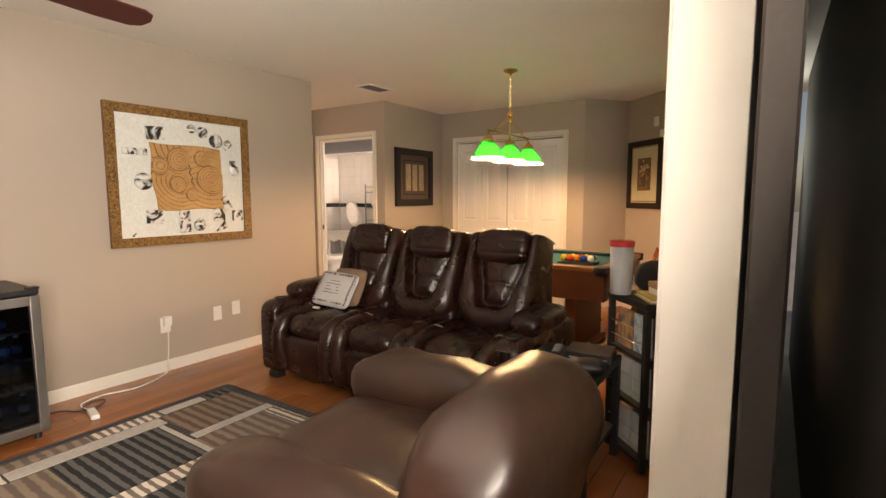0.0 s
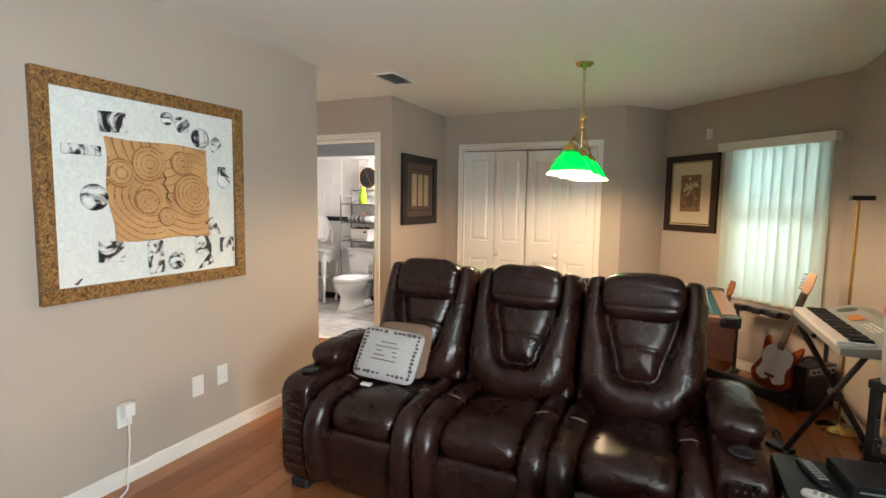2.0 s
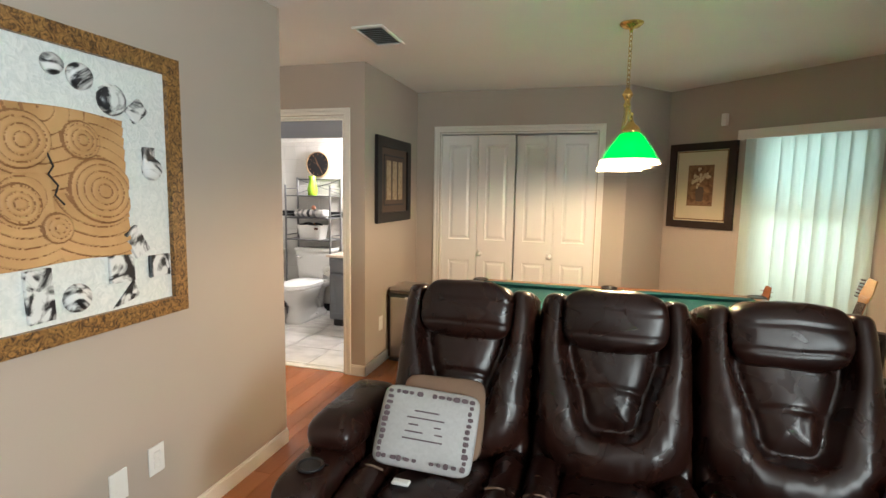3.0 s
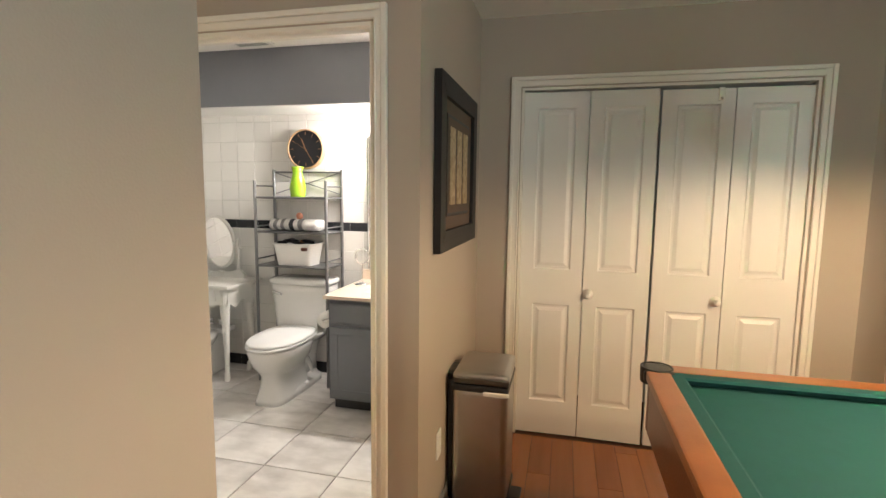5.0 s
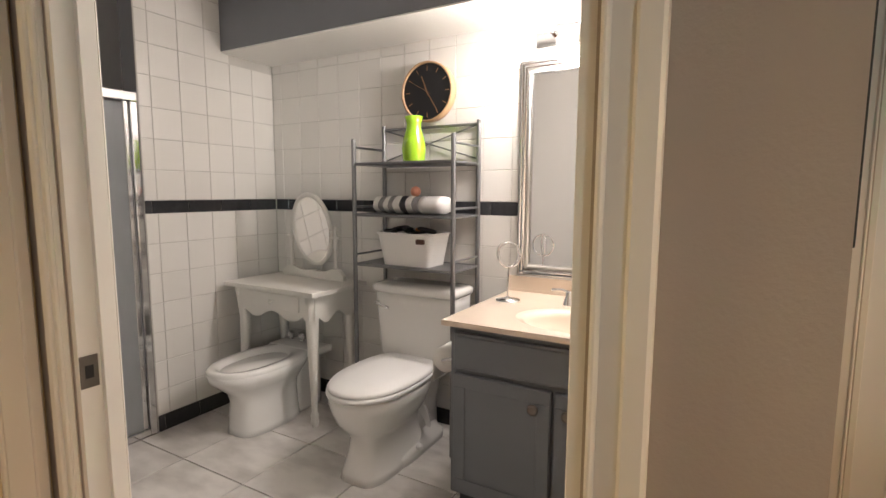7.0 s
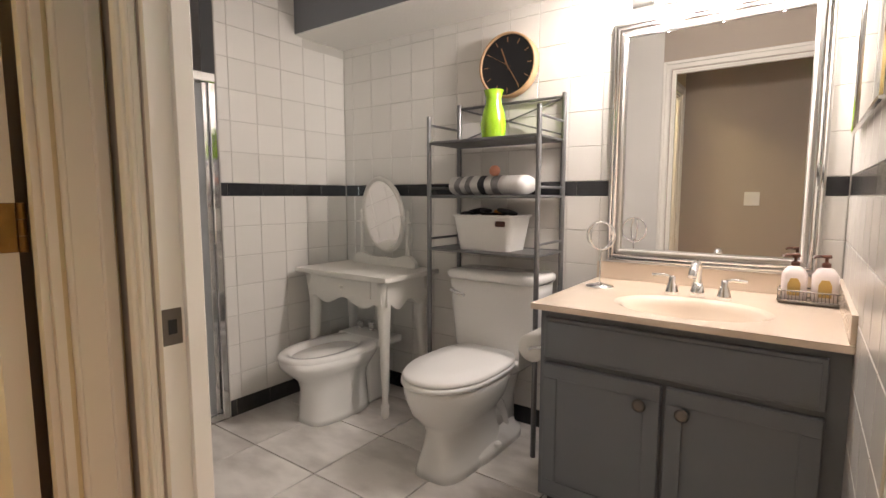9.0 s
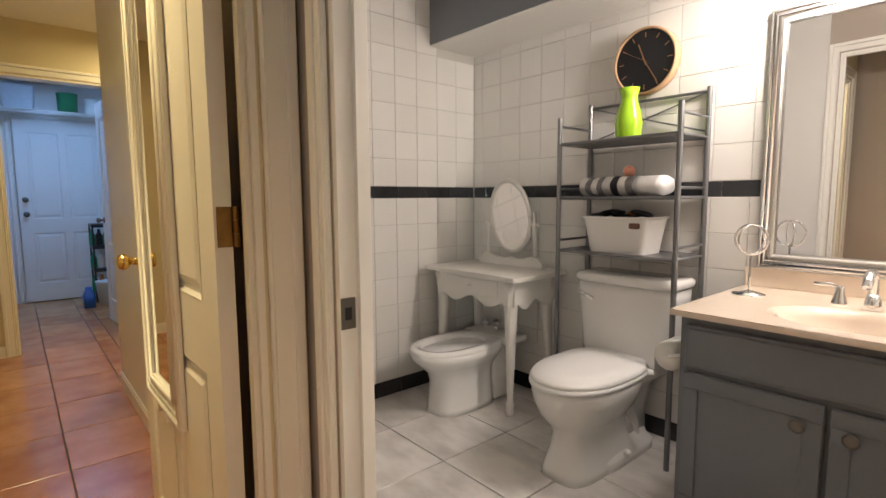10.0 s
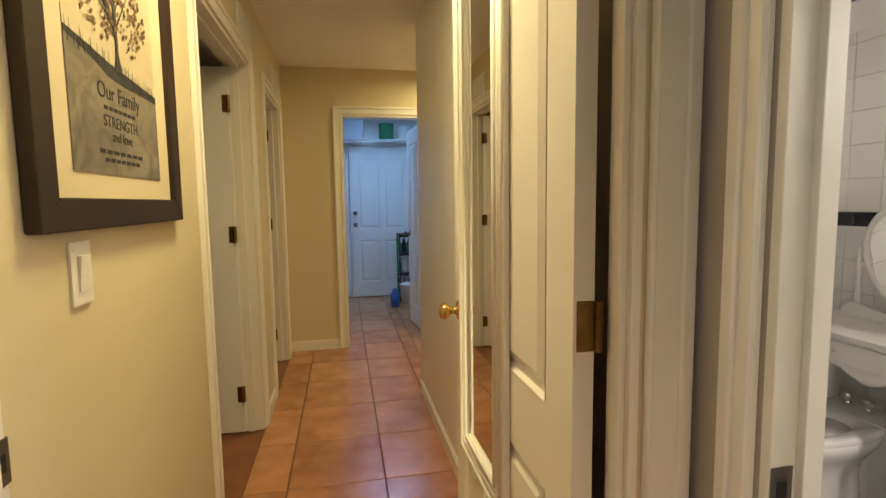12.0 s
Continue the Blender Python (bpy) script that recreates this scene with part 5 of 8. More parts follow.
# pool table
def pool_table():
    t = thing("pool_table", (-2.345, 5.08, 0), 0, "wooden pool table with green felt and black corner pockets", "pool table")
    X, Y = 1.01, 0.60
    part("playing_field", box(-X + 0.10, X - 0.10, -Y + 0.10, Y - 0.10, 0.735, 0.765), "felt", t, "green felt bed")
    ap = box(-X + 0.02, X - 0.02, -Y + 0.02, -Y + 0.06, 0.54, 0.77, 0.006, 1)
    box(-X + 0.02, X - 0.02, Y - 0.06, Y - 0.02, 0.54, 0.77, 0.006, 1, ap), box(-X + 0.02, -X + 0.06, -Y + 0.06, Y - 0.06, 0.54, 0.77, 0.006, 1, ap), box(X - 0.06, X - 0.02, -Y + 0.06, Y - 0.06, 0.54, 0.77, 0.006, 1, ap)
    part("apron", ap, "apron_wood", t)
    part("slate", box(-X + 0.06, X - 0.06, -Y + 0.06, Y - 0.06, 0.70, 0.734), "black", t)
    for sy in (-1, 1):
        for x0, x1 in ((-X + 0.09, -0.055), (0.055, X - 0.09)):
            part("rail_cap", box(x0, x1, *sorted((sy * Y, sy * (Y - 0.085))), 0.765, 0.80, 0.008, 2), "pool_wood", t, "polished wood rail")
            o = [(sy * (Y - 0.084), 0.768), (sy * (Y - 0.084), 0.799), (sy * (Y - 0.125), 0.797), (sy * (Y - 0.135), 0.790), (sy * (Y - 0.115), 0.768)]
            part("cushion", prism(o, x1 - x0 - 0.02, "x", x0 + 0.01), "felt", t, "green felt cushion")
    for sx in (-1, 1):
        part("rail_cap", box(*sorted((sx * X, sx * (X - 0.085))), -Y + 0.09, Y - 0.09, 0.765, 0.80, 0.008, 2), "pool_wood", t, "polished wood rail")
        o = [(sx * (X - 0.084), 0.768), (sx * (X - 0.084), 0.799), (sx * (X - 0.125), 0.797), (sx * (X - 0.135), 0.790), (sx * (X - 0.115), 0.768)]
        part("cushion", prism(o, 2 * Y - 0.22, "y", -Y + 0.11), "felt", t, "green felt cushion")
    for sx, sy in ((-1, -1), (-1, 1), (1, -1), (1, 1), (0, -1), (0, 1)):
        px_, py_ = sx * (X - 0.045), sy * (Y - 0.045)
        part("pocket", moved(lathe([(0.058, -0.05), (0.060, 0.0), (0.060, 0.009), (0.054, 0.011), (0.048, 0.0), (0.044, -0.04)], 20), Matrix.Translation((px_, py_, 0.795))), "black", t, "black moulded pocket", True)
    for sx in (-1, 1):
        for sy in (-1, 1):
            part("corner_casting", box(*sorted((sx * (X + 0.006), sx * (X - 0.105))), *sorted((sy * (Y + 0.006), sy * (Y - 0.105))), 0.752, 0.803, 0.022, 3), "black", t, "black moulded corner casting", True)
        part("leg_panel", box(sx * 0.66 - 0.05, sx * 0.66 + 0.05, -0.36, 0.36, 0.06, 0.70, 0.008, 1), "apron_wood", t)
        part("foot_rail", box(sx * 0.66 - 0.08, sx * 0.66 + 0.08, -0.42, 0.42, 0.0, 0.06, 0.008, 1), "pool_wood", t)
    part("stretcher", box(-0.61, 0.61, -0.03, 0.03, 0.20, 0.34, 0.006, 1), "pool_wood", t)
    part("ball_return", box(X - 0.021, X - 0.012, -0.12, 0.12, 0.60, 0.68, 0.004, 1), "black", t)


pool_table()
tray = thing("ball_tray", (-1.70, 4.93, 0.7655), 0, "black tray of coloured billiard balls on the pool table", "tray")
part("tray_base", box(-0.15, 0.15, -0.09, 0.09, 0, 0.02, 0.008, 2), "black", tray)
BALLS = [(0.6, 0.42, 0.02), (0.55, 0.05, 0.02), (0.6, 0.2, 0.02), (0.02, 0.06, 0.35), (0.7, 0.68, 0.6), (0.02, 0.22, 0.08), (0.6, 0.45, 0.03), (0.35, 0.02, 0.03), (0.65, 0.25, 0.02), (0.03, 0.03, 0.03)]
for k, c in enumerate(BALLS):
    ball = tagged(part("billiard_ball", lathe([(0.0285 * math.sin(math.pi * j / 10) + 1e-4, -0.0285 * math.cos(math.pi * j / 10)) for j in range(11)], 18), surface(f"ball_paint_{k}", c, 0.08, vary=0.05, coat=0.4), None, "", True), "glossy coloured billiard ball in the tray", "ball", "billiard balls in the tray")
    ball.location = (-1.70 - 0.115 + 0.058 * (k % 5), 4.93 - 0.032 + 0.062 * (k // 5), 0.7655 + 0.0495)
tagged(part("pool_cue", rod((-2.62, 5.25, 0.773), (-1.93, 4.60, 0.778), 0.006, 10, 0.012), "maple", None, "", True), "maple pool cue lying across the pool table", "cue")

# step trash can
can = thing("trash_can", (-4.02, 5.93, 0), 0, "stainless steel step trash can with a black hinge side", "trash can")
part("body", box(-0.12, 0.13, -0.16, 0.16, 0.02, 0.58, 0.035, 3), "steel", can, "", True)
part("rim", box(-0.125, 0.135, -0.165, 0.165, 0.565, 0.60, 0.02, 2), "black", can)
part("lid", box(-0.12, 0.135, -0.165, 0.165, 0.60, 0.655, 0.028, 3), "steel", can, "", True)
part("hinge_cover", moved(lathe([(0.075, 0), (0.075, 0.02), (0.06, 0.03)], 20), Matrix.Translation((-0.145, -0.02, 0.60))), "black", can)
part("hinge_back", box(-0.15, -0.12, -0.12, 0.12, 0.02, 0.60, 0.01, 2), "black", can)
part("base", box(-0.125, 0.135, -0.165, 0.165, 0, 0.03, 0.008, 1), "black", can)
part("pedal", box(0.13, 0.19, -0.05, 0.05, 0.012, 0.024, 0.004, 1), "black", can)
part("bag_edge", box(0.02, 0.138, -0.168, -0.155, 0.555, 0.575, 0.004, 1), "paper", can, "white liner bag edge sticking out")
tagged(wall_plate("wall_outlet", "white wall outlet beside the trash can", Matrix.Translation((XP, 5.66, 0.36)) @ Matrix.Rotation(radians(90), 4, "Z"), "outlet"), "", "outlet")

# media rack
rack = thing("media_rack", (-0.80, 3.20, 0), 45, "dark wooden rotating media rack filled with discs", "shelf")
for x in (0, 0.31):
    for y in (0, 0.31):
        part("post", box(x, x + 0.03, y, y + 0.03, 0.0, 0.80, 0.003, 1), "dark_frame", rack)
part("top", box(-0.005, 0.345, -0.005, 0.345, 0.80, 0.833, 0.004, 1), "dark_frame", rack)
for z in (0.04, 0.30, 0.545):
    part("shelf", box(0.0, 0.34, 0.0, 0.34, z, z + 0.018, 0.002, 1), "dark_frame", rack)
part("core", box(0.15, 0.19, 0.03, 0.31, 0.05, 0.80), "dark_frame", rack)
rr = random.Random(5)
for z in (0.058, 0.318, 0.563):
    for k in range(17):
        y = 0.035 + 0.0158 * k
        if rr.random() < 0.06:
            continue
        hh = rr.choice((0.19, 0.19, 0.20, 0.215))
        tagged(part("disc_case", box(0.20, 0.325 - rr.uniform(0, .006), y, y + 0.0142, z, z + hh), rr.choice(["spine", "spine", "kraft", "dark_frame", "mat_taupe"])), "slim disc case standing in the media rack", "case", "disc cases in the rack").matrix_basis = rack.matrix_basis
    for k, m in enumerate(("cover_blue", "cover_orange")):
        tagged(part("disc_case", box(0.045 + 0.0, 0.058, 0.03 + 0.145 * k, 0.165 + 0.145 * k, z, z + 0.19), m if z > 0.5 else "label_white"), "disc case facing out of the media rack", "case", "disc cases in the rack").matrix_basis = rack.matrix_basis
    for zz in (0.06, 0.13):
        part("wire_guard", rod((0.004, 0.03, z + zz), (0.004, 0.31, z + zz), 0.002, 6), "steel", rack)
        part("wire_guard", rod((0.336, 0.03, z + zz), (0.336, 0.31, z + zz), 0.002, 6), "steel", rack)
RT = 0.8335
tub = thing("plastic_tub", (-0.97, 3.40, RT), 0, "tall clear plastic tub with a red lid on the media rack", "tub")
part("body", lathe([(0.05, 0.002), (0.052, 0.01), (0.058, 0.25), (0.054, 0.25), (0.048, 0.012), (0.02, 0.010)], 24, False), "clear", tub, "", True)
part("lid", moved(lathe([(0.061, 0.245), (0.062, 0.27), (0.05, 0.275)], 24), Matrix()), "red", tub, "red lid")
part("contents", lathe([(0.045, 0.012), (0.046, 0.05), (0.02, 0.06)], 16), blotched("mixed_bits", (0.1, 0.25, 0.1), (0.6, 0.5, 0.4), 60), tub)
bag = tagged(part("black_pouch", wobble(moved(pillow(0.20, 0.10, 0.17, 4, 2.4, 20, 12), pose(-0.83, 3.52, RT + 0.085, 0, 0, 30)), 0.012, 0.07), surface("black_cloth", (0.014, 0.012, 0.014), 0.85), None, "", True), "black cloth pouch on the media rack", "bag")
tagged(part("teal_case", wobble(moved(pillow(0.22, 0.09, 0.10, 3, 2.2, 18, 10), pose(-0.70, 3.60, RT + 0.05, 0, 0, 10)), 0.008, 0.06), "teal", None, "", True), "dull teal soft case on the media rack", "case")
fold = thing("yellow_folder", (-0.70, 3.40, RT), 30, "yellow folder stuffed with papers on the media rack", "folder")
part("cover", box(-0.17, 0.15, -0.12, 0.12, 0, 0.004, 0.001, 1), "yellow", fold)
part("papers", box(-0.16, 0.14, -0.11, 0.11, 0.0045, 0.016, 0.001, 1), "paper", fold)
part("cover", box(-0.165, 0.15, -0.118, 0.118, 0.0165, 0.021, 0.001, 1), "yellow", fold)
b1_ = thing("white_box", (-0.69, 3.40, RT + 0.0215), 33, "flat white box with a brown lid on the yellow folder", "box")
part("tray", box(-0.12, 0.12, -0.085, 0.085, 0, 0.038, 0.003, 1), "paper", b1_)
part("lid", box(-0.123, 0.123, -0.088, 0.088, 0.030, 0.058, 0.003, 1), "kraft", b1_, "brown card lid")

# side table with remotes and boxes
st = thing("side_table", (-1.07, 3.06, 0), 0, "low black side table holding remotes and a console", "table")
part("tabletop", box(-0.27, 0.13, -0.27, 0.29, 0.495, 0.53, 0.005, 2), surface("black_table", (0.020, 0.022, 0.021), 0.45, vary=0.3), st)
for x in (-0.25, 0.11):
    for y in (-0.25, 0.27):
        part("leg", box(x - 0.018, x + 0.018, y - 0.018, y + 0.018, 0, 0.495, 0.002, 1), "black", st)
part("lower_shelf", box(-0.25, 0.11, -0.25, 0.27, 0.15, 0.17, 0.003, 1), "black", st)
def remote(at, turn, m, label):
    r = thing("remote_control", at, turn, label, "remote")
    part("case", wobble(moved(pillow(0.048, 0.185, 0.022, 6, 3, 20, 8), Matrix.Translation((0, 0, 0.011))), 0.0005, 0.05), m, r, "", True)
    for i in range(3):
        for j in range(7):
            part("button", box(-0.014 + 0.011 * i, -0.006 + 0.011 * i, -0.065 + 0.019 * j, -0.055 + 0.019 * j, 0.0205, 0.0235), "plastic_grey" if m != "plastic_grey" else "black", r)
remote((-1.215, 3.035, 0.5305), 70, "plastic_white", "white remote control on the black side table")
remote((-1.235, 3.22, 0.5305), 12, "black", "black remote control on the black side table")
con = thing("game_console", (-1.05, 3.22, 0.5305), 8, "flat black console box on the side table", "console")
part("case", box(-0.12, 0.10, -0.09, 0.10, 0, 0.045, 0.008, 2), "black", con)
part("front_strip", box(-0.10, 0.08, -0.092, -0.0905, 0.018, 0.024), "plastic_grey", con)
tagged(part("headset_case", wobble(moved(pillow(0.17, 0.13, 0.07, 4, 2.2, 18, 10), pose(-1.01, 2.98, 0.566, 0, 0, 20)), 0.005, 0.06), "black", None, "", True), "soft black zip case on the side table", "case")

# keyboard on its stand
kb = thing("keyboard", (-0.83, 4.36, 0.80), 0, "silver electronic keyboard with black and white keys", "keyboard")
part("body", prism([(-0.19, 0.0), (0.19, 0.0), (0.19, 0.075), (0.10, 0.085), (-0.05, 0.045), (-0.19, 0.035)], 0.96, "y", -0.48, 0.004), "plastic_grey", kb)
for k in range(36):
    y0 = -0.44 + 0.0236 * k
    part("white_key", box(-0.196, -0.055, y0, y0 + 0.0225, 0.036, 0.056, 0.0015, 1), "plastic_white", kb)
    if k % 7 in (0, 1, 3, 4, 5) and k < 35:
        part("black_key", box(-0.145, -0.055, y0 + 0.016, y0 + 0.029, 0.0565, 0.068, 0.0015, 1), "black", kb)
part("display", moved(box(-0.03, 0.03, -0.06, 0.06, 0, 0.002), Matrix.Translation((0.02, 0.12, 0.070)) @ Matrix.Rotation(radians(-15), 4, "Y")), "label_orange", kb, "small amber display")
for y in (-0.34, 0.36):
    part("speaker_grille", moved(lathe([(0.05, 0), (0.05, 0.002)], 20), Matrix.Translation((0.045, y, 0.070)) @ Matrix.Rotation(radians(-15), 4, "Y")), "black", kb)
for i in range(3):
    for j in range(8):
        part("button", moved(box(-0.006, 0.006, -0.008, 0.008, 0, 0.003), Matrix.Translation((0.0 + 0.02 * i, -0.22 + 0.03 * j - 0.03 * (j > 4), 0.064 + 0.0055 * i)) @ Matrix.Rotation(radians(-15), 4, "Y")), "plastic_white", kb)
ks = thing("keyboard_stand", (-0.83, 4.62, 0), 0, "black folding cross-leg keyboard stand", "stand")
for sy in (-0.02, 0.02):
    part("leg", rod((-0.22 if sy < 0 else 0.22, sy, 0.03), (0.19 if sy < 0 else -0.19, sy, 0.775), 0.016, 10), "black", ks)
for x, z in ((-0.22, 0.02), (0.22, 0.02)):
    part("foot_bar", rod((x, -0.18, z), (x, 0.24, z), 0.016, 10), "black", ks)
    for y in (-0.18, 0.24):
        part("rubber_foot", moved(lathe([(0.022, -0.02), (0.022, 0.02)], 12), Matrix.Translation((x, y, 0.022)) @ Matrix.Rotation(radians(90), 4, "X")), "black", ks)
for x in (-0.19, 0.19):
    part("support_arm", rod((x, -0.30, 0.785), (x, 0.20, 0.785), 0.013, 10), "black", ks)
part("pivot", rod((0, -0.04, 0.40), (0, 0.04, 0.40), 0.03, 14), "black", ks)
tagged(part("sustain_pedal", moved(box(-0.04, 0.04, -0.07, 0.07, 0, 0.03, 0.012, 2), pose(-1.06, 4.66, 0.001, 0, 0, 40)), "black"), "black sustain pedal on the wood floor", "pedal")
tagged(part("pedal_cable", tube(smooth_path([(-1.0, 4.6, 0.006), (-0.9, 4.5, 0.006), (-0.75, 4.55, 0.006), (-0.62, 4.7, 0.2), (-0.60, 4.65, 0.72), (-0.66, 4.55, 0.80)], 7), 0.003), "black", None, "", True), "thin black cable from the pedal to the keyboard", "cable")

# floor lamp
fl = thing("floor_lamp", (-0.66, 5.16, 0), 0, "slim brass floor lamp with a flat dark head, off", "lamp")
part("base", lathe([(0.12, 0), (0.12, 0.012), (0.02, 0.025), (0.012, 0.04)], 28), "brass", fl, "", True)
part("pole", rod((0, 0, 0.03), (0, 0, 1.50), 0.010, 12), "brass", fl)
part("head", box(-0.04, 0.075, -0.035, 0.035, 1.50, 1.53, 0.006, 2), "black", fl, "flat dark lamp head")

# amplifier
amp = thing("guitar_amplifier", (-0.78, 5.36, 0), 45, "small black guitar amplifier on the floor", "amplifier")
part("cabinet", box(-0.02, 0.30, 0.02, 0.22, 0.015, 0.33, 0.012, 2), "black", amp)
part("grille", box(0.005, 0.275, 0.012, 0.021, 0.03, 0.25, 0.003, 1), surface("amp_cloth", (0.03, 0.03, 0.032), 0.9, bump=0.5, bump_scale=400), amp)
part("control_strip", box(0.005, 0.275, 0.014, 0.021, 0.27, 0.315), "plastic_grey", amp)
for k in range(5):
    part("knob", rod((0.04 + 0.05 * k, 0.016, 0.292), (0.04 + 0.05 * k, 0.0, 0.292), 0.009, 10), "black", amp)
part("handle", tube(smooth_path([(0.07, 0.12, 0.33), (0.10, 0.12, 0.36), (0.18, 0.12, 0.36), (0.21, 0.12, 0.33)], 4), 0.008), "black", amp)
for x in (0.0, 0.27):
    part("foot", box(x, x + 0.02, 0.10, 0.14, 0, 0.016), "black", amp)


# guitar rack with an acoustic and an electric guitar, along the bay wall
GR = BM @ Matrix.Translation((1.07, -0.19, 0))
gr = thing("guitar_rack", (0, 0, 0), 0, "black padded multi-guitar floor rack", "rack")
gr.matrix_basis = GR
part("top_rail", box(0, 0.76, -0.03, 0.03, 0.575, 0.625, 0.012, 2), "black", gr)
for k in range(5):
    part("neck_rest", box(0.05 + 0.148 * k, 0.125 + 0.148 * k, -0.085, -0.025, 0.58, 0.63, 0.014, 2), "black", gr)
for x in (0.02, 0.74):
    part("upright", rod((x, 0.0, 0.02), (x, 0.0, 0.59), 0.016, 10), "black", gr)
    part("floor_bar", rod((x, -0.34, 0.02), (x, 0.05, 0.02), 0.018, 10), "black", gr)
part("cradle", box(0.0, 0.76, -0.36, -0.26, 0.02, 0.10, 0.02, 2), "black", gr)


def body_outline(pts, n=6):
    full = pts + [(-x, y) for x, y in reversed(pts[1:-1])]
    P = smooth_path([(x, y, 0) for x, y in full + [full[0]]], n)[:-1]
    return [(p.x, p.y) for p in P]


def guitar(name, label, m, outline, depth, body_m, electric):
    g = thing(name, (0, 0, 0), 0, label, "guitar")
    g.matrix_basis = m
    part("body", prism(body_outline(outline), depth, "z", 0, 0.006), body_m, g)
    part("neck", box(-0.024, 0.024, 0.40, 0.83, depth - 0.012, depth + 0.012, 0.006, 2), "maple" if electric else "orange_wood", g)
    part("fingerboard", box(-0.026, 0.026, 0.34, 0.83, depth + 0.0125, depth + 0.018, 0.002, 1), "walnut", g)
    part("headstock", prism([(-0.026, 0.83), (0.026, 0.83), (0.04, 0.88), (0.034, 1.0), (-0.02, 1.01), (-0.036, 0.88)], 0.016, "z", depth - 0.004, 0.002), "maple" if electric else "orange_wood", g)
    for k in range(6):
        sx = -1 if electric else (-1 if k < 3 else 1)
        y = 0.865 + (0.024 * k if electric else 0.045 * (k % 3))
        part("tuning_peg", rod((sx * 0.03, y, depth + 0.004), (sx * 0.058, y, depth + 0.004), 0.006, 8), "chrome", g)
        part("string", rod((-0.018 + 0.0072 * k, 0.14, depth + 0.022), (-0.018 + 0.0072 * k, 0.88, depth + 0.022), 0.0008, 4), "steel", g)
    if electric:
        part("pickguard", prism(body_outline([(0.0, 0.36), (0.10, 0.34), (0.12, 0.26), (0.10, 0.18), (0.12, 0.10), (0.05, 0.06), (0.0, 0.10)], 4), 0.003, "z", depth + 0.001), "plastic_white", g, "white pickguard")
        for y in (0.17, 0.23, 0.29):
            part("pickup", box(-0.04, 0.04, y - 0.009, y + 0.009, depth + 0.004, depth + 0.014, 0.003, 1), "plastic_white", g)
        part("bridge", box(-0.04, 0.04, 0.10, 0.13, depth + 0.004, depth + 0.016, 0.003, 1), "chrome", g)
    else:
        part("sound_hole", moved(lathe([(0.05, 0), (0.05, 0.0012)], 26), Matrix.Translation((0, 0.30, depth + 0.0005))), "black", g)
        part("bridge", box(-0.07, 0.07, 0.12, 0.145, depth + 0.001, depth + 0.010, 0.003, 1), "walnut", g)
    return g


LEAN = Matrix.Rotation(radians(76), 4, "X")
guitar("acoustic_guitar", "orange-brown acoustic guitar resting in the rack", GR @ Matrix.Translation((0.10, -0.33, 0.105)) @ Matrix.Rotation(radians(2), 4, "Y") @ LEAN @ Matrix.Scale(0.74, 4), [(0.0, 0.0), (0.15, 0.03), (0.195, 0.13), (0.155, 0.24), (0.13, 0.29), (0.145, 0.38), (0.11, 0.46), (0.0, 0.48)], 0.09, "orange_wood", False)
guitar("electric_guitar", "red and black electric guitar with a white pickguard in the rack", GR @ Matrix.Translation((0.56, -0.33, 0.105)) @ Matrix.Rotation(radians(9), 4, "Y") @ LEAN @ Matrix.Scale(0.90, 4), [(0.0, 0.0), (0.11, 0.02), (0.165, 0.10), (0.13, 0.20), (0.125, 0.26), (0.15, 0.34), (0.14, 0.42), (0.08, 0.35), (0.0, 0.33)], 0.042, "burst_red", True)

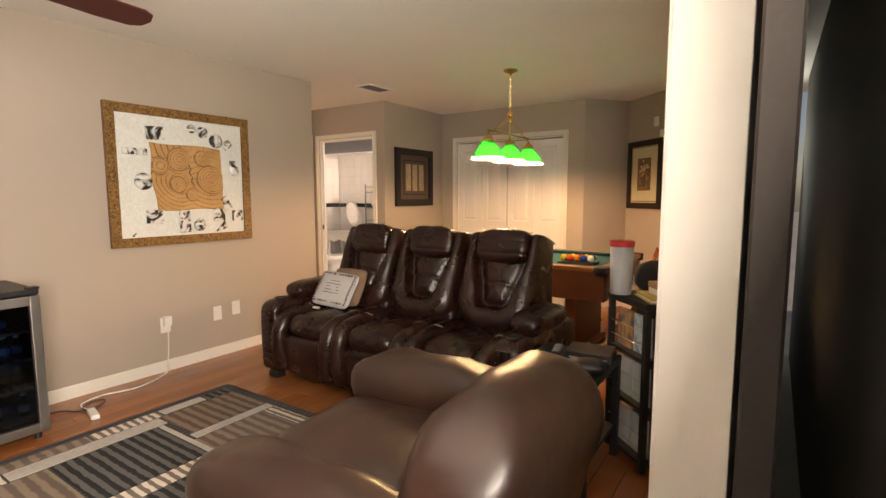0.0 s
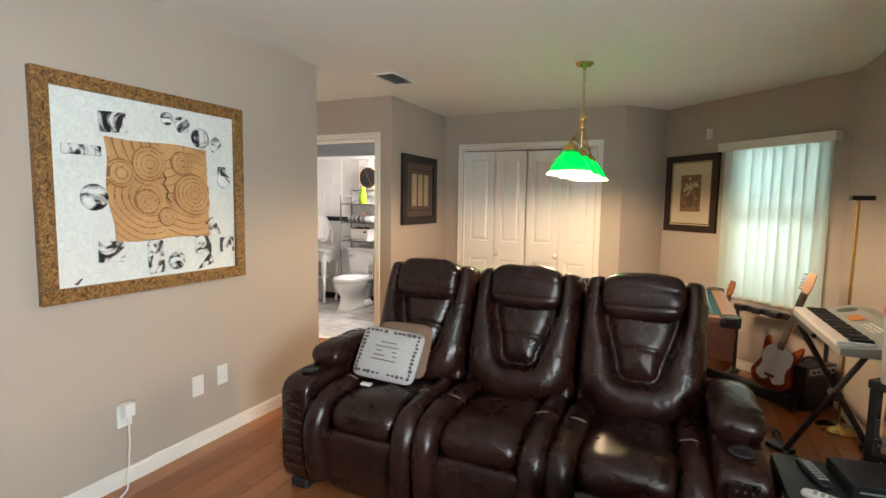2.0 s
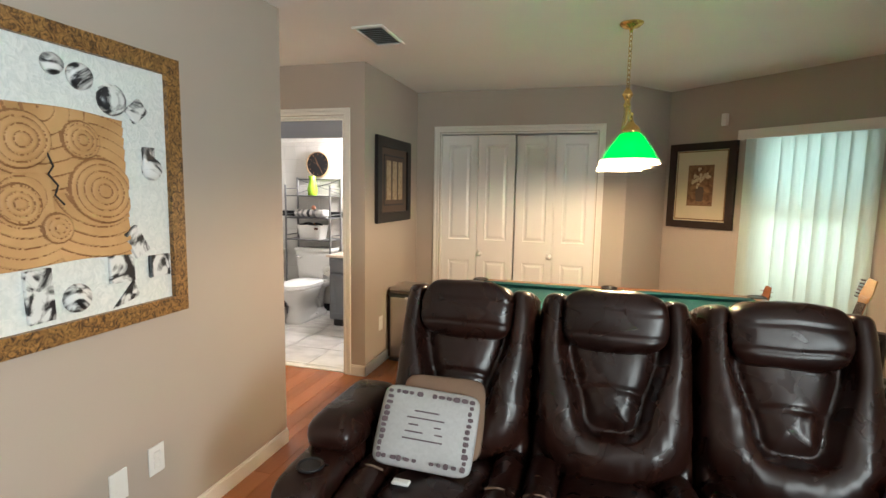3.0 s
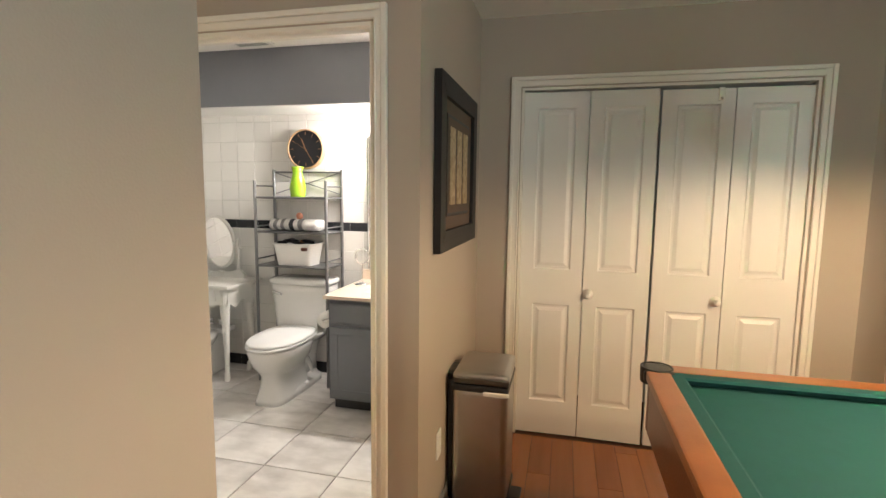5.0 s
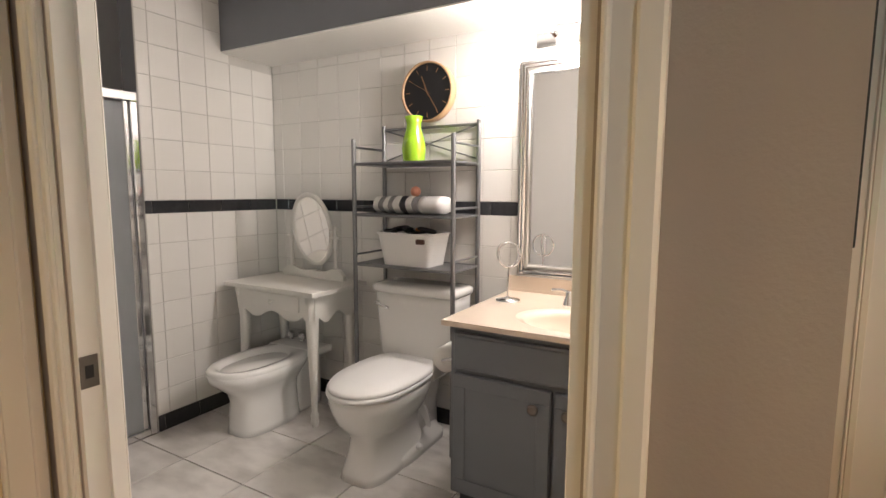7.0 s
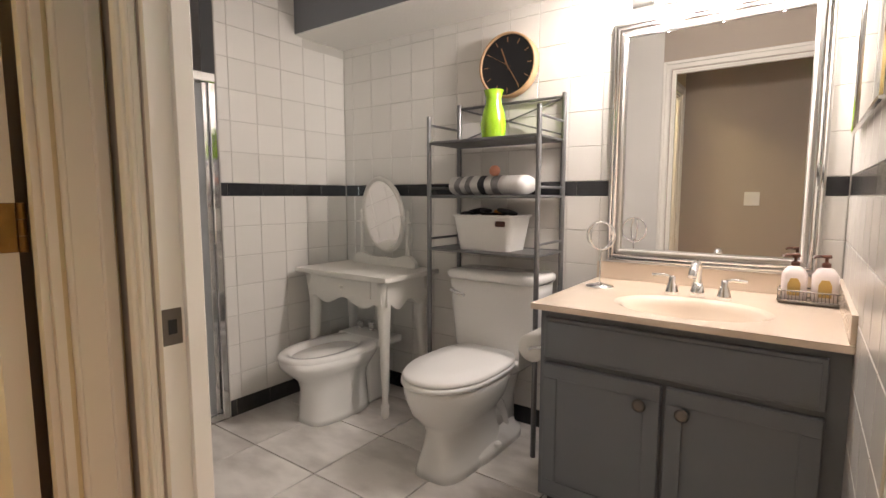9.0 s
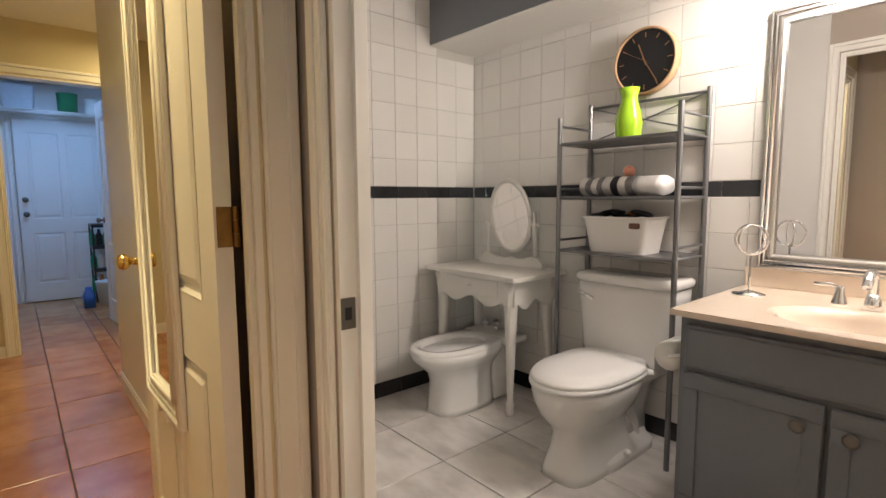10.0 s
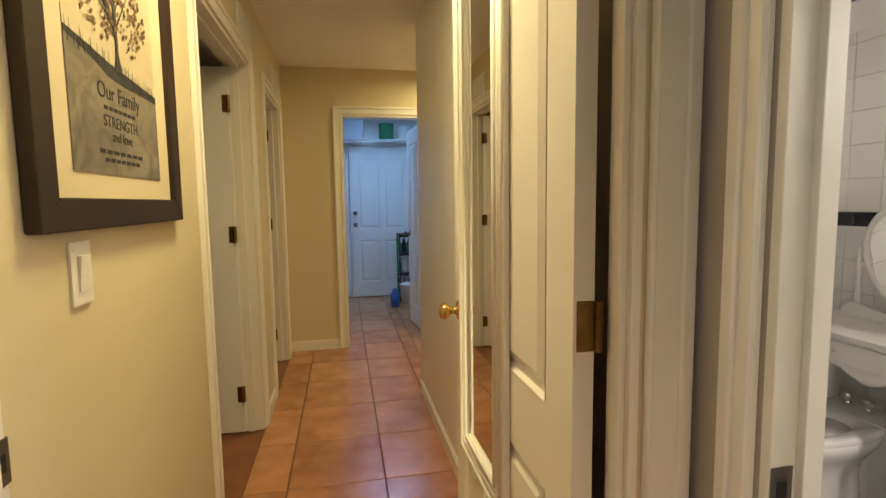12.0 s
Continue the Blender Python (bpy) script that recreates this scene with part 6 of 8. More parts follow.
# ---- bathroom ----
M.update({
    "tile_white": piece_surface("white_wall_tile", (0.69, 0.67, 0.63), (0.75, 0.73, 0.69), 0.22, (3, 3, 3), 0.35, 0.1, 0.05),
    "tile_black": piece_surface("black_border_tile", (0.008, 0.008, 0.010), (0.045, 0.046, 0.050), 0.22, (30, 30, 30), 0.6, 0.2, 0.4),
    "tile_marble": piece_surface("marbled_floor_tile", (0.54, 0.51, 0.48), (0.80, 0.77, 0.73), 0.20, (5, 9, 5), 0.85, 0.2, 0.05, (0.30, 0.62)),
    "tile_terra": piece_surface("terracotta_floor_tile", (0.34, 0.125, 0.038), (0.60, 0.29, 0.125), 0.26, (7, 7, 7), 0.75, 0.15, 0.25, (0.25, 0.75)),
    "grout_white": surface("pale_grout", (0.56, 0.54, 0.50), 0.9, bump=0.2),
    "grey_metal": surface("grey_metal_tube", (0.22, 0.22, 0.225), 0.4, 0.7, vary=0.1),
    "lime": surface("lime_ceramic", (0.33, 0.60, 0.02), 0.12, vary=0.08, coat=0.4),
    "cream_paint": surface("cream_furniture_paint", (0.72, 0.70, 0.65), 0.35, vary=0.05, scale=5),
    "towel": surface("white_terry", (0.74, 0.72, 0.69), 0.98, vary=0.08, scale=30, bump=0.8, bump_scale=350),
    "towel_grey": surface("grey_terry", (0.28, 0.27, 0.27), 0.98, vary=0.15, scale=30, bump=0.8, bump_scale=350),
    "towel_dark": surface("charcoal_terry", (0.05, 0.05, 0.06), 0.98, vary=0.15, scale=30, bump=0.8, bump_scale=350),
    "peach": surface("peach_sponge", (0.80, 0.36, 0.24), 0.9, bump=0.5, bump_scale=150),
    "clock_face": surface("black_clock_face", (0.012, 0.012, 0.014), 0.35), "light_wood": surface("light_wood_rim", (0.52, 0.33, 0.18), 0.5, vary=0.2, scale=12),
    "copper": surface("copper_hand", (0.62, 0.34, 0.18), 0.3, 0.9), "lotion": surface("lotion_plastic", (0.78, 0.70, 0.68), 0.3),
    "kraft_label": surface("tan_bottle_label", (0.55, 0.36, 0.10), 0.7), "pump_brown": surface("brown_pump", (0.10, 0.035, 0.02), 0.3),
    "frosted": translucent("obscure_shower_glass", (0.50, 0.52, 0.53), 0.55, 0.12),
    "pewter": surface("pewter_knob", (0.20, 0.18, 0.16), 0.4, 0.9),
    "green_can": surface("green_canister", (0.02, 0.24, 0.10), 0.4), "blue_plastic": surface("blue_plastic", (0.02, 0.12, 0.45), 0.3),
    "ink": surface("print_ink", (0.03, 0.028, 0.03), 0.8), "sepia": blotched("sepia_print", (0.42, 0.36, 0.24), (0.60, 0.53, 0.38), 6, 0.4, 0.5, 1),
    "meadow": blotched("meadow_print", (0.070, 0.062, 0.055), (0.30, 0.26, 0.20), 11, 0.30, 0.45, 2), "foliage_print": surface("foliage_print", (0.20, 0.115, 0.055), 0.7, vary=0.6, scale=40),
    "shade_glow": glow("lit_frosted_shade", (1.0, 0.95, 0.88), 7.0),
})


def loft(sections, n=28, egg=0.0):
    """Stacked rounded rings: (cx, cy, rx, ry, z, power); egg pulls the +y end squarer."""
    b = bmesh.new()
    rings = []
    for cx, cy, rx, ry, z, p in sections:
        ring = []
        for k in range(n):
            a = 2 * math.pi * k / n
            c, s = math.cos(a), math.sin(a)
            pw = p if s < 0 else p + egg
            ring.append(b.verts.new((cx + rx * math.copysign(abs(c) ** (2 / pw), c), cy + ry * math.copysign(abs(s) ** (2 / pw), s), z)))
        rings.append(ring)
    for a, c in zip(rings, rings[1:]):
        for k in range(n):
            b.faces.new((a[k], a[(k + 1) % n], c[(k + 1) % n], c[k]))
    b.faces.new(rings[0][::-1]), b.faces.new(rings[-1])
    return b


def toilet():
    t = thing("toilet", (-5.60, BY1 - 0.015, 0), 0, "white two-piece porcelain toilet with the lid closed", "toilet")
    part("pedestal", loft([(0, -0.43, 0.118, 0.262, 0.0, 4), (0, -0.43, 0.114, 0.255, 0.035, 3.6), (0, -0.435, 0.100, 0.225, 0.12, 3), (0, -0.435, 0.098, 0.220, 0.185, 2.7), (0, -0.445, 0.116, 0.240, 0.225, 2.4), (0, -0.455, 0.150, 0.270, 0.27, 2.3), (0, -0.462, 0.174, 0.288, 0.325, 2.2), (0, -0.465, 0.183, 0.296, 0.370, 2.2), (0, -0.465, 0.180, 0.292, 0.395, 2.2)], 36), "porcelain", t, "", True)
    part("foot", loft([(0, -0.29, 0.128, 0.215, 0.0, 6), (0, -0.29, 0.128, 0.215, 0.045, 6), (0, -0.29, 0.108, 0.20, 0.062, 5), (0, -0.28, 0.092, 0.19, 0.10, 4)], 32), "porcelain", t, "", True)
    part("rear_column", loft([(0, -0.25, 0.092, 0.185, 0.05, 4), (0, -0.25, 0.088, 0.180, 0.20, 4), (0, -0.23, 0.105, 0.185, 0.30, 4), (0, -0.20, 0.135, 0.175, 0.36, 4)], 32), "porcelain", t, "", True)
    for sx in (-1, 1):
        part("trapway", tube(smooth_path([(sx * 0.066, -0.46, 0.20), (sx * 0.072, -0.37, 0.235), (sx * 0.070, -0.28, 0.215), (sx * 0.066, -0.22, 0.14), (sx * 0.066, -0.20, 0.06)], 6), 0.034, 12), "porcelain", t, "", True)
    part("seat_shelf", loft([(0, -0.14, 0.15, 0.14, 0.34, 4), (0, -0.14, 0.19, 0.14, 0.385, 4), (0, -0.14, 0.19, 0.14, 0.40, 4)], 24), "porcelain", t, "", True)
    part("seat", loft([(0, -0.475, 0.186, 0.292, 0.396, 2.2), (0, -0.475, 0.190, 0.297, 0.404, 2.2), (0, -0.475, 0.188, 0.295, 0.416, 2.2)], 36, 0.8), "white", t, "white plastic seat", True)
    part("lid", loft([(0, -0.47, 0.186, 0.290, 0.418, 2.2), (0, -0.47, 0.190, 0.294, 0.426, 2.2), (0, -0.47, 0.180, 0.284, 0.440, 2.2), (0, -0.47, 0.10, 0.18, 0.447, 2.2)], 36, 0.8), "white", t, "white plastic lid", True)
    part("tank", loft([(0, -0.115, 0.205, 0.095, 0.40, 6), (0, -0.115, 0.215, 0.10, 0.43, 6), (0, -0.115, 0.238, 0.108, 0.70, 7), (0, -0.115, 0.240, 0.110, 0.755, 7)], 36), "porcelain", t, "", True)
    part("tank_lid", loft([(0, -0.118, 0.244, 0.116, 0.755, 7), (0, -0.118, 0.252, 0.122, 0.765, 7), (0, -0.118, 0.252, 0.122, 0.785, 7), (0, -0.118, 0.240, 0.112, 0.797, 6)], 36), "porcelain", t, "", True)
    lv = tube([(-0.20, -0.225, 0.70), (-0.20, -0.245, 0.70), (-0.165, -0.252, 0.692), (-0.12, -0.252, 0.682)], 0.009, 8)
    part("flush_lever", lv, "chrome", t, "chrome flush lever", True)
    for sx in (-1, 1):
        part("bolt_cap", moved(lathe([(0.016, 0.05), (0.016, 0.065), (0.008, 0.073)], 12), Matrix.Translation((sx * 0.135, -0.36, 0))), "white", t)


toilet()


def bidet():
    t = thing("bidet", (-6.42, 6.73, 0), 0, "white porcelain bidet standing under the dressing table", "bidet")
    part("pedestal", loft([(0, 0.01, 0.122, 0.205, 0.0, 3), (0, 0.01, 0.116, 0.198, 0.03, 3), (0, 0.01, 0.112, 0.190, 0.17, 2.8), (0, 0.005, 0.120, 0.205, 0.22, 2.6), (0, -0.005, 0.150, 0.250, 0.265, 2.4), (0, -0.01, 0.175, 0.285, 0.305, 2.3), (0, -0.01, 0.180, 0.295, 0.345, 2.3)], 32), "porcelain", t, "", True)
    n = 40
    b = bmesh.new()
    rings = []
    for rx, ry, z, cy in ((0.180, 0.295, 0.345, -0.01), (0.180, 0.295, 0.362, -0.01), (0.165, 0.28, 0.370, -0.01), (0.125, 0.215, 0.366, -0.04), (0.112, 0.20, 0.345, -0.04), (0.085, 0.16, 0.26, -0.03), (0.03, 0.06, 0.235, -0.02)):
        rings.append([b.verts.new((rx * math.copysign(abs(math.cos(2 * math.pi * k / n)) ** 0.87, math.cos(2 * math.pi * k / n)), cy + ry * math.copysign(abs(math.sin(2 * math.pi * k / n)) ** 0.87, math.sin(2 * math.pi * k / n)), z)) for k in range(n)])
    for a, c in zip(rings, rings[1:]):
        for k in range(n):
            b.faces.new((a[k], a[(k + 1) % n], c[(k + 1) % n], c[k]))
    b.faces.new(rings[-1])
    part("basin", b, "porcelain", t, "", True)
    part("deck", box(-0.175, 0.175, 0.20, 0.37, 0.33, 0.372, 0.015, 2), "porcelain", t, "", True)
    part("deck_support", box(-0.09, 0.09, 0.18, 0.36, 0.0, 0.34, 0.02, 2), "porcelain", t, "", True)
    for x in (-0.09, 0.0, 0.09):
        part("tap", moved(lathe([(0.020, 0), (0.014, 0.012), (0.012, 0.03), (0.022, 0.04), (0.020, 0.055), (0.006, 0.06)], 14), Matrix.Translation((x, 0.30, 0.373))), "chrome", t, "chrome tap", True)


bidet()


def dressing_table():
    d = thing("dressing_table", (-6.37, 6.74, 0), 0, "cream painted dressing table with cabriole legs and an oval mirror", "table")
    o = [(-0.345, -0.008), (-0.20, 0.0), (0.19, 0.0), (0.335, -0.008), (0.345, 0.02), (0.340, 0.42), (-0.350, 0.42), (-0.355, 0.02)]
    part("tabletop", prism(o, 0.024, "z", 0.734, 0.005), "cream_paint", d)
    def apron(x0, x1, n=24):
        top = [(x1, 0.734), (x0, 0.734)]
        bot = [(x0 + (x1 - x0) * k / n, 0.60 + 0.022 * math.cos(4 * math.pi * k / n) - 0.02 * (abs(2 * k / n - 1) > 0.86)) for k in range(n + 1)]
        return bot + top
    part("front_apron", prism(apron(-0.275, 0.265), 0.018, "y", 0.035), "cream_paint", d)
    part("side_apron", prism([(y + 0.05, z) for y, z in apron(0.0, 0.34)], 0.018, "x", 0.278), "cream_paint", d)
    part("side_apron", prism([(y + 0.05, z) for y, z in apron(0.0, 0.34)], 0.018, "x", -0.306), "cream_paint", d)
    part("back_apron", box(-0.29, 0.278, 0.385, 0.40, 0.60, 0.734), "cream_paint", d)
    dr = part("drawer", box(-0.20, 0.20, 0.027, 0.0345, 0.635, 0.720, 0.004, 2), "cream_paint", d)
    part("drawer_knob", moved(lathe([(0.006, 0), (0.006, 0.010), (0.013, 0.016), (0.010, 0.024), (0.002, 0.026)], 14), Matrix.Translation((0, 0.027, 0.678)) @ Matrix.Rotation(radians(90), 4, "X")), "cream_paint", dr)
    for x, y, sx, sy in ((-0.285, 0.062, -1, -1), (0.262, 0.062, 1, -1), (-0.285, 0.37, -1, 1), (0.272, 0.37, 1, 1)):
        prof = [(0.033, 0.72), (0.033, 0.62), (0.031, 0.55), (0.025, 0.42), (0.020, 0.28), (0.015, 0.14), (0.014, 0.085), (0.021, 0.065), (0.017, 0.048), (0.021, 0.028), (0.015, 0.0)]
        b = bmesh.new()
        rings = []
        for r, z in prof:
            bow = 0.010 * math.sin((z - 0.1) / 0.62 * 2 * math.pi) - 0.018 * (1 - z / 0.72)
            rings.append([b.verts.new((x + sx * bow + r * math.copysign(abs(math.cos(a)) ** 0.7, math.cos(a)), y + sy * bow + r * math.copysign(abs(math.sin(a)) ** 0.7, math.sin(a)), z)) for a in [2 * math.pi * k / 12 for k in range(12)]])
        for a, c in zip(rings, rings[1:]):
            for k in range(12):
                b.faces.new((a[k], a[(k + 1) % 12], c[(k + 1) % 12], c[k]))
        b.faces.new(rings[0]), b.faces.new(rings[-1])
        part("cabriole_leg", b, "cream_paint", d, "", True)
    # oval mirror stand on the top
    yb = 0.335
    crest = [(-0.24, 0.758), (0.24, 0.758), (0.24, 0.785), (0.205, 0.82), (0.16, 0.825), (0.10, 0.805), (0.05, 0.80), (0, 0.81), (-0.05, 0.80), (-0.10, 0.805), (-0.16, 0.825), (-0.205, 0.82), (-0.24, 0.785)]
    part("mirror_base", prism(crest, 0.028, "y", yb, 0.003), "cream_paint", d)
    for x in (-0.175, 0.175):
        part("mirror_post", moved(lathe([(0.014, 0.80), (0.012, 0.86), (0.010, 0.93), (0.013, 0.98), (0.013, 1.02), (0.007, 1.035), (0.012, 1.055), (0.004, 1.075)], 12), Matrix.Translation((x, yb + 0.014, 0))), "cream_paint", d, "", True)
        part("pivot_knob", rod((x - 0.03, yb + 0.014, 1.0), (x + 0.03, yb + 0.014, 1.0), 0.009, 10), "cream_paint", d)
    rx, rz, tilt = 0.145, 0.205, Matrix.Translation((0, yb + 0.012, 1.045)) @ Matrix.Rotation(radians(8), 4, "X")
    ring = [Vector((rx * math.cos(a), 0, rz * math.sin(a))) for a in [2 * math.pi * k / 40 for k in range(41)]]
    part("oval_frame", moved(tube(ring, 0.014, 8), tilt), "cream_paint", d, "", True)
    part("oval_glass", moved(prism([((rx - 0.004) * math.cos(2 * math.pi * k / 40), (rz - 0.004) * math.sin(2 * math.pi * k / 40)) for k in range(40)], 0.006, "y", -0.004), tilt), "mirror", d, "oval mirror glass")


dressing_table()


def etagere():
    e = thing("etagere", (0, 0, 0), 0, "grey metal over-toilet shelf rack with three shelves", "shelf")
    x0, x1, y0, y1 = -5.915, -5.34, 6.925, 7.185
    for x in (x0, x1):
        for y, top in ((y0, 1.53), (y1, 1.62)):
            part("post", rod((x, y, 0), (x, y, top), 0.0115, 10), "grey_metal", e)
        for z in (1.49, 1.405, 1.19, 1.15, 0.945, 0.895):
            part("side_rail", rod((x, y0, z), (x, y1, z), 0.006, 8), "grey_metal", e)
    for z in (1.405, 1.15, 0.895):
        part("shelf", box(x0 + 0.004, x1 - 0.004, y0 + 0.004, y1 - 0.004, z - 0.004, z + 0.004, 0.001, 1), "grey_metal", e)
        for y in (y0, y1):
            part("shelf_rail", rod((x0, y, z), (x1, y, z), 0.008, 8), "grey_metal", e)
    part("back_rail", rod((x0, y1, 1.60), (x1, y1, 1.60), 0.007, 8), "grey_metal", e)
    part("cross_brace", rod((x0, y1, 1.43), (x1, y1, 1.60), 0.004, 6), "grey_metal", e)
    part("cross_brace", rod((x0, y1, 1.60), (x1, y1, 1.43), 0.004, 6), "grey_metal", e)
    part("cross_brace", rod((x0, y1, 0.45), (x1, y1, 0.45), 0.005, 6), "grey_metal", e)


etagere()
tagged(part("vase", moved(lathe([(0.050, 0), (0.054, 0.01), (0.060, 0.07), (0.052, 0.12), (0.038, 0.165), (0.036, 0.19), (0.046, 0.225), (0.043, 0.225), (0.032, 0.19), (0.030, 0.16)], 32), Matrix.Translation((-5.62, 7.03, 1.4095))), "lime", None, "", True), "lime green ceramic vase on the metal shelf", "vase")
tw = thing("rolled_towel", (-5.635, 7.045, 1.1545), 0, "rolled striped towel on the metal shelf", "towel")
def towel_seg(u0, u1, r, m, sd):
    b = bmesh.new()
    n, k2 = 20, 4
    rings = [[b.verts.new((u0 + (u1 - u0) * j / k2, (0.075 + r) * math.cos(a), 0.048 + (0.042 + r) * math.sin(a) * (1 + 0.12 * math.cos(3 * a)))) for a in [2 * math.pi * i / n for i in range(n)]] for j in range(k2 + 1)]
    for a, c in zip(rings, rings[1:]):
        for i in range(n):
            b.faces.new((a[i], a[(i + 1) % n], c[(i + 1) % n], c[i]))
    b.faces.new(rings[0]), b.faces.new(rings[-1])
    part("towel_band", wobble(b, 0.004, 0.05, 3), m, tw, "", True)
for u0, u1, m in ((-0.195, -0.165, "towel"), (-0.165, -0.135, "towel_grey"), (-0.135, -0.105, "towel"), (-0.105, -0.075, "towel_grey"), (-0.075, -0.035, "towel"), (-0.035, 0.0, "towel_dark"), (0.0, 0.035, "towel"), (0.035, 0.075, "towel_grey"), (0.075, 0.195, "towel")):
    towel_seg(u0, u1, 0.0, m, u0)
tagged(part("bath_sponge", moved(lathe([(0.026 * math.sin(math.pi * j / 10) + 1e-4, -0.026 * math.cos(math.pi * j / 10)) for j in range(11)], 16), Matrix.Translation((-5.61, 7.03, 1.269))), "peach", None, "", True), "round peach bath sponge on the towel", "sponge")
bk = thing("storage_basket", (-5.635, 7.05, 0.8995), 0, "white plastic basket holding hair tools", "basket")
bb = loft([(0, 0, 0.135, 0.085, 0.0, 9), (0, 0, 0.160, 0.105, 0.155, 9), (0, 0, 0.168, 0.113, 0.158, 9), (0, 0, 0.168, 0.113, 0.166, 9), (0, 0, 0.155, 0.100, 0.166, 9), (0, 0, 0.130, 0.080, 0.01, 9)], 36)
part("bin", bb, "plastic_white", bk)
part("handle_hole", moved(box(-0.025, 0.025, -0.1095, -0.105, 0.115, 0.14, 0.004, 1), Matrix.Translation((0.105, 0, 0))), "pump_brown", bk, "brown handle slot")
rr = random.Random(12)
for k in range(7):
    x = -0.12 + 0.038 * k
    tagged(part("hair_tool", moved(pillow(rr.uniform(0.06, 0.13), rr.uniform(0.025, 0.04), rr.uniform(0.02, 0.035), 4, 2.4, 14, 8), pose(-5.635 + x, 7.05 + rr.uniform(-0.05, 0.04), 0.8995 + 0.165 + rr.uniform(0, 0.022), 0, rr.uniform(-14, 14), rr.uniform(-40, 40))), "black" if k != 5 else "label_orange", None, "", True), "black hair tool heaped in the white basket", "hair tool", "hair tools in the basket")

# wall clock
ck = thing("wall_clock", (-5.622, BY1 - 0.013, 1.775), 0, "round black wall clock with a light wood rim", "clock")
RX = Matrix.Rotation(radians(90), 4, "X")
part("rim", moved(lathe([(0.150, 0.0), (0.152, 0.03), (0.150, 0.048), (0.142, 0.050), (0.140, 0.040)], 48, False), RX), "light_wood", ck, "light wood rim", True)
part("dial", moved(lathe([(0.1405, 0.0), (0.1405, 0.036)], 48), RX), "clock_face", ck, "black dial")
for k in range(12):
    a = radians(30 * k)
    part("hour_mark", moved(box(-0.002, 0.002, -0.0375, -0.0362, 0.105, 0.128), Matrix.Rotation(-a, 4, "Y")), "copper", ck)
for ang, ln, w_ in ((-22, 0.085, 0.006), (148, 0.115, 0.004), (-60, 0.10, 0.0015)):
    part("hand", moved(box(-w_ / 2, w_ / 2, -0.0405, -0.039, -0.02, ln), Matrix.Rotation(radians(ang), 4, "Y")), "copper", ck, "copper hand")


def vanity():
    v = thing("vanity_cabinet", (0, 0, 0), 0, "grey painted vanity cabinet with two panel doors", "cabinet")
    x0, x1, yf, yb = -5.145, BX1 - 0.004, 6.56, BY1 - 0.014
    for nm, bx in (("side_panel", (x0, x0 + 0.018, yf, yb, 0.09, 0.7695)), ("side_panel", (x1 - 0.018, x1, yf, yb, 0.09, 0.7695)), ("bottom_panel", (x0 + 0.018, x1 - 0.018, yf + 0.020, yb, 0.09, 0.108)), ("face_frame", (x0 + 0.018, x1 - 0.018, yf, yf + 0.020, 0.09, 0.7695))):
        part(nm, box(*bx), "cabinet", v)
    part("toe_kick", box(x0 + 0.005, x1 - 0.005, yf + 0.07, yb, 0, 0.09), "black", v)
    def front(name, a, c, z0, z1, framed=True):
        b = box(a, c, yf - 0.018, yf - 0.0005, z0, z1, 0.003, 1)
        o = part(name, b, "cabinet", v)
        if not framed:
            part("field", box(a + 0.012, c - 0.012, yf - 0.023, yf - 0.0175, z0 + 0.012, z1 - 0.012, 0.004, 2), "cabinet", o)
            return o
        fr = box(a + 0.002, c - 0.002, yf - 0.024, yf - 0.0175, z0 + 0.002, z0 + 0.05, 0.002, 1)
        box(a + 0.002, c - 0.002, yf - 0.024, yf - 0.0175, z1 - 0.05, z1 - 0.002, 0.002, 1, fr), box(a + 0.002, a + 0.05, yf - 0.0238, yf - 0.0175, z0 + 0.05, z1 - 0.05, 0.002, 1, fr), box(c - 0.05, c - 0.002, yf - 0.0238, yf - 0.0175, z0 + 0.05, z1 - 0.05, 0.002, 1, fr)
        part("panel_frame", fr, "cabinet", o)
        return o
    front("drawer_front", -5.125, -4.352, 0.602, 0.742, False)
    da, db = front("door", -5.125, -4.744, 0.115, 0.583), front("door", -4.732, -4.352, 0.115, 0.583)
    for o, x in ((da, -4.800), (db, -4.680)):
        part("knob", moved(lathe([(0.010, 0), (0.008, 0.012), (0.019, 0.018), (0.020, 0.024), (0.012, 0.029), (0.008, 0.027)], 20), Matrix.Translation((x, yf - 0.024, 0.517)) @ RX), "pewter", o, "pewter knob", True)
    # worktop with an oval basin
    c = thing("vanity_counter", (0, 0, 0), 0, "beige cultured marble vanity top with an oval basin", "counter")
    cx, cy, rx, ry, zt = -4.715, 6.755, 0.212, 0.158, 0.79
    X0, X1, Y0, Y1 = -5.165, BX1 - 0.002, 6.515, BY1 - 0.012
    n = 64
    b = bmesh.new()
    def rect(a):
        c_, s_ = math.cos(a), math.sin(a)
        t = min(((X1 - cx) if c_ > 0 else (X0 - cx)) / c_ if abs(c_) > 1e-6 else 1e9, ((Y1 - cy) if s_ > 0 else (Y0 - cy)) / s_ if abs(s_) > 1e-6 else 1e9)
        return cx + c_ * t, cy + s_ * t
    angs = sorted([2 * math.pi * k / n for k in range(n)] + [math.atan2(y - cy, x - cx) % (2 * math.pi) for x in (X0, X1) for y in (Y0, Y1)])
    loops = [[b.verts.new((*rect(a), zt - 0.020)) for a in angs], [b.verts.new((*rect(a), zt)) for a in angs]]
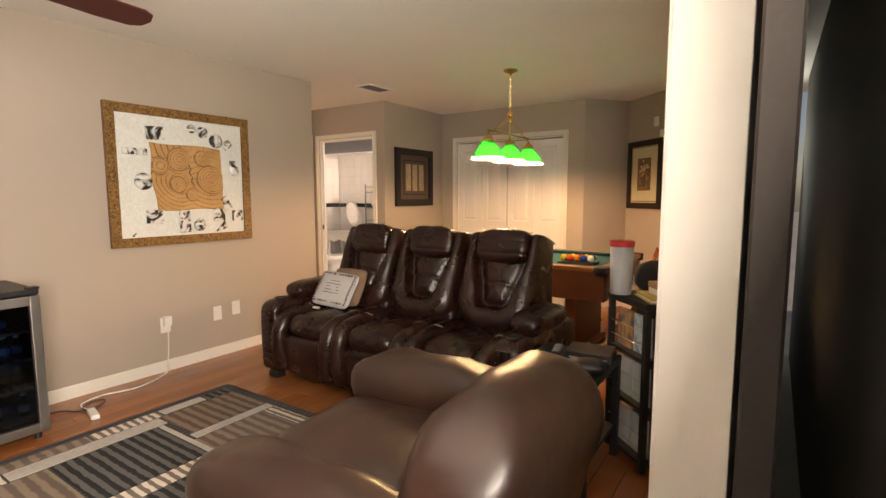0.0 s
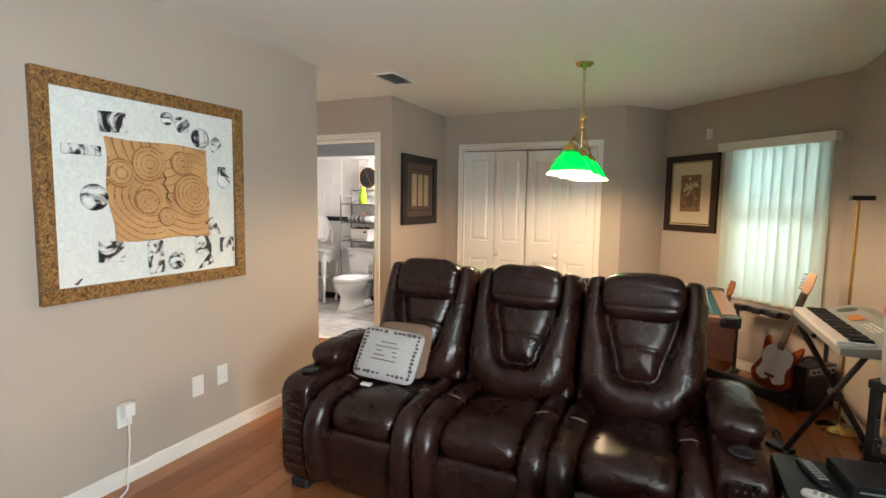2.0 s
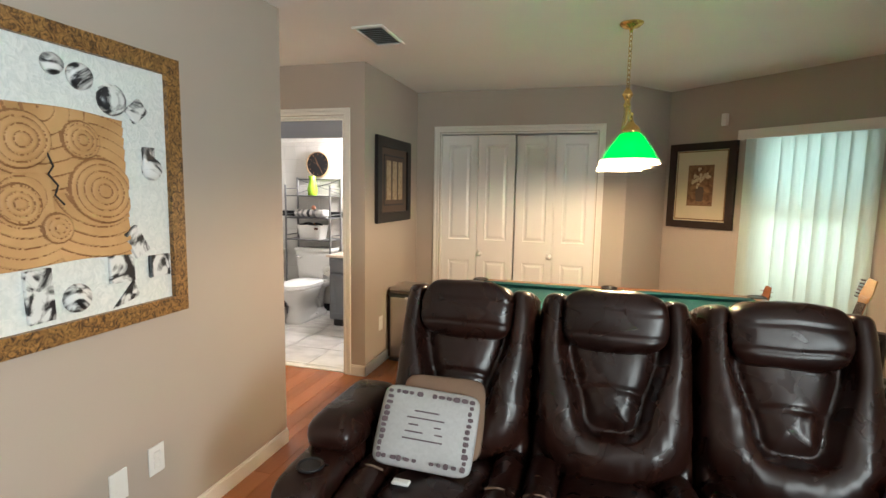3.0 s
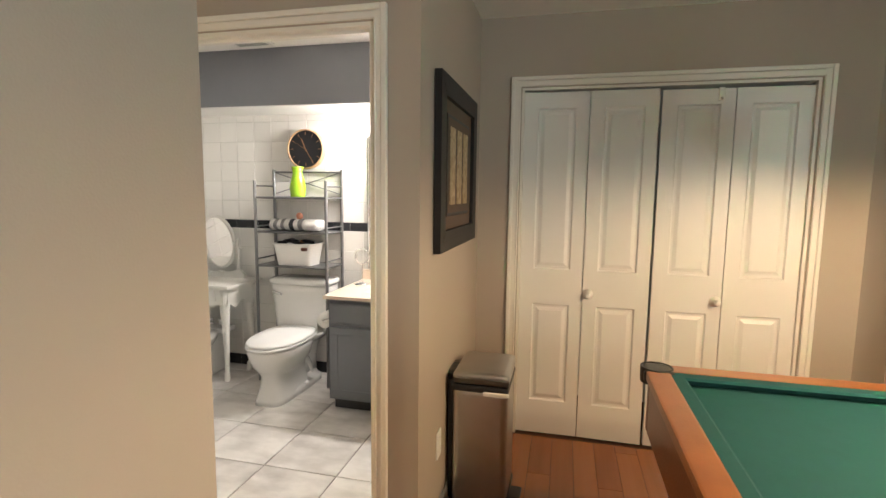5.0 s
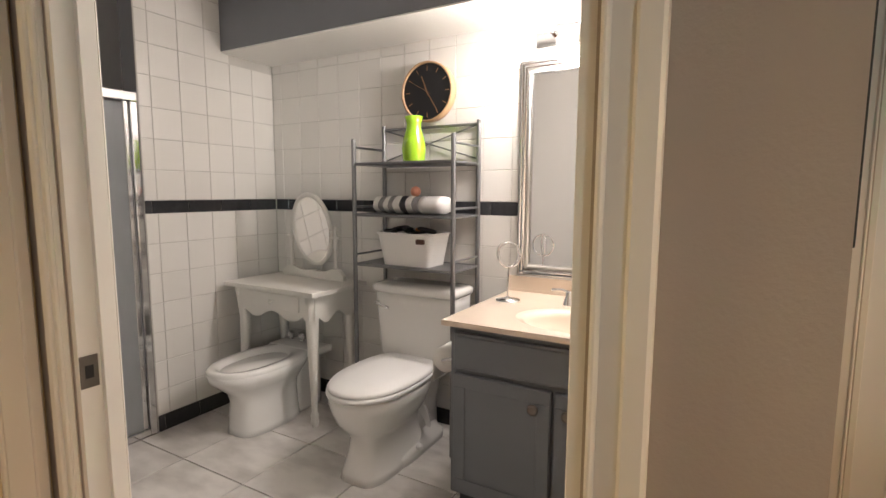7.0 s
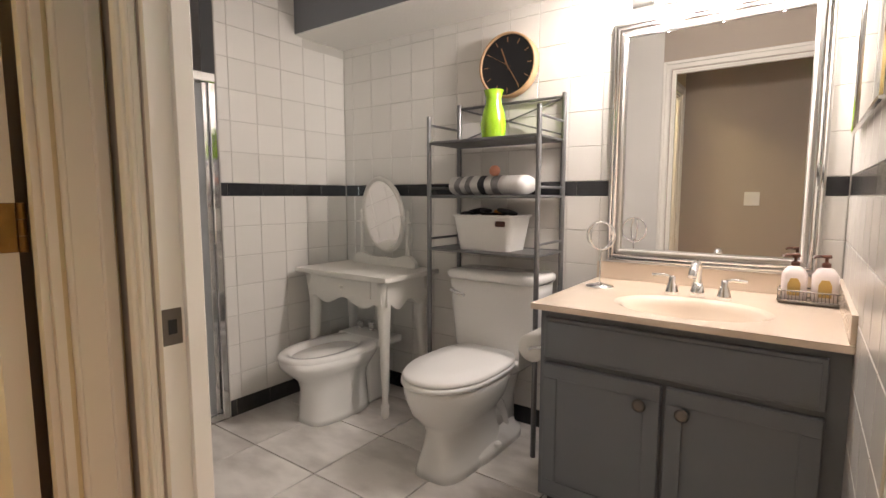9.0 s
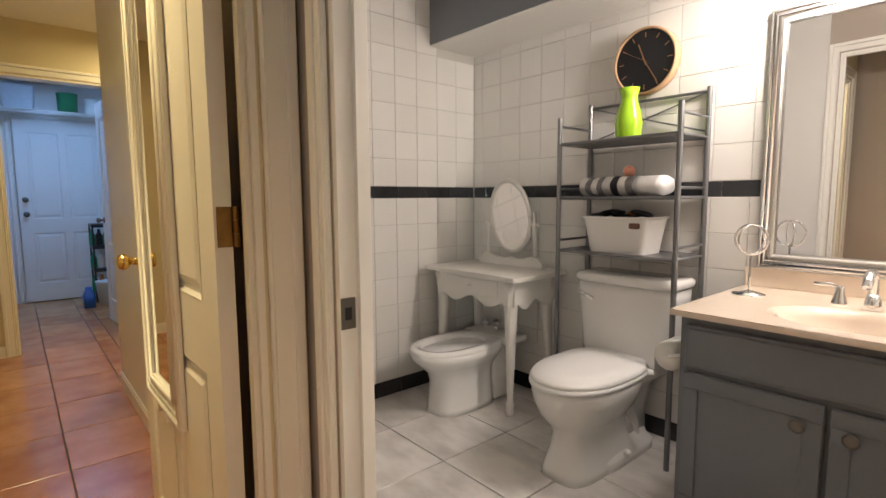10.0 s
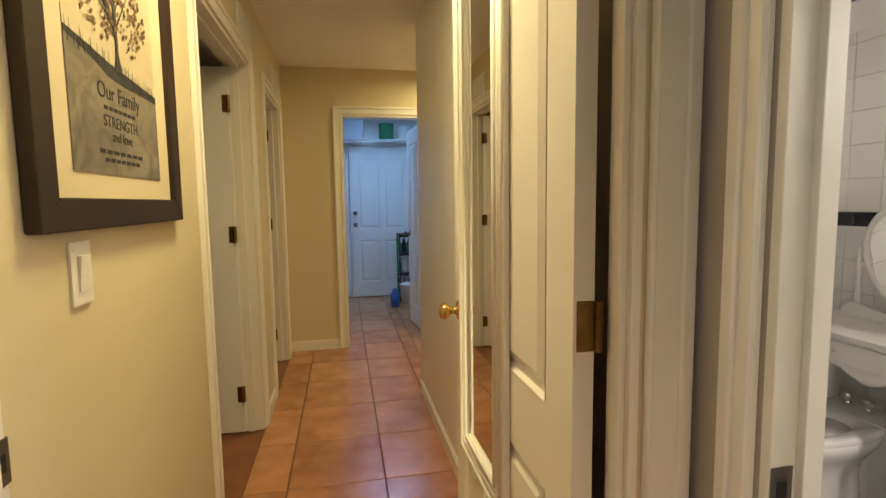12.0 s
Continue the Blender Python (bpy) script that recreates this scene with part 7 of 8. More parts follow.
    for f, z in ((1.12, zt), (1.06, zt - 0.004), (1.0, zt - 0.008), (0.93, zt - 0.03), (0.80, zt - 0.075), (0.5, zt - 0.105), (0.10, zt - 0.115)):
        loops.append([b.verts.new((cx + rx * f * math.cos(a), cy + ry * f * math.sin(a), z)) for a in angs])
    m_ = len(angs)
    for p, q in zip(loops, loops[1:]):
        for k in range(m_):
            b.faces.new((p[k], p[(k + 1) % m_], q[(k + 1) % m_], q[k]))
    b.faces.new(loops[-1])
    top = part("top_with_basin", b, "counter", c)
    for p in top.data.polygons:
        p.use_smooth = len(p.vertices) == 4 and p.center.z < zt - 0.002 and (p.center.x - cx) ** 2 + (p.center.y - cy) ** 2 < 0.075
    part("backsplash", box(X0, X1, Y1 - 0.02, Y1, zt, 0.865, 0.004, 2), "counter", c)
    part("side_splash", box(X1 - 0.02, X1, Y0 + 0.01, Y1 - 0.0205, zt, 0.865, 0.004, 2), "counter", c)
    part("drain", moved(lathe([(0.020, 0), (0.020, 0.004), (0.010, 0.005)], 18), Matrix.Translation((cx, cy, zt - 0.1145))), "chrome", c)


vanity()
fc = thing("faucet", (-4.725, 6.965, 0.7905), 0, "chrome two-handle basin faucet", "faucet")
part("spout", tube(smooth_path([(0, 0, 0.0), (0, 0, 0.07), (0, -0.015, 0.115), (0, -0.06, 0.125), (0, -0.10, 0.105), (0, -0.115, 0.085)], 5), 0.014, 12), "chrome", fc, "", True)
part("spout_base", lathe([(0.026, 0), (0.024, 0.02), (0.016, 0.05)], 18), "chrome", fc, "", True)
for sx in (-1, 1):
    hd = part("handle", moved(lathe([(0.026, 0), (0.023, 0.012), (0.012, 0.05), (0.012, 0.062), (0.006, 0.068)], 18), Matrix.Translation((sx * 0.085, 0, 0))), "chrome", fc, "", True)
    part("lever", tube([(sx * 0.085, 0, 0.06), (sx * 0.11, -0.004, 0.070), (sx * 0.155, -0.01, 0.068)], 0.006, 8), "chrome", hd, "", True)
rh = thing("ring_stand", (-5.075, 6.95, 0.7905), 0, "chrome stand with two rings on the counter", "stand")
part("base", lathe([(0.055, 0), (0.054, 0.006), (0.02, 0.014), (0.006, 0.02)], 26), "chrome", rh, "", True)
part("stem", rod((0, 0, 0.015), (0, 0, 0.16), 0.004, 8), "chrome", rh)
for rot in (0, 62):
    part("ring", moved(tube([(0.055 * math.cos(2 * math.pi * k / 28), 0, 0.055 * math.sin(2 * math.pi * k / 28)) for k in range(29)], 0.004, 6), Matrix.Translation((0, 0, 0.205)) @ Matrix.Rotation(radians(rot), 4, "Z")), "chrome", rh, "", True)
cd = thing("wire_caddy", (-4.40, 7.05, 0.7905), 0, "dark wire caddy beside the basin", "caddy")
for z in (0.012, 0.045):
    part("rail", tube([(-0.085, -0.045, z), (0.085, -0.045, z), (0.085, 0.045, z), (-0.085, 0.045, z), (-0.085, -0.045, z)], 0.003, 6), "pewter", cd)
part("mesh_bottom", box(-0.084, 0.084, -0.044, 0.044, 0.004, 0.007), "pewter", cd)
for k in range(18):
    part("wire", rod((-0.085 + 0.01 * k, -0.0455, 0.012), (-0.085 + 0.01 * k, -0.0455, 0.045), 0.0012, 4), "pewter", cd)
for x, lab in ((-0.042, "amber"), (0.042, "pink")):
    bt = thing("lotion_bottle", (-4.40 + x, 7.05, 0.7985), 0, "pump lotion bottle with a tan label in the wire caddy", "bottle", "lotion bottles in the caddy")
    part("body", loft([(0, 0, 0.034, 0.024, 0, 5), (0, 0, 0.037, 0.027, 0.01, 5), (0, 0, 0.037, 0.027, 0.09, 5), (0, 0, 0.024, 0.02, 0.112, 3), (0, 0, 0.012, 0.012, 0.118, 2)], 24), "lotion", bt, "", True)
    part("paper_label", prism([(-0.018, 0.02), (0.018, 0.02), (0.018, 0.06), (0.010, 0.078), (-0.010, 0.078), (-0.018, 0.06)], 0.001, "y", -0.0285), "kraft_label", bt)
    part("pump", moved(lathe([(0.013, 0.118), (0.013, 0.132), (0.005, 0.135), (0.005, 0.148), (0.014, 0.150), (0.012, 0.160)], 14), Matrix()), "pump_brown", bt, "", True)
    part("pump_nozzle", tube([(0, 0, 0.155), (-0.03, -0.012, 0.154), (-0.036, -0.014, 0.148)], 0.005, 6), "pump_brown", bt)
tp = thing("toilet_roll", (-5.205, 6.66, 0.60), 0, "white toilet paper roll on a holder beside the vanity", "toilet paper")
part("roll", moved(lathe([(0.018, -0.05), (0.052, -0.05), (0.052, 0.05), (0.018, 0.05)], 26), Matrix.Rotation(radians(90), 4, "X")), "paper", tp, "", True)
part("bracket", tube([(0.06, -0.062, 0.02), (0.0, -0.062, 0.0), (0.0, 0.062, 0.0), (0.06, 0.062, 0.02)], 0.007, 8), "chrome", tp)
part("loose_sheet", box(-0.052, -0.051, -0.05, 0.05, -0.10, 0.0), "paper", tp)

# framed mirror and vanity light
mr_ = thing("vanity_mirror", (-5.125, BY1 - 0.0135, 0.866), 0, "large wall mirror with a silver moulded frame", "mirror")
mw, mh, mf = 0.752, 1.0, 0.062
for nm, o in (("frame_rail", [(0, 0), (mw, 0), (mw - mf, mf), (mf, mf)]), ("frame_rail", [(0, mh), (mw, mh), (mw - mf, mh - mf), (mf, mh - mf)]), ("frame_stile", [(0, 0), (mf, mf), (mf, mh - mf), (0, mh)]), ("frame_stile", [(mw, 0), (mw - mf, mf), (mw - mf, mh - mf), (mw, mh)])):
    part(nm, prism(o, -0.022, "y", 0, 0.004), "steel", mr_, "brushed silver frame")
for ins, r_, mm in ((0.014, 0.008, "chrome"), (0.030, 0.011, "chrome"), (0.053, 0.006, "plastic_white")):
    a, c, e, f = ins, mw - ins, ins, mh - ins
    part("frame_bead", tube([(a, -0.024, e), (c, -0.024, e), (c, -0.024, f), (a, -0.024, f), (a, -0.024, e)], r_, 8), mm, mr_, "", True)
part("mirror_glass", box(mf - 0.004, mw - mf + 0.004, -0.012, -0.004, mf - 0.004, mh - mf + 0.004), "mirror", mr_, "mirror glass")
vl = thing("vanity_light", (-4.75, BY1 - 0.0135, 1.955), 0, "chrome bath light bar with lit frosted glass shades", "lamp")
part("back_plate", box(-0.30, 0.30, -0.03, 0, -0.045, 0.045, 0.008, 2), "chrome", vl)
for x in (-0.21, 0.0, 0.21):
    part("arm", rod((x, -0.02, 0), (x, -0.20, 0.03), 0.012, 10), "chrome", vl)
    part("shade", moved(lathe([(0.030, 0.04), (0.048, 0.0), (0.058, -0.05), (0.05, -0.052), (0.03, 0.0)], 20), Matrix.Translation((x, -0.218, 0.03))), "shade_glow", vl, "lit frosted glass shade", True)
bv = thing("bath_ceiling_vent", (-5.75, 6.62, H), 0, "white bathroom ceiling vent", "vent")
part("cover", box(-0.14, 0.14, -0.14, 0.14, -0.015, 0, 0.005, 1), "plastic_white", bv)
for k in range(8):
    part("louvre", box(-0.11, 0.11, -0.105 + 0.028 * k, -0.092 + 0.028 * k, -0.018, -0.0155), "plastic_grey", bv)

# cabinet mirror on the side wall
tr_ = thing("side_cabinet_mirror", (BX1 - 0.012, 6.25, 1.34), 0, "chrome-edged mirror on the bathroom side wall", "mirror")
part("mirror_glass", box(-0.012, 0, 0.0, 0.70, 0, 0.62), "mirror", tr_)
part("edge_trim", tube([(-0.012, 0, 0), (-0.012, 0.70, 0), (-0.012, 0.70, 0.62), (-0.012, 0, 0.62), (-0.012, 0, 0)], 0.008, 8), "chrome", tr_)

# shower enclosure
sw_ = thing("shower_enclosure", (BX0 - 0.06, BY0, 0), 0, "framed sliding shower door with grey glass", "shower")
SL = SHY - BY0
for nm, bx in (("jamb", (0, 0.06, SL - 0.035, SL - 0.001, 0.0, 1.70)), ("jamb", (0, 0.06, 0.0, 0.03, 0.0, 1.70)), ("header", (-0.005, 0.065, 0.0, SL - 0.001, 1.70, 1.745)), ("sill", (0, 0.06, 0.03, SL - 0.035, 0.0, 0.035))):
    part(nm, box(*bx, 0.004, 2), "chrome", sw_, "polished aluminium frame")
for x, y0_, y1_ in ((0.035, SL * 0.45, SL - 0.04), (0.015, 0.035, SL * 0.55)):
    pn = part("glass_panel", box(x, x + 0.006, y0_, y1_, 0.04, 1.69), "frosted", sw_)
    pn.visible_shadow = False
    for y in (y0_, y1_ - 0.022):
        part("panel_stile", box(x - 0.004, x + 0.012, y, y + 0.022, 0.036, 1.70, 0.003, 1), "chrome", sw_)

sd_ = thing("shower_dispenser", (-7.479, 6.50, 1.58), 0, "white plastic soap dispenser on the shower wall", "dispenser")
part("body", box(0.0, 0.09, 0.0, 0.15, 0.0, 0.22, 0.012, 2), "plastic_white", sd_)
part("sight_window", moved(lathe([(0.0, 0.0), (0.024, 0.0), (0.026, 0.004), (0.0, 0.004)], 20, False), Matrix.Translation((0.0895, 0.085, 0.13)) @ Matrix.Rotation(radians(90), 4, "Y") @ Matrix.Scale(1.5, 4, (1, 0, 0))), "plastic_grey", sd_, "grey oval sight window")
part("push_bar", box(0.02, 0.10, 0.01, 0.14, -0.018, 0.0, 0.004, 1), "plastic_white", sd_)

# tiles: wall grout beds, field tiles, border and base
def tile_mesh(w, h, d):
    b = box(-w / 2, w / 2, -d, 0, -h / 2, h / 2)
    tops = [e for e in b.edges if all(v.co.y < -d + 1e-6 for v in e.verts)]
    bmesh.ops.bevel(b, geom=tops, offset=0.0018, segments=1, affect="EDGES")
    return b


def clad(wall, frame_m, u0, u1, start, ztop, skip=lambda u, z: False):
    """Clad a wall in 6-inch tiles with a black border; frame_m puts (u, out, z) on the wall."""
    P, G, D = 0.1545, 0.0022, 0.007
    cache = {}
    def lay(u_a, u_b, z_a, z_b, m):
        if u_b - u_a < 0.012 or z_b - z_a < 0.01 or skip((u_a + u_b) / 2, (z_a + z_b) / 2):
            return
        w, h = round(u_b - u_a - G, 3), round(z_b - z_a - G, 3)
        key = (w, h, m)
        if key not in cache:
            ob = finish("tile", tile_mesh(w, h, D), m)
            cache[key] = ob.data
        else:
            ob = new("tile", cache[key])
        ob.parent = wall
        ob.matrix_basis = frame_m @ Matrix.Translation(((u_a + u_b) / 2, 0, (z_a + z_b) / 2))
    def cols(p, s):
        e = [u0]
        x = s
        while x > u0 + 0.001:
            x -= p
        while x < u1 - 0.001:
            if x > u0 + 0.001:
                e.append(x)
            x += p
        return e + [u1]
    C, B = cols(P, start), cols(0.20, start)
    for a, c in zip(C, C[1:]):
        z = 1.152
        while z > 0.09:
            lay(a, c, max(z - P, 0.09), z, "tile_white")
            z -= P
        z = 1.219
        while z < ztop - 0.005:
            lay(a, c, z, min(z + P, ztop), "tile_white")
            z += P
    for a, c in zip(B, B[1:]):
        lay(a, c, 1.152, 1.219, "tile_black"), lay(a, c, 0.0, 0.09, "tile_black")


BW, WW, EW = bpy.data.objects["wall_bathroom_back"], bpy.data.objects["wall_bathroom_west"], bpy.data.objects["wall_bathroom_east"]
structure("grout_back", box(BX0, BX1, BY1 - 0.005, BY1 - 0.0005, 0.0, 2.05), "grout_white", "pale grout of the back wall")
structure("grout_west", box(BX0 + 0.0005, BX0 + 0.005, SHY, BY1 - 0.005, 0.0, H - 0.001), "grout_white", "pale grout of the side wall")
structure("grout_east", box(BX1 - 0.005, BX1 - 0.0005, BY0, BY1 - 0.005, 0.0, H - 0.001), "grout_white", "pale grout of the side wall")
clad(BW, Matrix.Translation((0, BY1 - 0.002, 0)), BX0 + 0.011, BX1 - 0.011, -5.478, 2.05)
clad(WW, Matrix.Translation((BX0 + 0.002, 0, 0)) @ Matrix.Rotation(radians(90), 4, "Z"), SHY + 0.001, BY1 - 0.011, BY1 - 0.011, H - 0.002, lambda u, z: z > 2.05 and u > 6.83)
clad(EW, Matrix.Translation((BX1 - 0.002, 0, 0)) @ Matrix.Rotation(radians(-90), 4, "Z"), -(BY1 - 0.011), -BY0, -(BY1 - 0.011), H - 0.002, lambda u, z: (z > 2.05 and -u > 6.83) or -u < 5.9)
structure("wall_bathroom_front_paint", box(-7.47, DX0 - 0.062, BY0, BY0 + 0.004, 0.0, H), "tile_white", "white inner face of the bathroom door wall")

# ---- hall ----
dm = thing("hall_door", (HX - 0.068, 5.216, 0.010), 180.3, "white six-panel hall door standing open with a mirror", "door")
part("leaf", door_leaf(0.80, 2.02, 0.035, SIX(0.80)), "white", dm)
knob(dm, (0.757, 0.0175, 0.955), (0, 1, 0)), knob(dm, (0.757, -0.0175, 0.955), (0, -1, 0))
for z in (0.22, 1.09, 1.82):
    hb = box(-0.0032, -0.0006, -0.0165, 0.0125, z - 0.040, z + 0.040, 0.001, 1)
    for q in range(3):
        join(hb, rod((-0.006, -0.0225, z - 0.040 + 0.027 * q), (-0.006, -0.0225, z - 0.014 + 0.027 * q), 0.0066, 12))
    for u, v in ((-0.008, 0.028), (0.006, 0.028), (-0.001, 0.0), (-0.008, -0.028), (0.006, -0.028)):
        join(hb, rod((-0.0036, u, z + v), (-0.0030, u, z + v), 0.0036, 8))
    part("hinge", hb, "old_brass", dm, "worn brass hinge")
dmir = thing("door_mirror", (0, 0, 0), 0, "narrow full-length mirror hung on the hall door", "mirror")
dmir.matrix_basis = dm.matrix_basis @ Matrix.Translation((0.29, 0.0185, 0.57))
MW_, MH_, MF_ = 0.385, 1.40, 0.066
for nm, o in (("frame_rail", [(0, 0), (MW_, 0), (MW_ - MF_, MF_), (MF_, MF_)]), ("frame_rail", [(0, MH_), (MW_, MH_), (MW_ - MF_, MH_ - MF_), (MF_, MH_ - MF_)]), ("frame_stile", [(0, 0), (MF_, MF_), (MF_, MH_ - MF_), (0, MH_)]), ("frame_stile", [(MW_, 0), (MW_ - MF_, MF_), (MW_ - MF_, MH_ - MF_), (MW_, MH_)])):
    part(nm, prism(o, 0.014, "y", 0.0, 0.003), "white", dmir, "white mirror frame")
for ins, r_ in ((0.010, 0.007), (0.032, 0.005), (MF_ - 0.006, 0.008)):
    a, c, f = ins, MW_ - ins, MH_ - ins
    part("frame_bead", tube([(a, 0.014, a), (c, 0.014, a), (c, 0.014, f), (a, 0.014, f), (a, 0.014, a)], r_, 8), "white", dmir, "", True)
part("mirror_glass", box(MF_ - 0.002, MW_ - MF_ + 0.002, 0.002, 0.008, MF_ - 0.002, MH_ - MF_ + 0.002), "mirror", dmir)
for x in (0.14, MW_ - 0.14):
    part("mirror_clip", box(x - 0.010, x + 0.010, 0.0, 0.020, -0.022, 0.012, 0.003, 1), "plastic_white", dmir)


def strike(name, m, label="dark metal strike plate in the door jamb"):
    s = thing(name, (0, 0, 0), 0, label, "strike plate")
    s.matrix_basis = m
    part("plate", box(-0.0015, 0.0, -0.0155, 0.0155, -0.03, 0.03, 0.0005, 1), "pewter", s)
    part("latch_hole", box(-0.0022, -0.0012, -0.007, 0.007, -0.012, 0.012), "black", s)


strike("strike_plate", Matrix.Translation((DX0 + 0.0148, YB + 0.016, 0.94)) @ Matrix.Rotation(radians(180), 4, "Z"))
strike("strike_plate", Matrix.Translation((HX - 0.052, 4.4348, 0.98)) @ Matrix.Rotation(radians(-90), 4, "Z"))

# doors of the rooms off the hall
for nm, (c, a), dark, ang in (("room_door", D1, False, -92), ("room_door", D2, True, -60)):
    d = thing(nm, (a + 0.022, HY0 - 0.10, 0.010), ang, "plain white room door standing open off the hall" if not dark else "white room door ajar at the end of the hall", "door")
    lw = c - a - 0.05
    part("leaf", door_leaf(lw, 2.01, 0.035, SIX(lw)), "white", d)
    for z in (0.22, 1.12, 1.82):
        hb = rod((-0.006, 0.020, z - 0.045), (-0.006, 0.020, z + 0.045), 0.0065, 10)
        box(-0.003, 0.030, 0.0176, 0.0205, z - 0.045, z + 0.045, 0.001, 1, hb), box(-0.004, -0.002, 0.018, 0.05, z - 0.045, z + 0.045, bm=hb)
        part("hinge", hb, "old_brass", d, "worn brass hinge")
    knob(d, (lw - 0.06, 0.0175, 0.95), (0, 1, 0), "brass")
ld_ = thing("laundry_door", (EX - 0.125, LY1 - 0.022, 0.010), 185, "white six-panel laundry door standing open", "door")
part("leaf", door_leaf(0.76, 2.02, 0.035, SIX(0.76)), "white", ld_)
knob(ld_, (0.70, 0.0175, 0.95), (0, 1, 0), "pewter")
xd = thing("exterior_door", (LX + 0.024, 5.80, 0.012), -90, "white six-panel exterior door at the end of the laundry, closed", "door")
part("leaf", door_leaf(0.84, 2.02, 0.04, SIX(0.84)), "white", xd)
for z in (0.98, 1.14):
    knob(xd, (0.78, -0.02, z), (0, -1, 0), "pewter"), knob(xd, (0.78, 0.02, z), (0, 1, 0), "pewter")
casing("exterior_casing", "x", LX, 4.955, 5.805, 2.04, 1)

# family print
fp = thing("framed_family_print", (0, 0, 0), 0, "dark framed sepia family tree print with lettering", "picture")
fp.matrix_basis = Matrix.Translation((-5.636, HY0 + 0.001, 1.252)) @ Matrix.Rotation(radians(180), 4, "Z")
fw_, fh_, ff = 0.700, 0.87, 0.058
for nm, o in (("frame_rail", [(0, 0), (fw_, 0), (fw_ - ff, ff), (ff, ff)]), ("frame_rail", [(0, fh_), (fw_, fh_), (fw_ - ff, fh_ - ff), (ff, fh_ - ff)]), ("frame_stile", [(0, 0), (ff, ff), (ff, fh_ - ff), (0, fh_)]), ("frame_stile", [(fw_, 0), (fw_ - ff, ff), (fw_ - ff, fh_ - ff), (fw_, fh_)])):
    part(nm, prism(o, -0.026, "y", 0.0, 0.004), "walnut", fp, "dark brown wood frame")
part("mat", box(ff - 0.003, fw_ - ff + 0.003, -0.012, -0.004, ff - 0.003, fh_ - ff + 0.003), "mat_cream", fp, "cream mat")
PX0, PX1, PZ0_, PZ1_ = 0.135, 0.565, 0.108, 0.765
part("print", box(PX0, PX1, -0.0135, -0.0121, PZ0_, PZ1_), "sepia", fp, "sepia sky and meadow print")
HILL = [(PX1, 0.318), (0.47, 0.326), (0.38, 0.333), (0.30, 0.340), (0.22, 0.352), (PX0, 0.362)]
part("printed_hill", prism([(PX0, PZ0_), (PX1, PZ0_)] + HILL, -0.0008, "y", -0.0136), "meadow", fp)
part("printed_ridge", prism(HILL + [(x, z - 0.022 + 0.010 * math.sin(60 * x)) for x, z in reversed(HILL)], -0.0006, "y", -0.0145), "ink", fp)
part("printed_trunk", prism([(0.334, 0.330), (0.372, 0.325), (0.357, 0.37), (0.355, 0.49), (0.345, 0.49), (0.345, 0.37)], -0.0006, "y", -0.0152), "ink", fp)
rr = random.Random(31)
br = bmesh.new()
for k in range(15):
    a, ln, z = radians(rr.uniform(20, 160)), rr.uniform(0.07, 0.15), rr.uniform(0.40, 0.49)
    x1, z1 = 0.347 + ln * math.cos(a), z + ln * math.sin(a)
    join(br, prism([(0.343, z), (0.351, z + 0.004), (x1 + 0.001, z1), (x1 - 0.001, z1)], -0.0004, "y", -0.01525 - 0.000003 * k))
part("printed_branches", br, "ink", fp)
lf = bmesh.new()
for k in range(420):
    a, q = rr.uniform(0, 6.28), rr.uniform(0, 1) ** 0.55
    x, z = 0.347 + 0.170 * q * math.cos(a), 0.535 + 0.140 * q * math.sin(a) - 0.06 * abs(q * math.cos(a))
    s_ = rr.uniform(0.003, 0.0085)
    join(lf, prism([(x - s_, z), (x, z - s_ * 0.7), (x + s_, z + 0.002), (x + 0.001, z + s_ * 0.8)], -0.0003, "y", -0.0154 - 0.000002 * k))
part("printed_leaves", lf, "foliage_print", fp)
gs = bmesh.new()
for k in range(70):
    t = rr.random()
    x = PX0 + 0.005 + t * (PX1 - PX0 - 0.01)
    z = 0.362 - 0.10 * (x - PX0) + rr.uniform(-0.02, 0.004)
    join(gs, prism([(x, z - 0.008), (x + 0.002, z - 0.008), (x + rr.uniform(-0.004, 0.004), z + rr.uniform(0.006, 0.018))], -0.0003, "y", -0.0153 - 0.000002 * k))
part("printed_grass", gs, "ink", fp)
def on_print(x, z): return Matrix.Translation((x, -0.0146, z)) @ RX
words("Our Family", 0.046, on_print(0.350, 0.262), fp, "ink")
words("STRENGTH", 0.034, on_print(0.350, 0.206), fp, "ink")
words("and love", 0.030, on_print(0.350, 0.178), fp, "ink")
for x0, x1, z in ((0.27, 0.43, 0.240), (0.24, 0.46, 0.150), (0.26, 0.44, 0.133)):
    for k in range(7):
        u = x0 + (x1 - x0) * k / 7
        part("printed_line", box(u, u + (x1 - x0) / 9.5, -0.0152, -0.0145, z, z + 0.008), "ink", fp)

HWALL = Matrix.Translation((0, HY0, 0)) @ Matrix.Rotation(radians(180), 4, "Z")
wall_plate("light_switch", "white rocker light switch below the framed print", HWALL @ Matrix.Translation((5.79, 0, 1.172)), "switch")
AW = Matrix.Translation((0, 4.25, 0)) @ Matrix.Rotation(radians(180), 4, "Z")
dsw = thing("light_switch", (0, 0, 0), 0, "white double rocker light switch on the alcove wall", "switch")
dsw.matrix_basis = AW @ Matrix.Translation((4.815, 0, 1.13))
part("plate", box(-0.058, 0.058, -0.006, 0, -0.059, 0.059, 0.003, 2), "plastic_white", dsw)
for x in (-0.025, 0.025):
    part("rocker", prism([(-0.006, -0.033), (-0.0085, -0.033), (-0.014, 0.033), (-0.006, 0.033)], 0.032, "x", x - 0.016), "plastic_white", dsw)
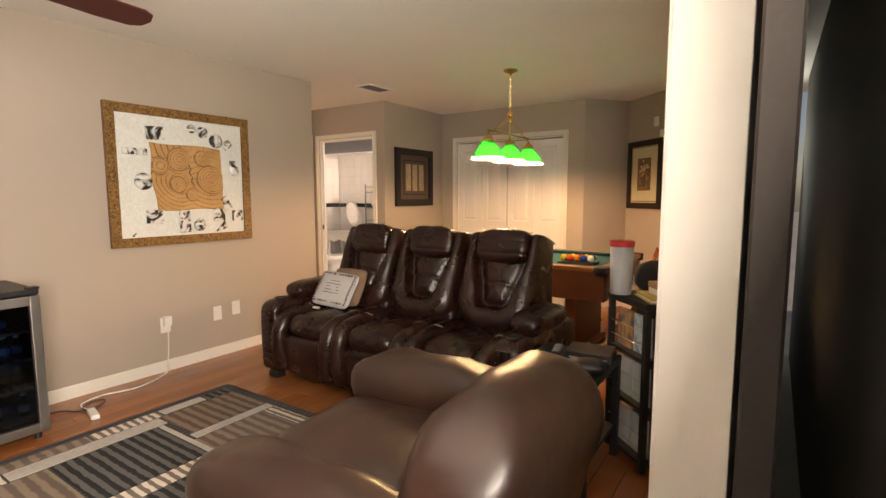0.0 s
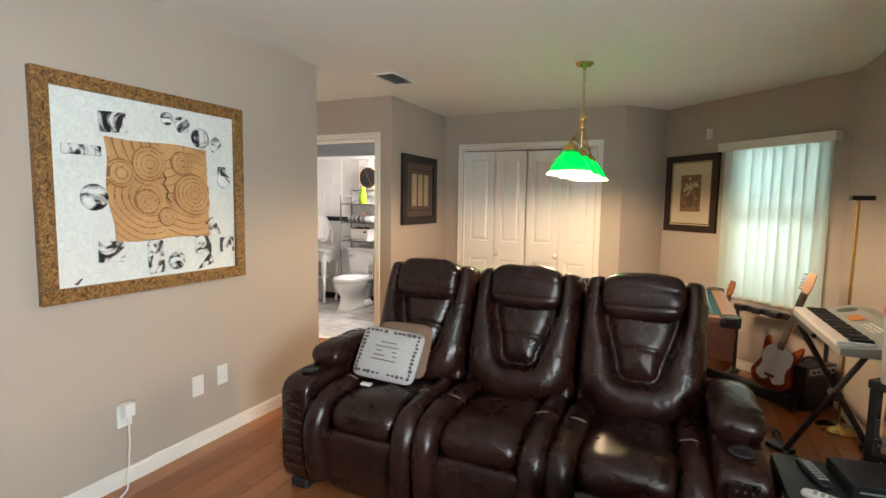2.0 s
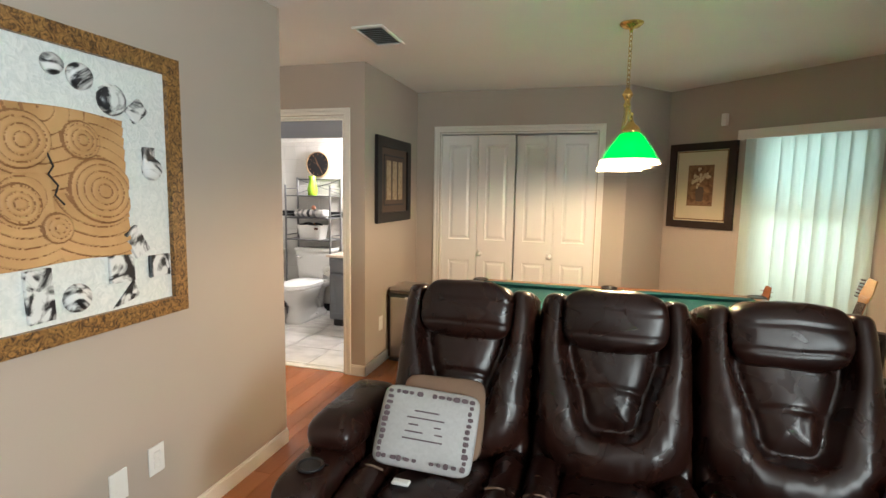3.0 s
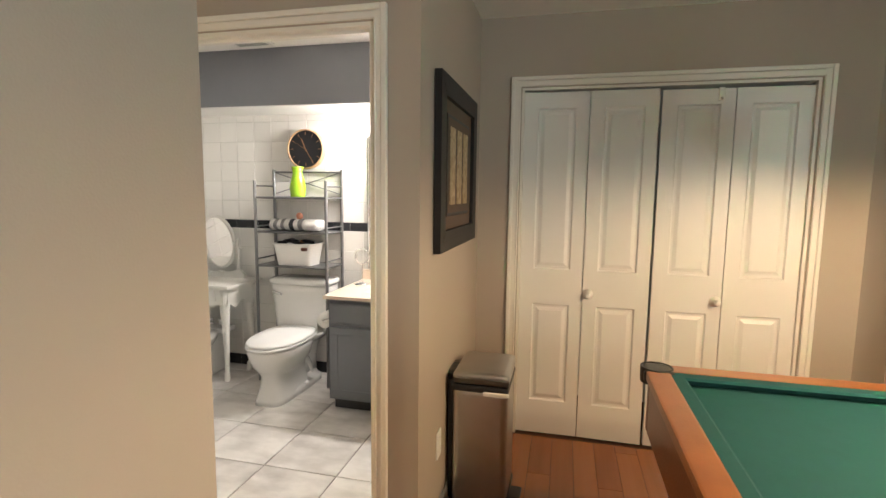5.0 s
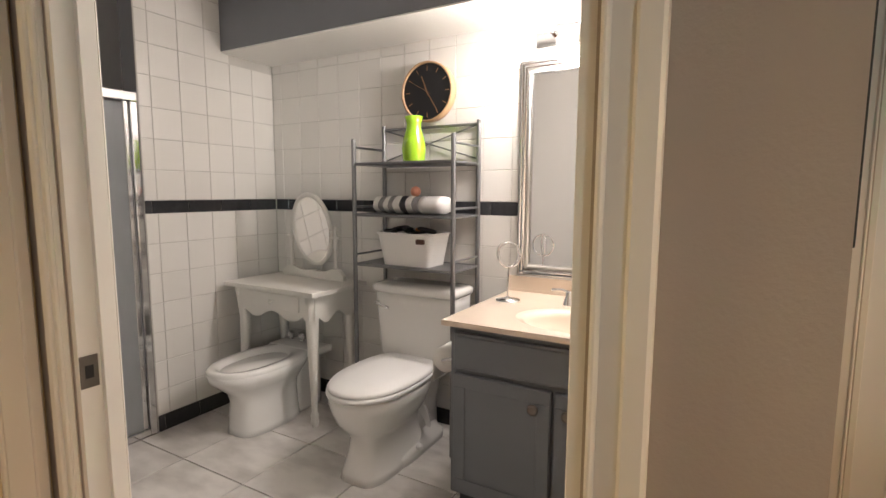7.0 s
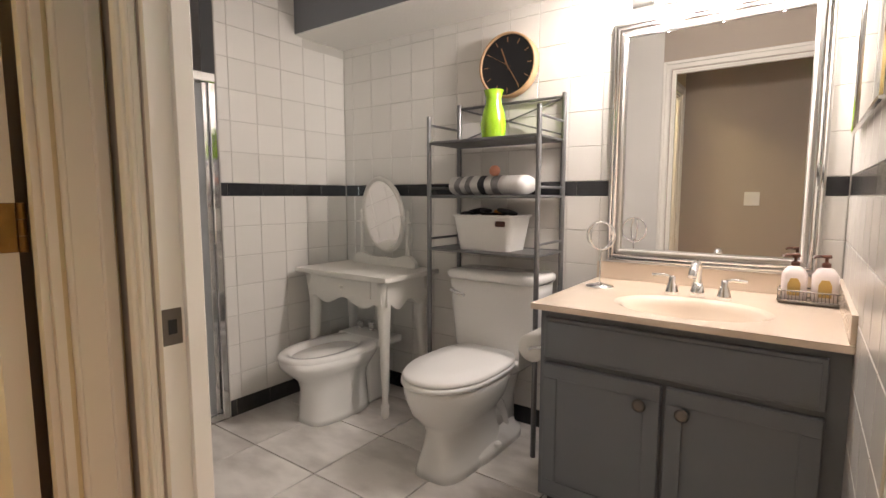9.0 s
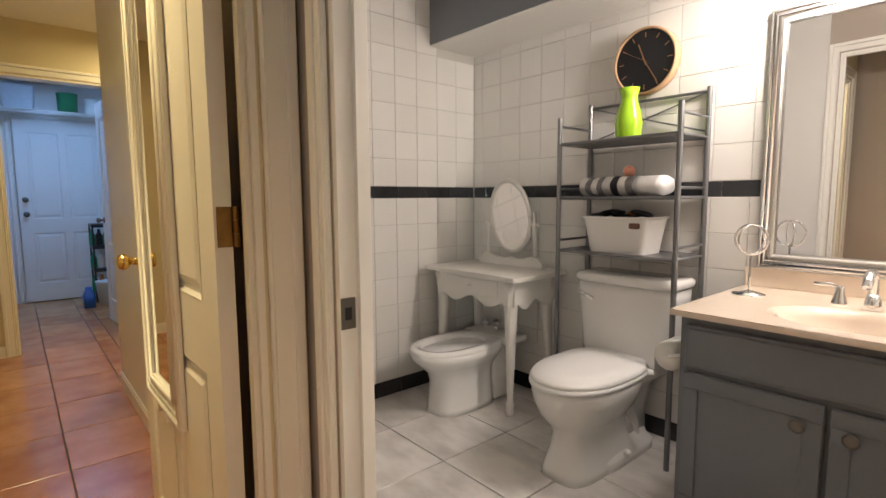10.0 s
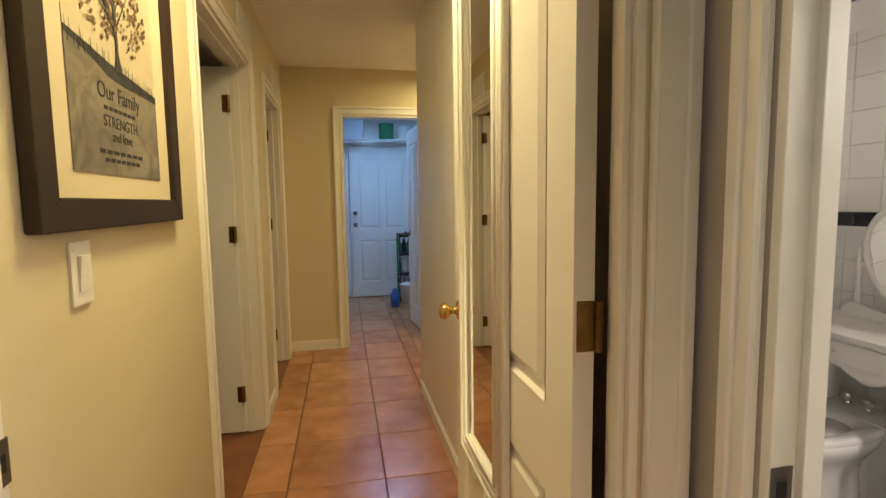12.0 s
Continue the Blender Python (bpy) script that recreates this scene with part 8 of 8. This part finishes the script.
for x in (-7.60, -8.75):
    g_ = thing("wall_vent", (x, HY0, 2.21), 0, "white louvred return vent high on the hall wall", "vent")
    part("frame", box(-0.17, 0.17, 0, 0.010, -0.085, 0.085, 0.003, 1), "plastic_white", g_)
    for k in range(9):
        part("louvre", box(-0.15, 0.15, 0.0105, 0.016, -0.07 + 0.0165 * k, -0.062 + 0.0165 * k), "plastic_white", g_)
sd = thing("smoke_detector", (-6.45, 4.86, H), 0, "round white smoke detector on the hall ceiling", "detector")
part("base", lathe([(0.065, 0), (0.065, -0.012), (0.055, -0.03), (0.03, -0.038)], 26), "plastic_white", sd, "", True)
part("vent_ring", lathe([(0.030, -0.037), (0.030, -0.042), (0.012, -0.043)], 20), "plastic_grey", sd)

# laundry shelf and cart
ws = thing("wire_shelf", (LX + 0.04, 4.42, 2.10), 0, "white wire shelf above the exterior door", "shelf")
for k in range(7):
    part("wire", rod((0.05 * k, 0, 0), (0.05 * k, 1.76, 0), 0.004, 6), "plastic_white", ws)
for k in range(30):
    part("cross_wire", rod((0, 0.03 + 0.058 * k, 0.003), (0.30, 0.03 + 0.058 * k, 0.003), 0.002, 5), "plastic_white", ws)
part("front_lip", rod((0.305, 0, -0.03), (0.305, 1.76, -0.03), 0.004, 6), "plastic_white", ws)
bx_ = tagged(part("storage_bin", moved(loft([(0, 0, 0.12, 0.13, 0, 8), (0, 0, 0.135, 0.15, 0.24, 8), (0, 0, 0.128, 0.143, 0.24, 8), (0, 0, 0.11, 0.12, 0.01, 8)], 28), Matrix.Translation((LX + 0.20, 5.02, 2.106))), translucent("cloudy_plastic", (0.7, 0.74, 0.78), 0.4, 0.3)), "cloudy plastic bin on the wire shelf", "bin")
tagged(part("green_canister", moved(lathe([(0.09, 0), (0.095, 0.19), (0.10, 0.20), (0.098, 0.215), (0.03, 0.22)], 26), Matrix.Translation((LX + 0.19, 5.45, 2.106))), "green_can", None, "", True), "dark green canister on the wire shelf", "canister")
tagged(part("paper_towel_pack", moved(lathe([(0.075, 0), (0.078, 0.01), (0.078, 0.17), (0.07, 0.175)], 24), Matrix.Translation((LX + 0.19, 5.68, 2.106))), "paper", None, "", True), "pale round pack on the wire shelf", "pack")
tagged(part("dark_jar", moved(lathe([(0.06, 0), (0.065, 0.09), (0.04, 0.12)], 20), Matrix.Translation((LX + 0.18, 4.80, 2.106))), "black", None, "", True), "small dark jar on the wire shelf", "jar")
cart = thing("utility_cart", (LX + 0.35, 5.66, 0), 0, "narrow black utility cart full of bottles", "cart")
for x in (-0.14, 0.14):
    for y in (-0.10, 0.10):
        part("post", rod((x, y, 0.03), (x, y, 0.86), 0.010, 8), "black", cart)
        part("castor", moved(lathe([(0.018, -0.01), (0.018, 0.01)], 12), Matrix.Translation((x, y, 0.018)) @ RX), "black", cart)
for z in (0.08, 0.34, 0.60, 0.84):
    part("tray", box(-0.15, 0.15, -0.11, 0.11, z, z + 0.04, 0.006, 1), "black", cart)
rr = random.Random(8)
for z in (0.1205, 0.3805, 0.6405):
    for k in range(4):
        tagged(part("cleaning_bottle", moved(lathe([(0.03, 0), (0.032, 0.01), (0.032, 0.11), (0.014, 0.15), (0.014, 0.18)], 14), Matrix.Translation((LX + 0.35 + 0.06, 5.58 + 0.065 * k - 0.02, z))), rr.choice(["plastic_white", "green_can", "label_orange", "blue_plastic", "black"]), None, "", True), "plastic cleaning bottle standing in the cart", "bottle", "bottles in the cart")
tagged(part("detergent_jug", moved(loft([(0, 0, 0.07, 0.05, 0, 5), (0, 0, 0.075, 0.055, 0.13, 5), (0, 0, 0.03, 0.03, 0.19, 3), (0, 0, 0.03, 0.03, 0.22, 2)], 22), Matrix.Translation((LX + 0.75, 5.46, 0.001))), "blue_plastic", None, "", True), "blue detergent jug standing on the tile floor", "jug")
tagged(part("white_bucket", moved(lathe([(0.10, 0), (0.12, 0.24), (0.125, 0.25), (0.115, 0.25), (0.095, 0.01)], 26), Matrix.Translation((LX + 0.60, 5.66, 0.001))), "plastic_white", None, "", True), "white plastic bucket on the tile floor", "bucket")
wm = thing("washing_machine", (LX + 0.75, 4.42, 0), 0, "white front-loading washing machine along the laundry wall", "washer")
part("cabinet", box(0, 0.62, 0, 0.40, 0.02, 0.88, 0.015, 2), "white", wm)
part("control_panel", box(0.02, 0.60, 0.4005, 0.412, 0.76, 0.87, 0.005, 1), "plastic_grey", wm)
part("porthole", moved(lathe([(0.17, 0), (0.17, 0.02), (0.13, 0.03), (0.12, 0.015)], 30), Matrix.Translation((0.31, 0.401, 0.45)) @ Matrix.Rotation(radians(-90), 4, "X")), "chrome", wm, "", True)

# ---- floor pieces ----
def floor_pieces(parent, name, xs, ys, m, gap, depth=0.006, keep=lambda x, y: True):
    cache = {}
    for a, c in zip(xs, xs[1:]):
        for e, f in zip(ys, ys[1:]):
            if c - a < 0.02 or f - e < 0.02 or not keep((a + c) / 2, (e + f) / 2):
                continue
            key = (round(c - a, 3), round(f - e, 3))
            if key not in cache:
                b = box(-(c - a - gap) / 2, (c - a - gap) / 2, -(f - e - gap) / 2, (f - e - gap) / 2, -depth, 0)
                bmesh.ops.bevel(b, geom=[ed for ed in b.edges if all(v.co.z > -1e-6 for v in ed.verts)], offset=0.0015, segments=1, affect="EDGES")
                ob = finish(name, b, m)
                cache[key] = ob.data
            else:
                ob = new(name, cache[key])
            ob.parent = parent
            ob.location = ((a + c) / 2, (e + f) / 2, 0)


def grid(lo, hi, at, p):
    k0 = math.ceil((lo - at) / p + 1e-6)
    out = [lo]
    while at + k0 * p < hi - 1e-6:
        out.append(at + k0 * p)
        k0 += 1
    return out + [hi]


OB = bpy.data.objects
floor_pieces(OB["floor_hall"], "tile", grid(LX, HX - 0.03, -7.469, 0.459), grid(HY0, YB + 0.0, 5.015, 0.445) + [5.46, 5.905, 6.35, 6.6], "tile_terra", 0.006, 0.006, lambda x, y: y < YB or x < NX)
floor_pieces(OB["floor_bathroom"], "tile", grid(-6.797, BX1, -6.02, 0.418), grid(YB + 0.03, BY1, 6.267, 0.405), "tile_marble", 0.006)
structure("threshold", box(DX0, DX1, YB + 0.012, YB + 0.045, 0.0, 0.008, 0.003, 1), "tile_marble", "pale marble threshold of the bathroom")
M["plank"] = piece_surface("wood_plank", (0.22, 0.066, 0.020), (0.40, 0.15, 0.052), 0.26, (26, 1.5, 26), 0.5, 0.25, 0.08)
rng = random.Random(17)
def planks(parent, x0, x1, y0, y1, w=0.118):
    cache = {}
    lo, hi, a0, a1 = x0, x1, y0, y1
    v = lo
    while v < hi - 0.005:
        v2 = min(v + w, hi)
        u = a0 - rng.uniform(0, 1.1)
        while u < a1:
            ln = rng.choice((0.9, 1.2, 1.5))
            ua, ub = max(u, a0), min(u + ln, a1)
            u += ln
            if ub - ua < 0.03:
                continue
            key = (round(ub - ua, 3), round(v2 - v, 3))
            if key not in cache:
                L_, W_ = (ub - ua - 0.0016) / 2, (v2 - v - 0.0016) / 2
                b = box(-W_, W_, -L_, L_, -0.006, 0)
                bmesh.ops.bevel(b, geom=[ed for ed in b.edges if all(q.co.z > -1e-6 for q in ed.verts)], offset=0.001, segments=1, affect="EDGES")
                ob = finish("plank", b, "plank")
                cache[key] = ob.data
            else:
                ob = new("plank", cache[key])
            ob.parent = parent
            cu, cv = (ua + ub) / 2, (v + v2) / 2
            ob.location = (cv, cu, 0)
        v = v2


planks(OB["floor"], XL, XR, 0.0, YC)
planks(OB["floor_alcove"], HX - 0.03, XL, 4.25, YB + 0.015)
structure("floor_rear", box(XL, XR, -2.5, 0.0, -0.006, -0.0005), "plank", "reddish brown wood floor near the sliding door")
bay_floor = structure("floor_bay_planks", prism([(-2.199, YC + 0.0005), (-1.10, YC + 0.0005), (-1.82, 7.0)], 0.005, "z", -0.0055), "plank", "reddish brown wood floor in the angled bay")
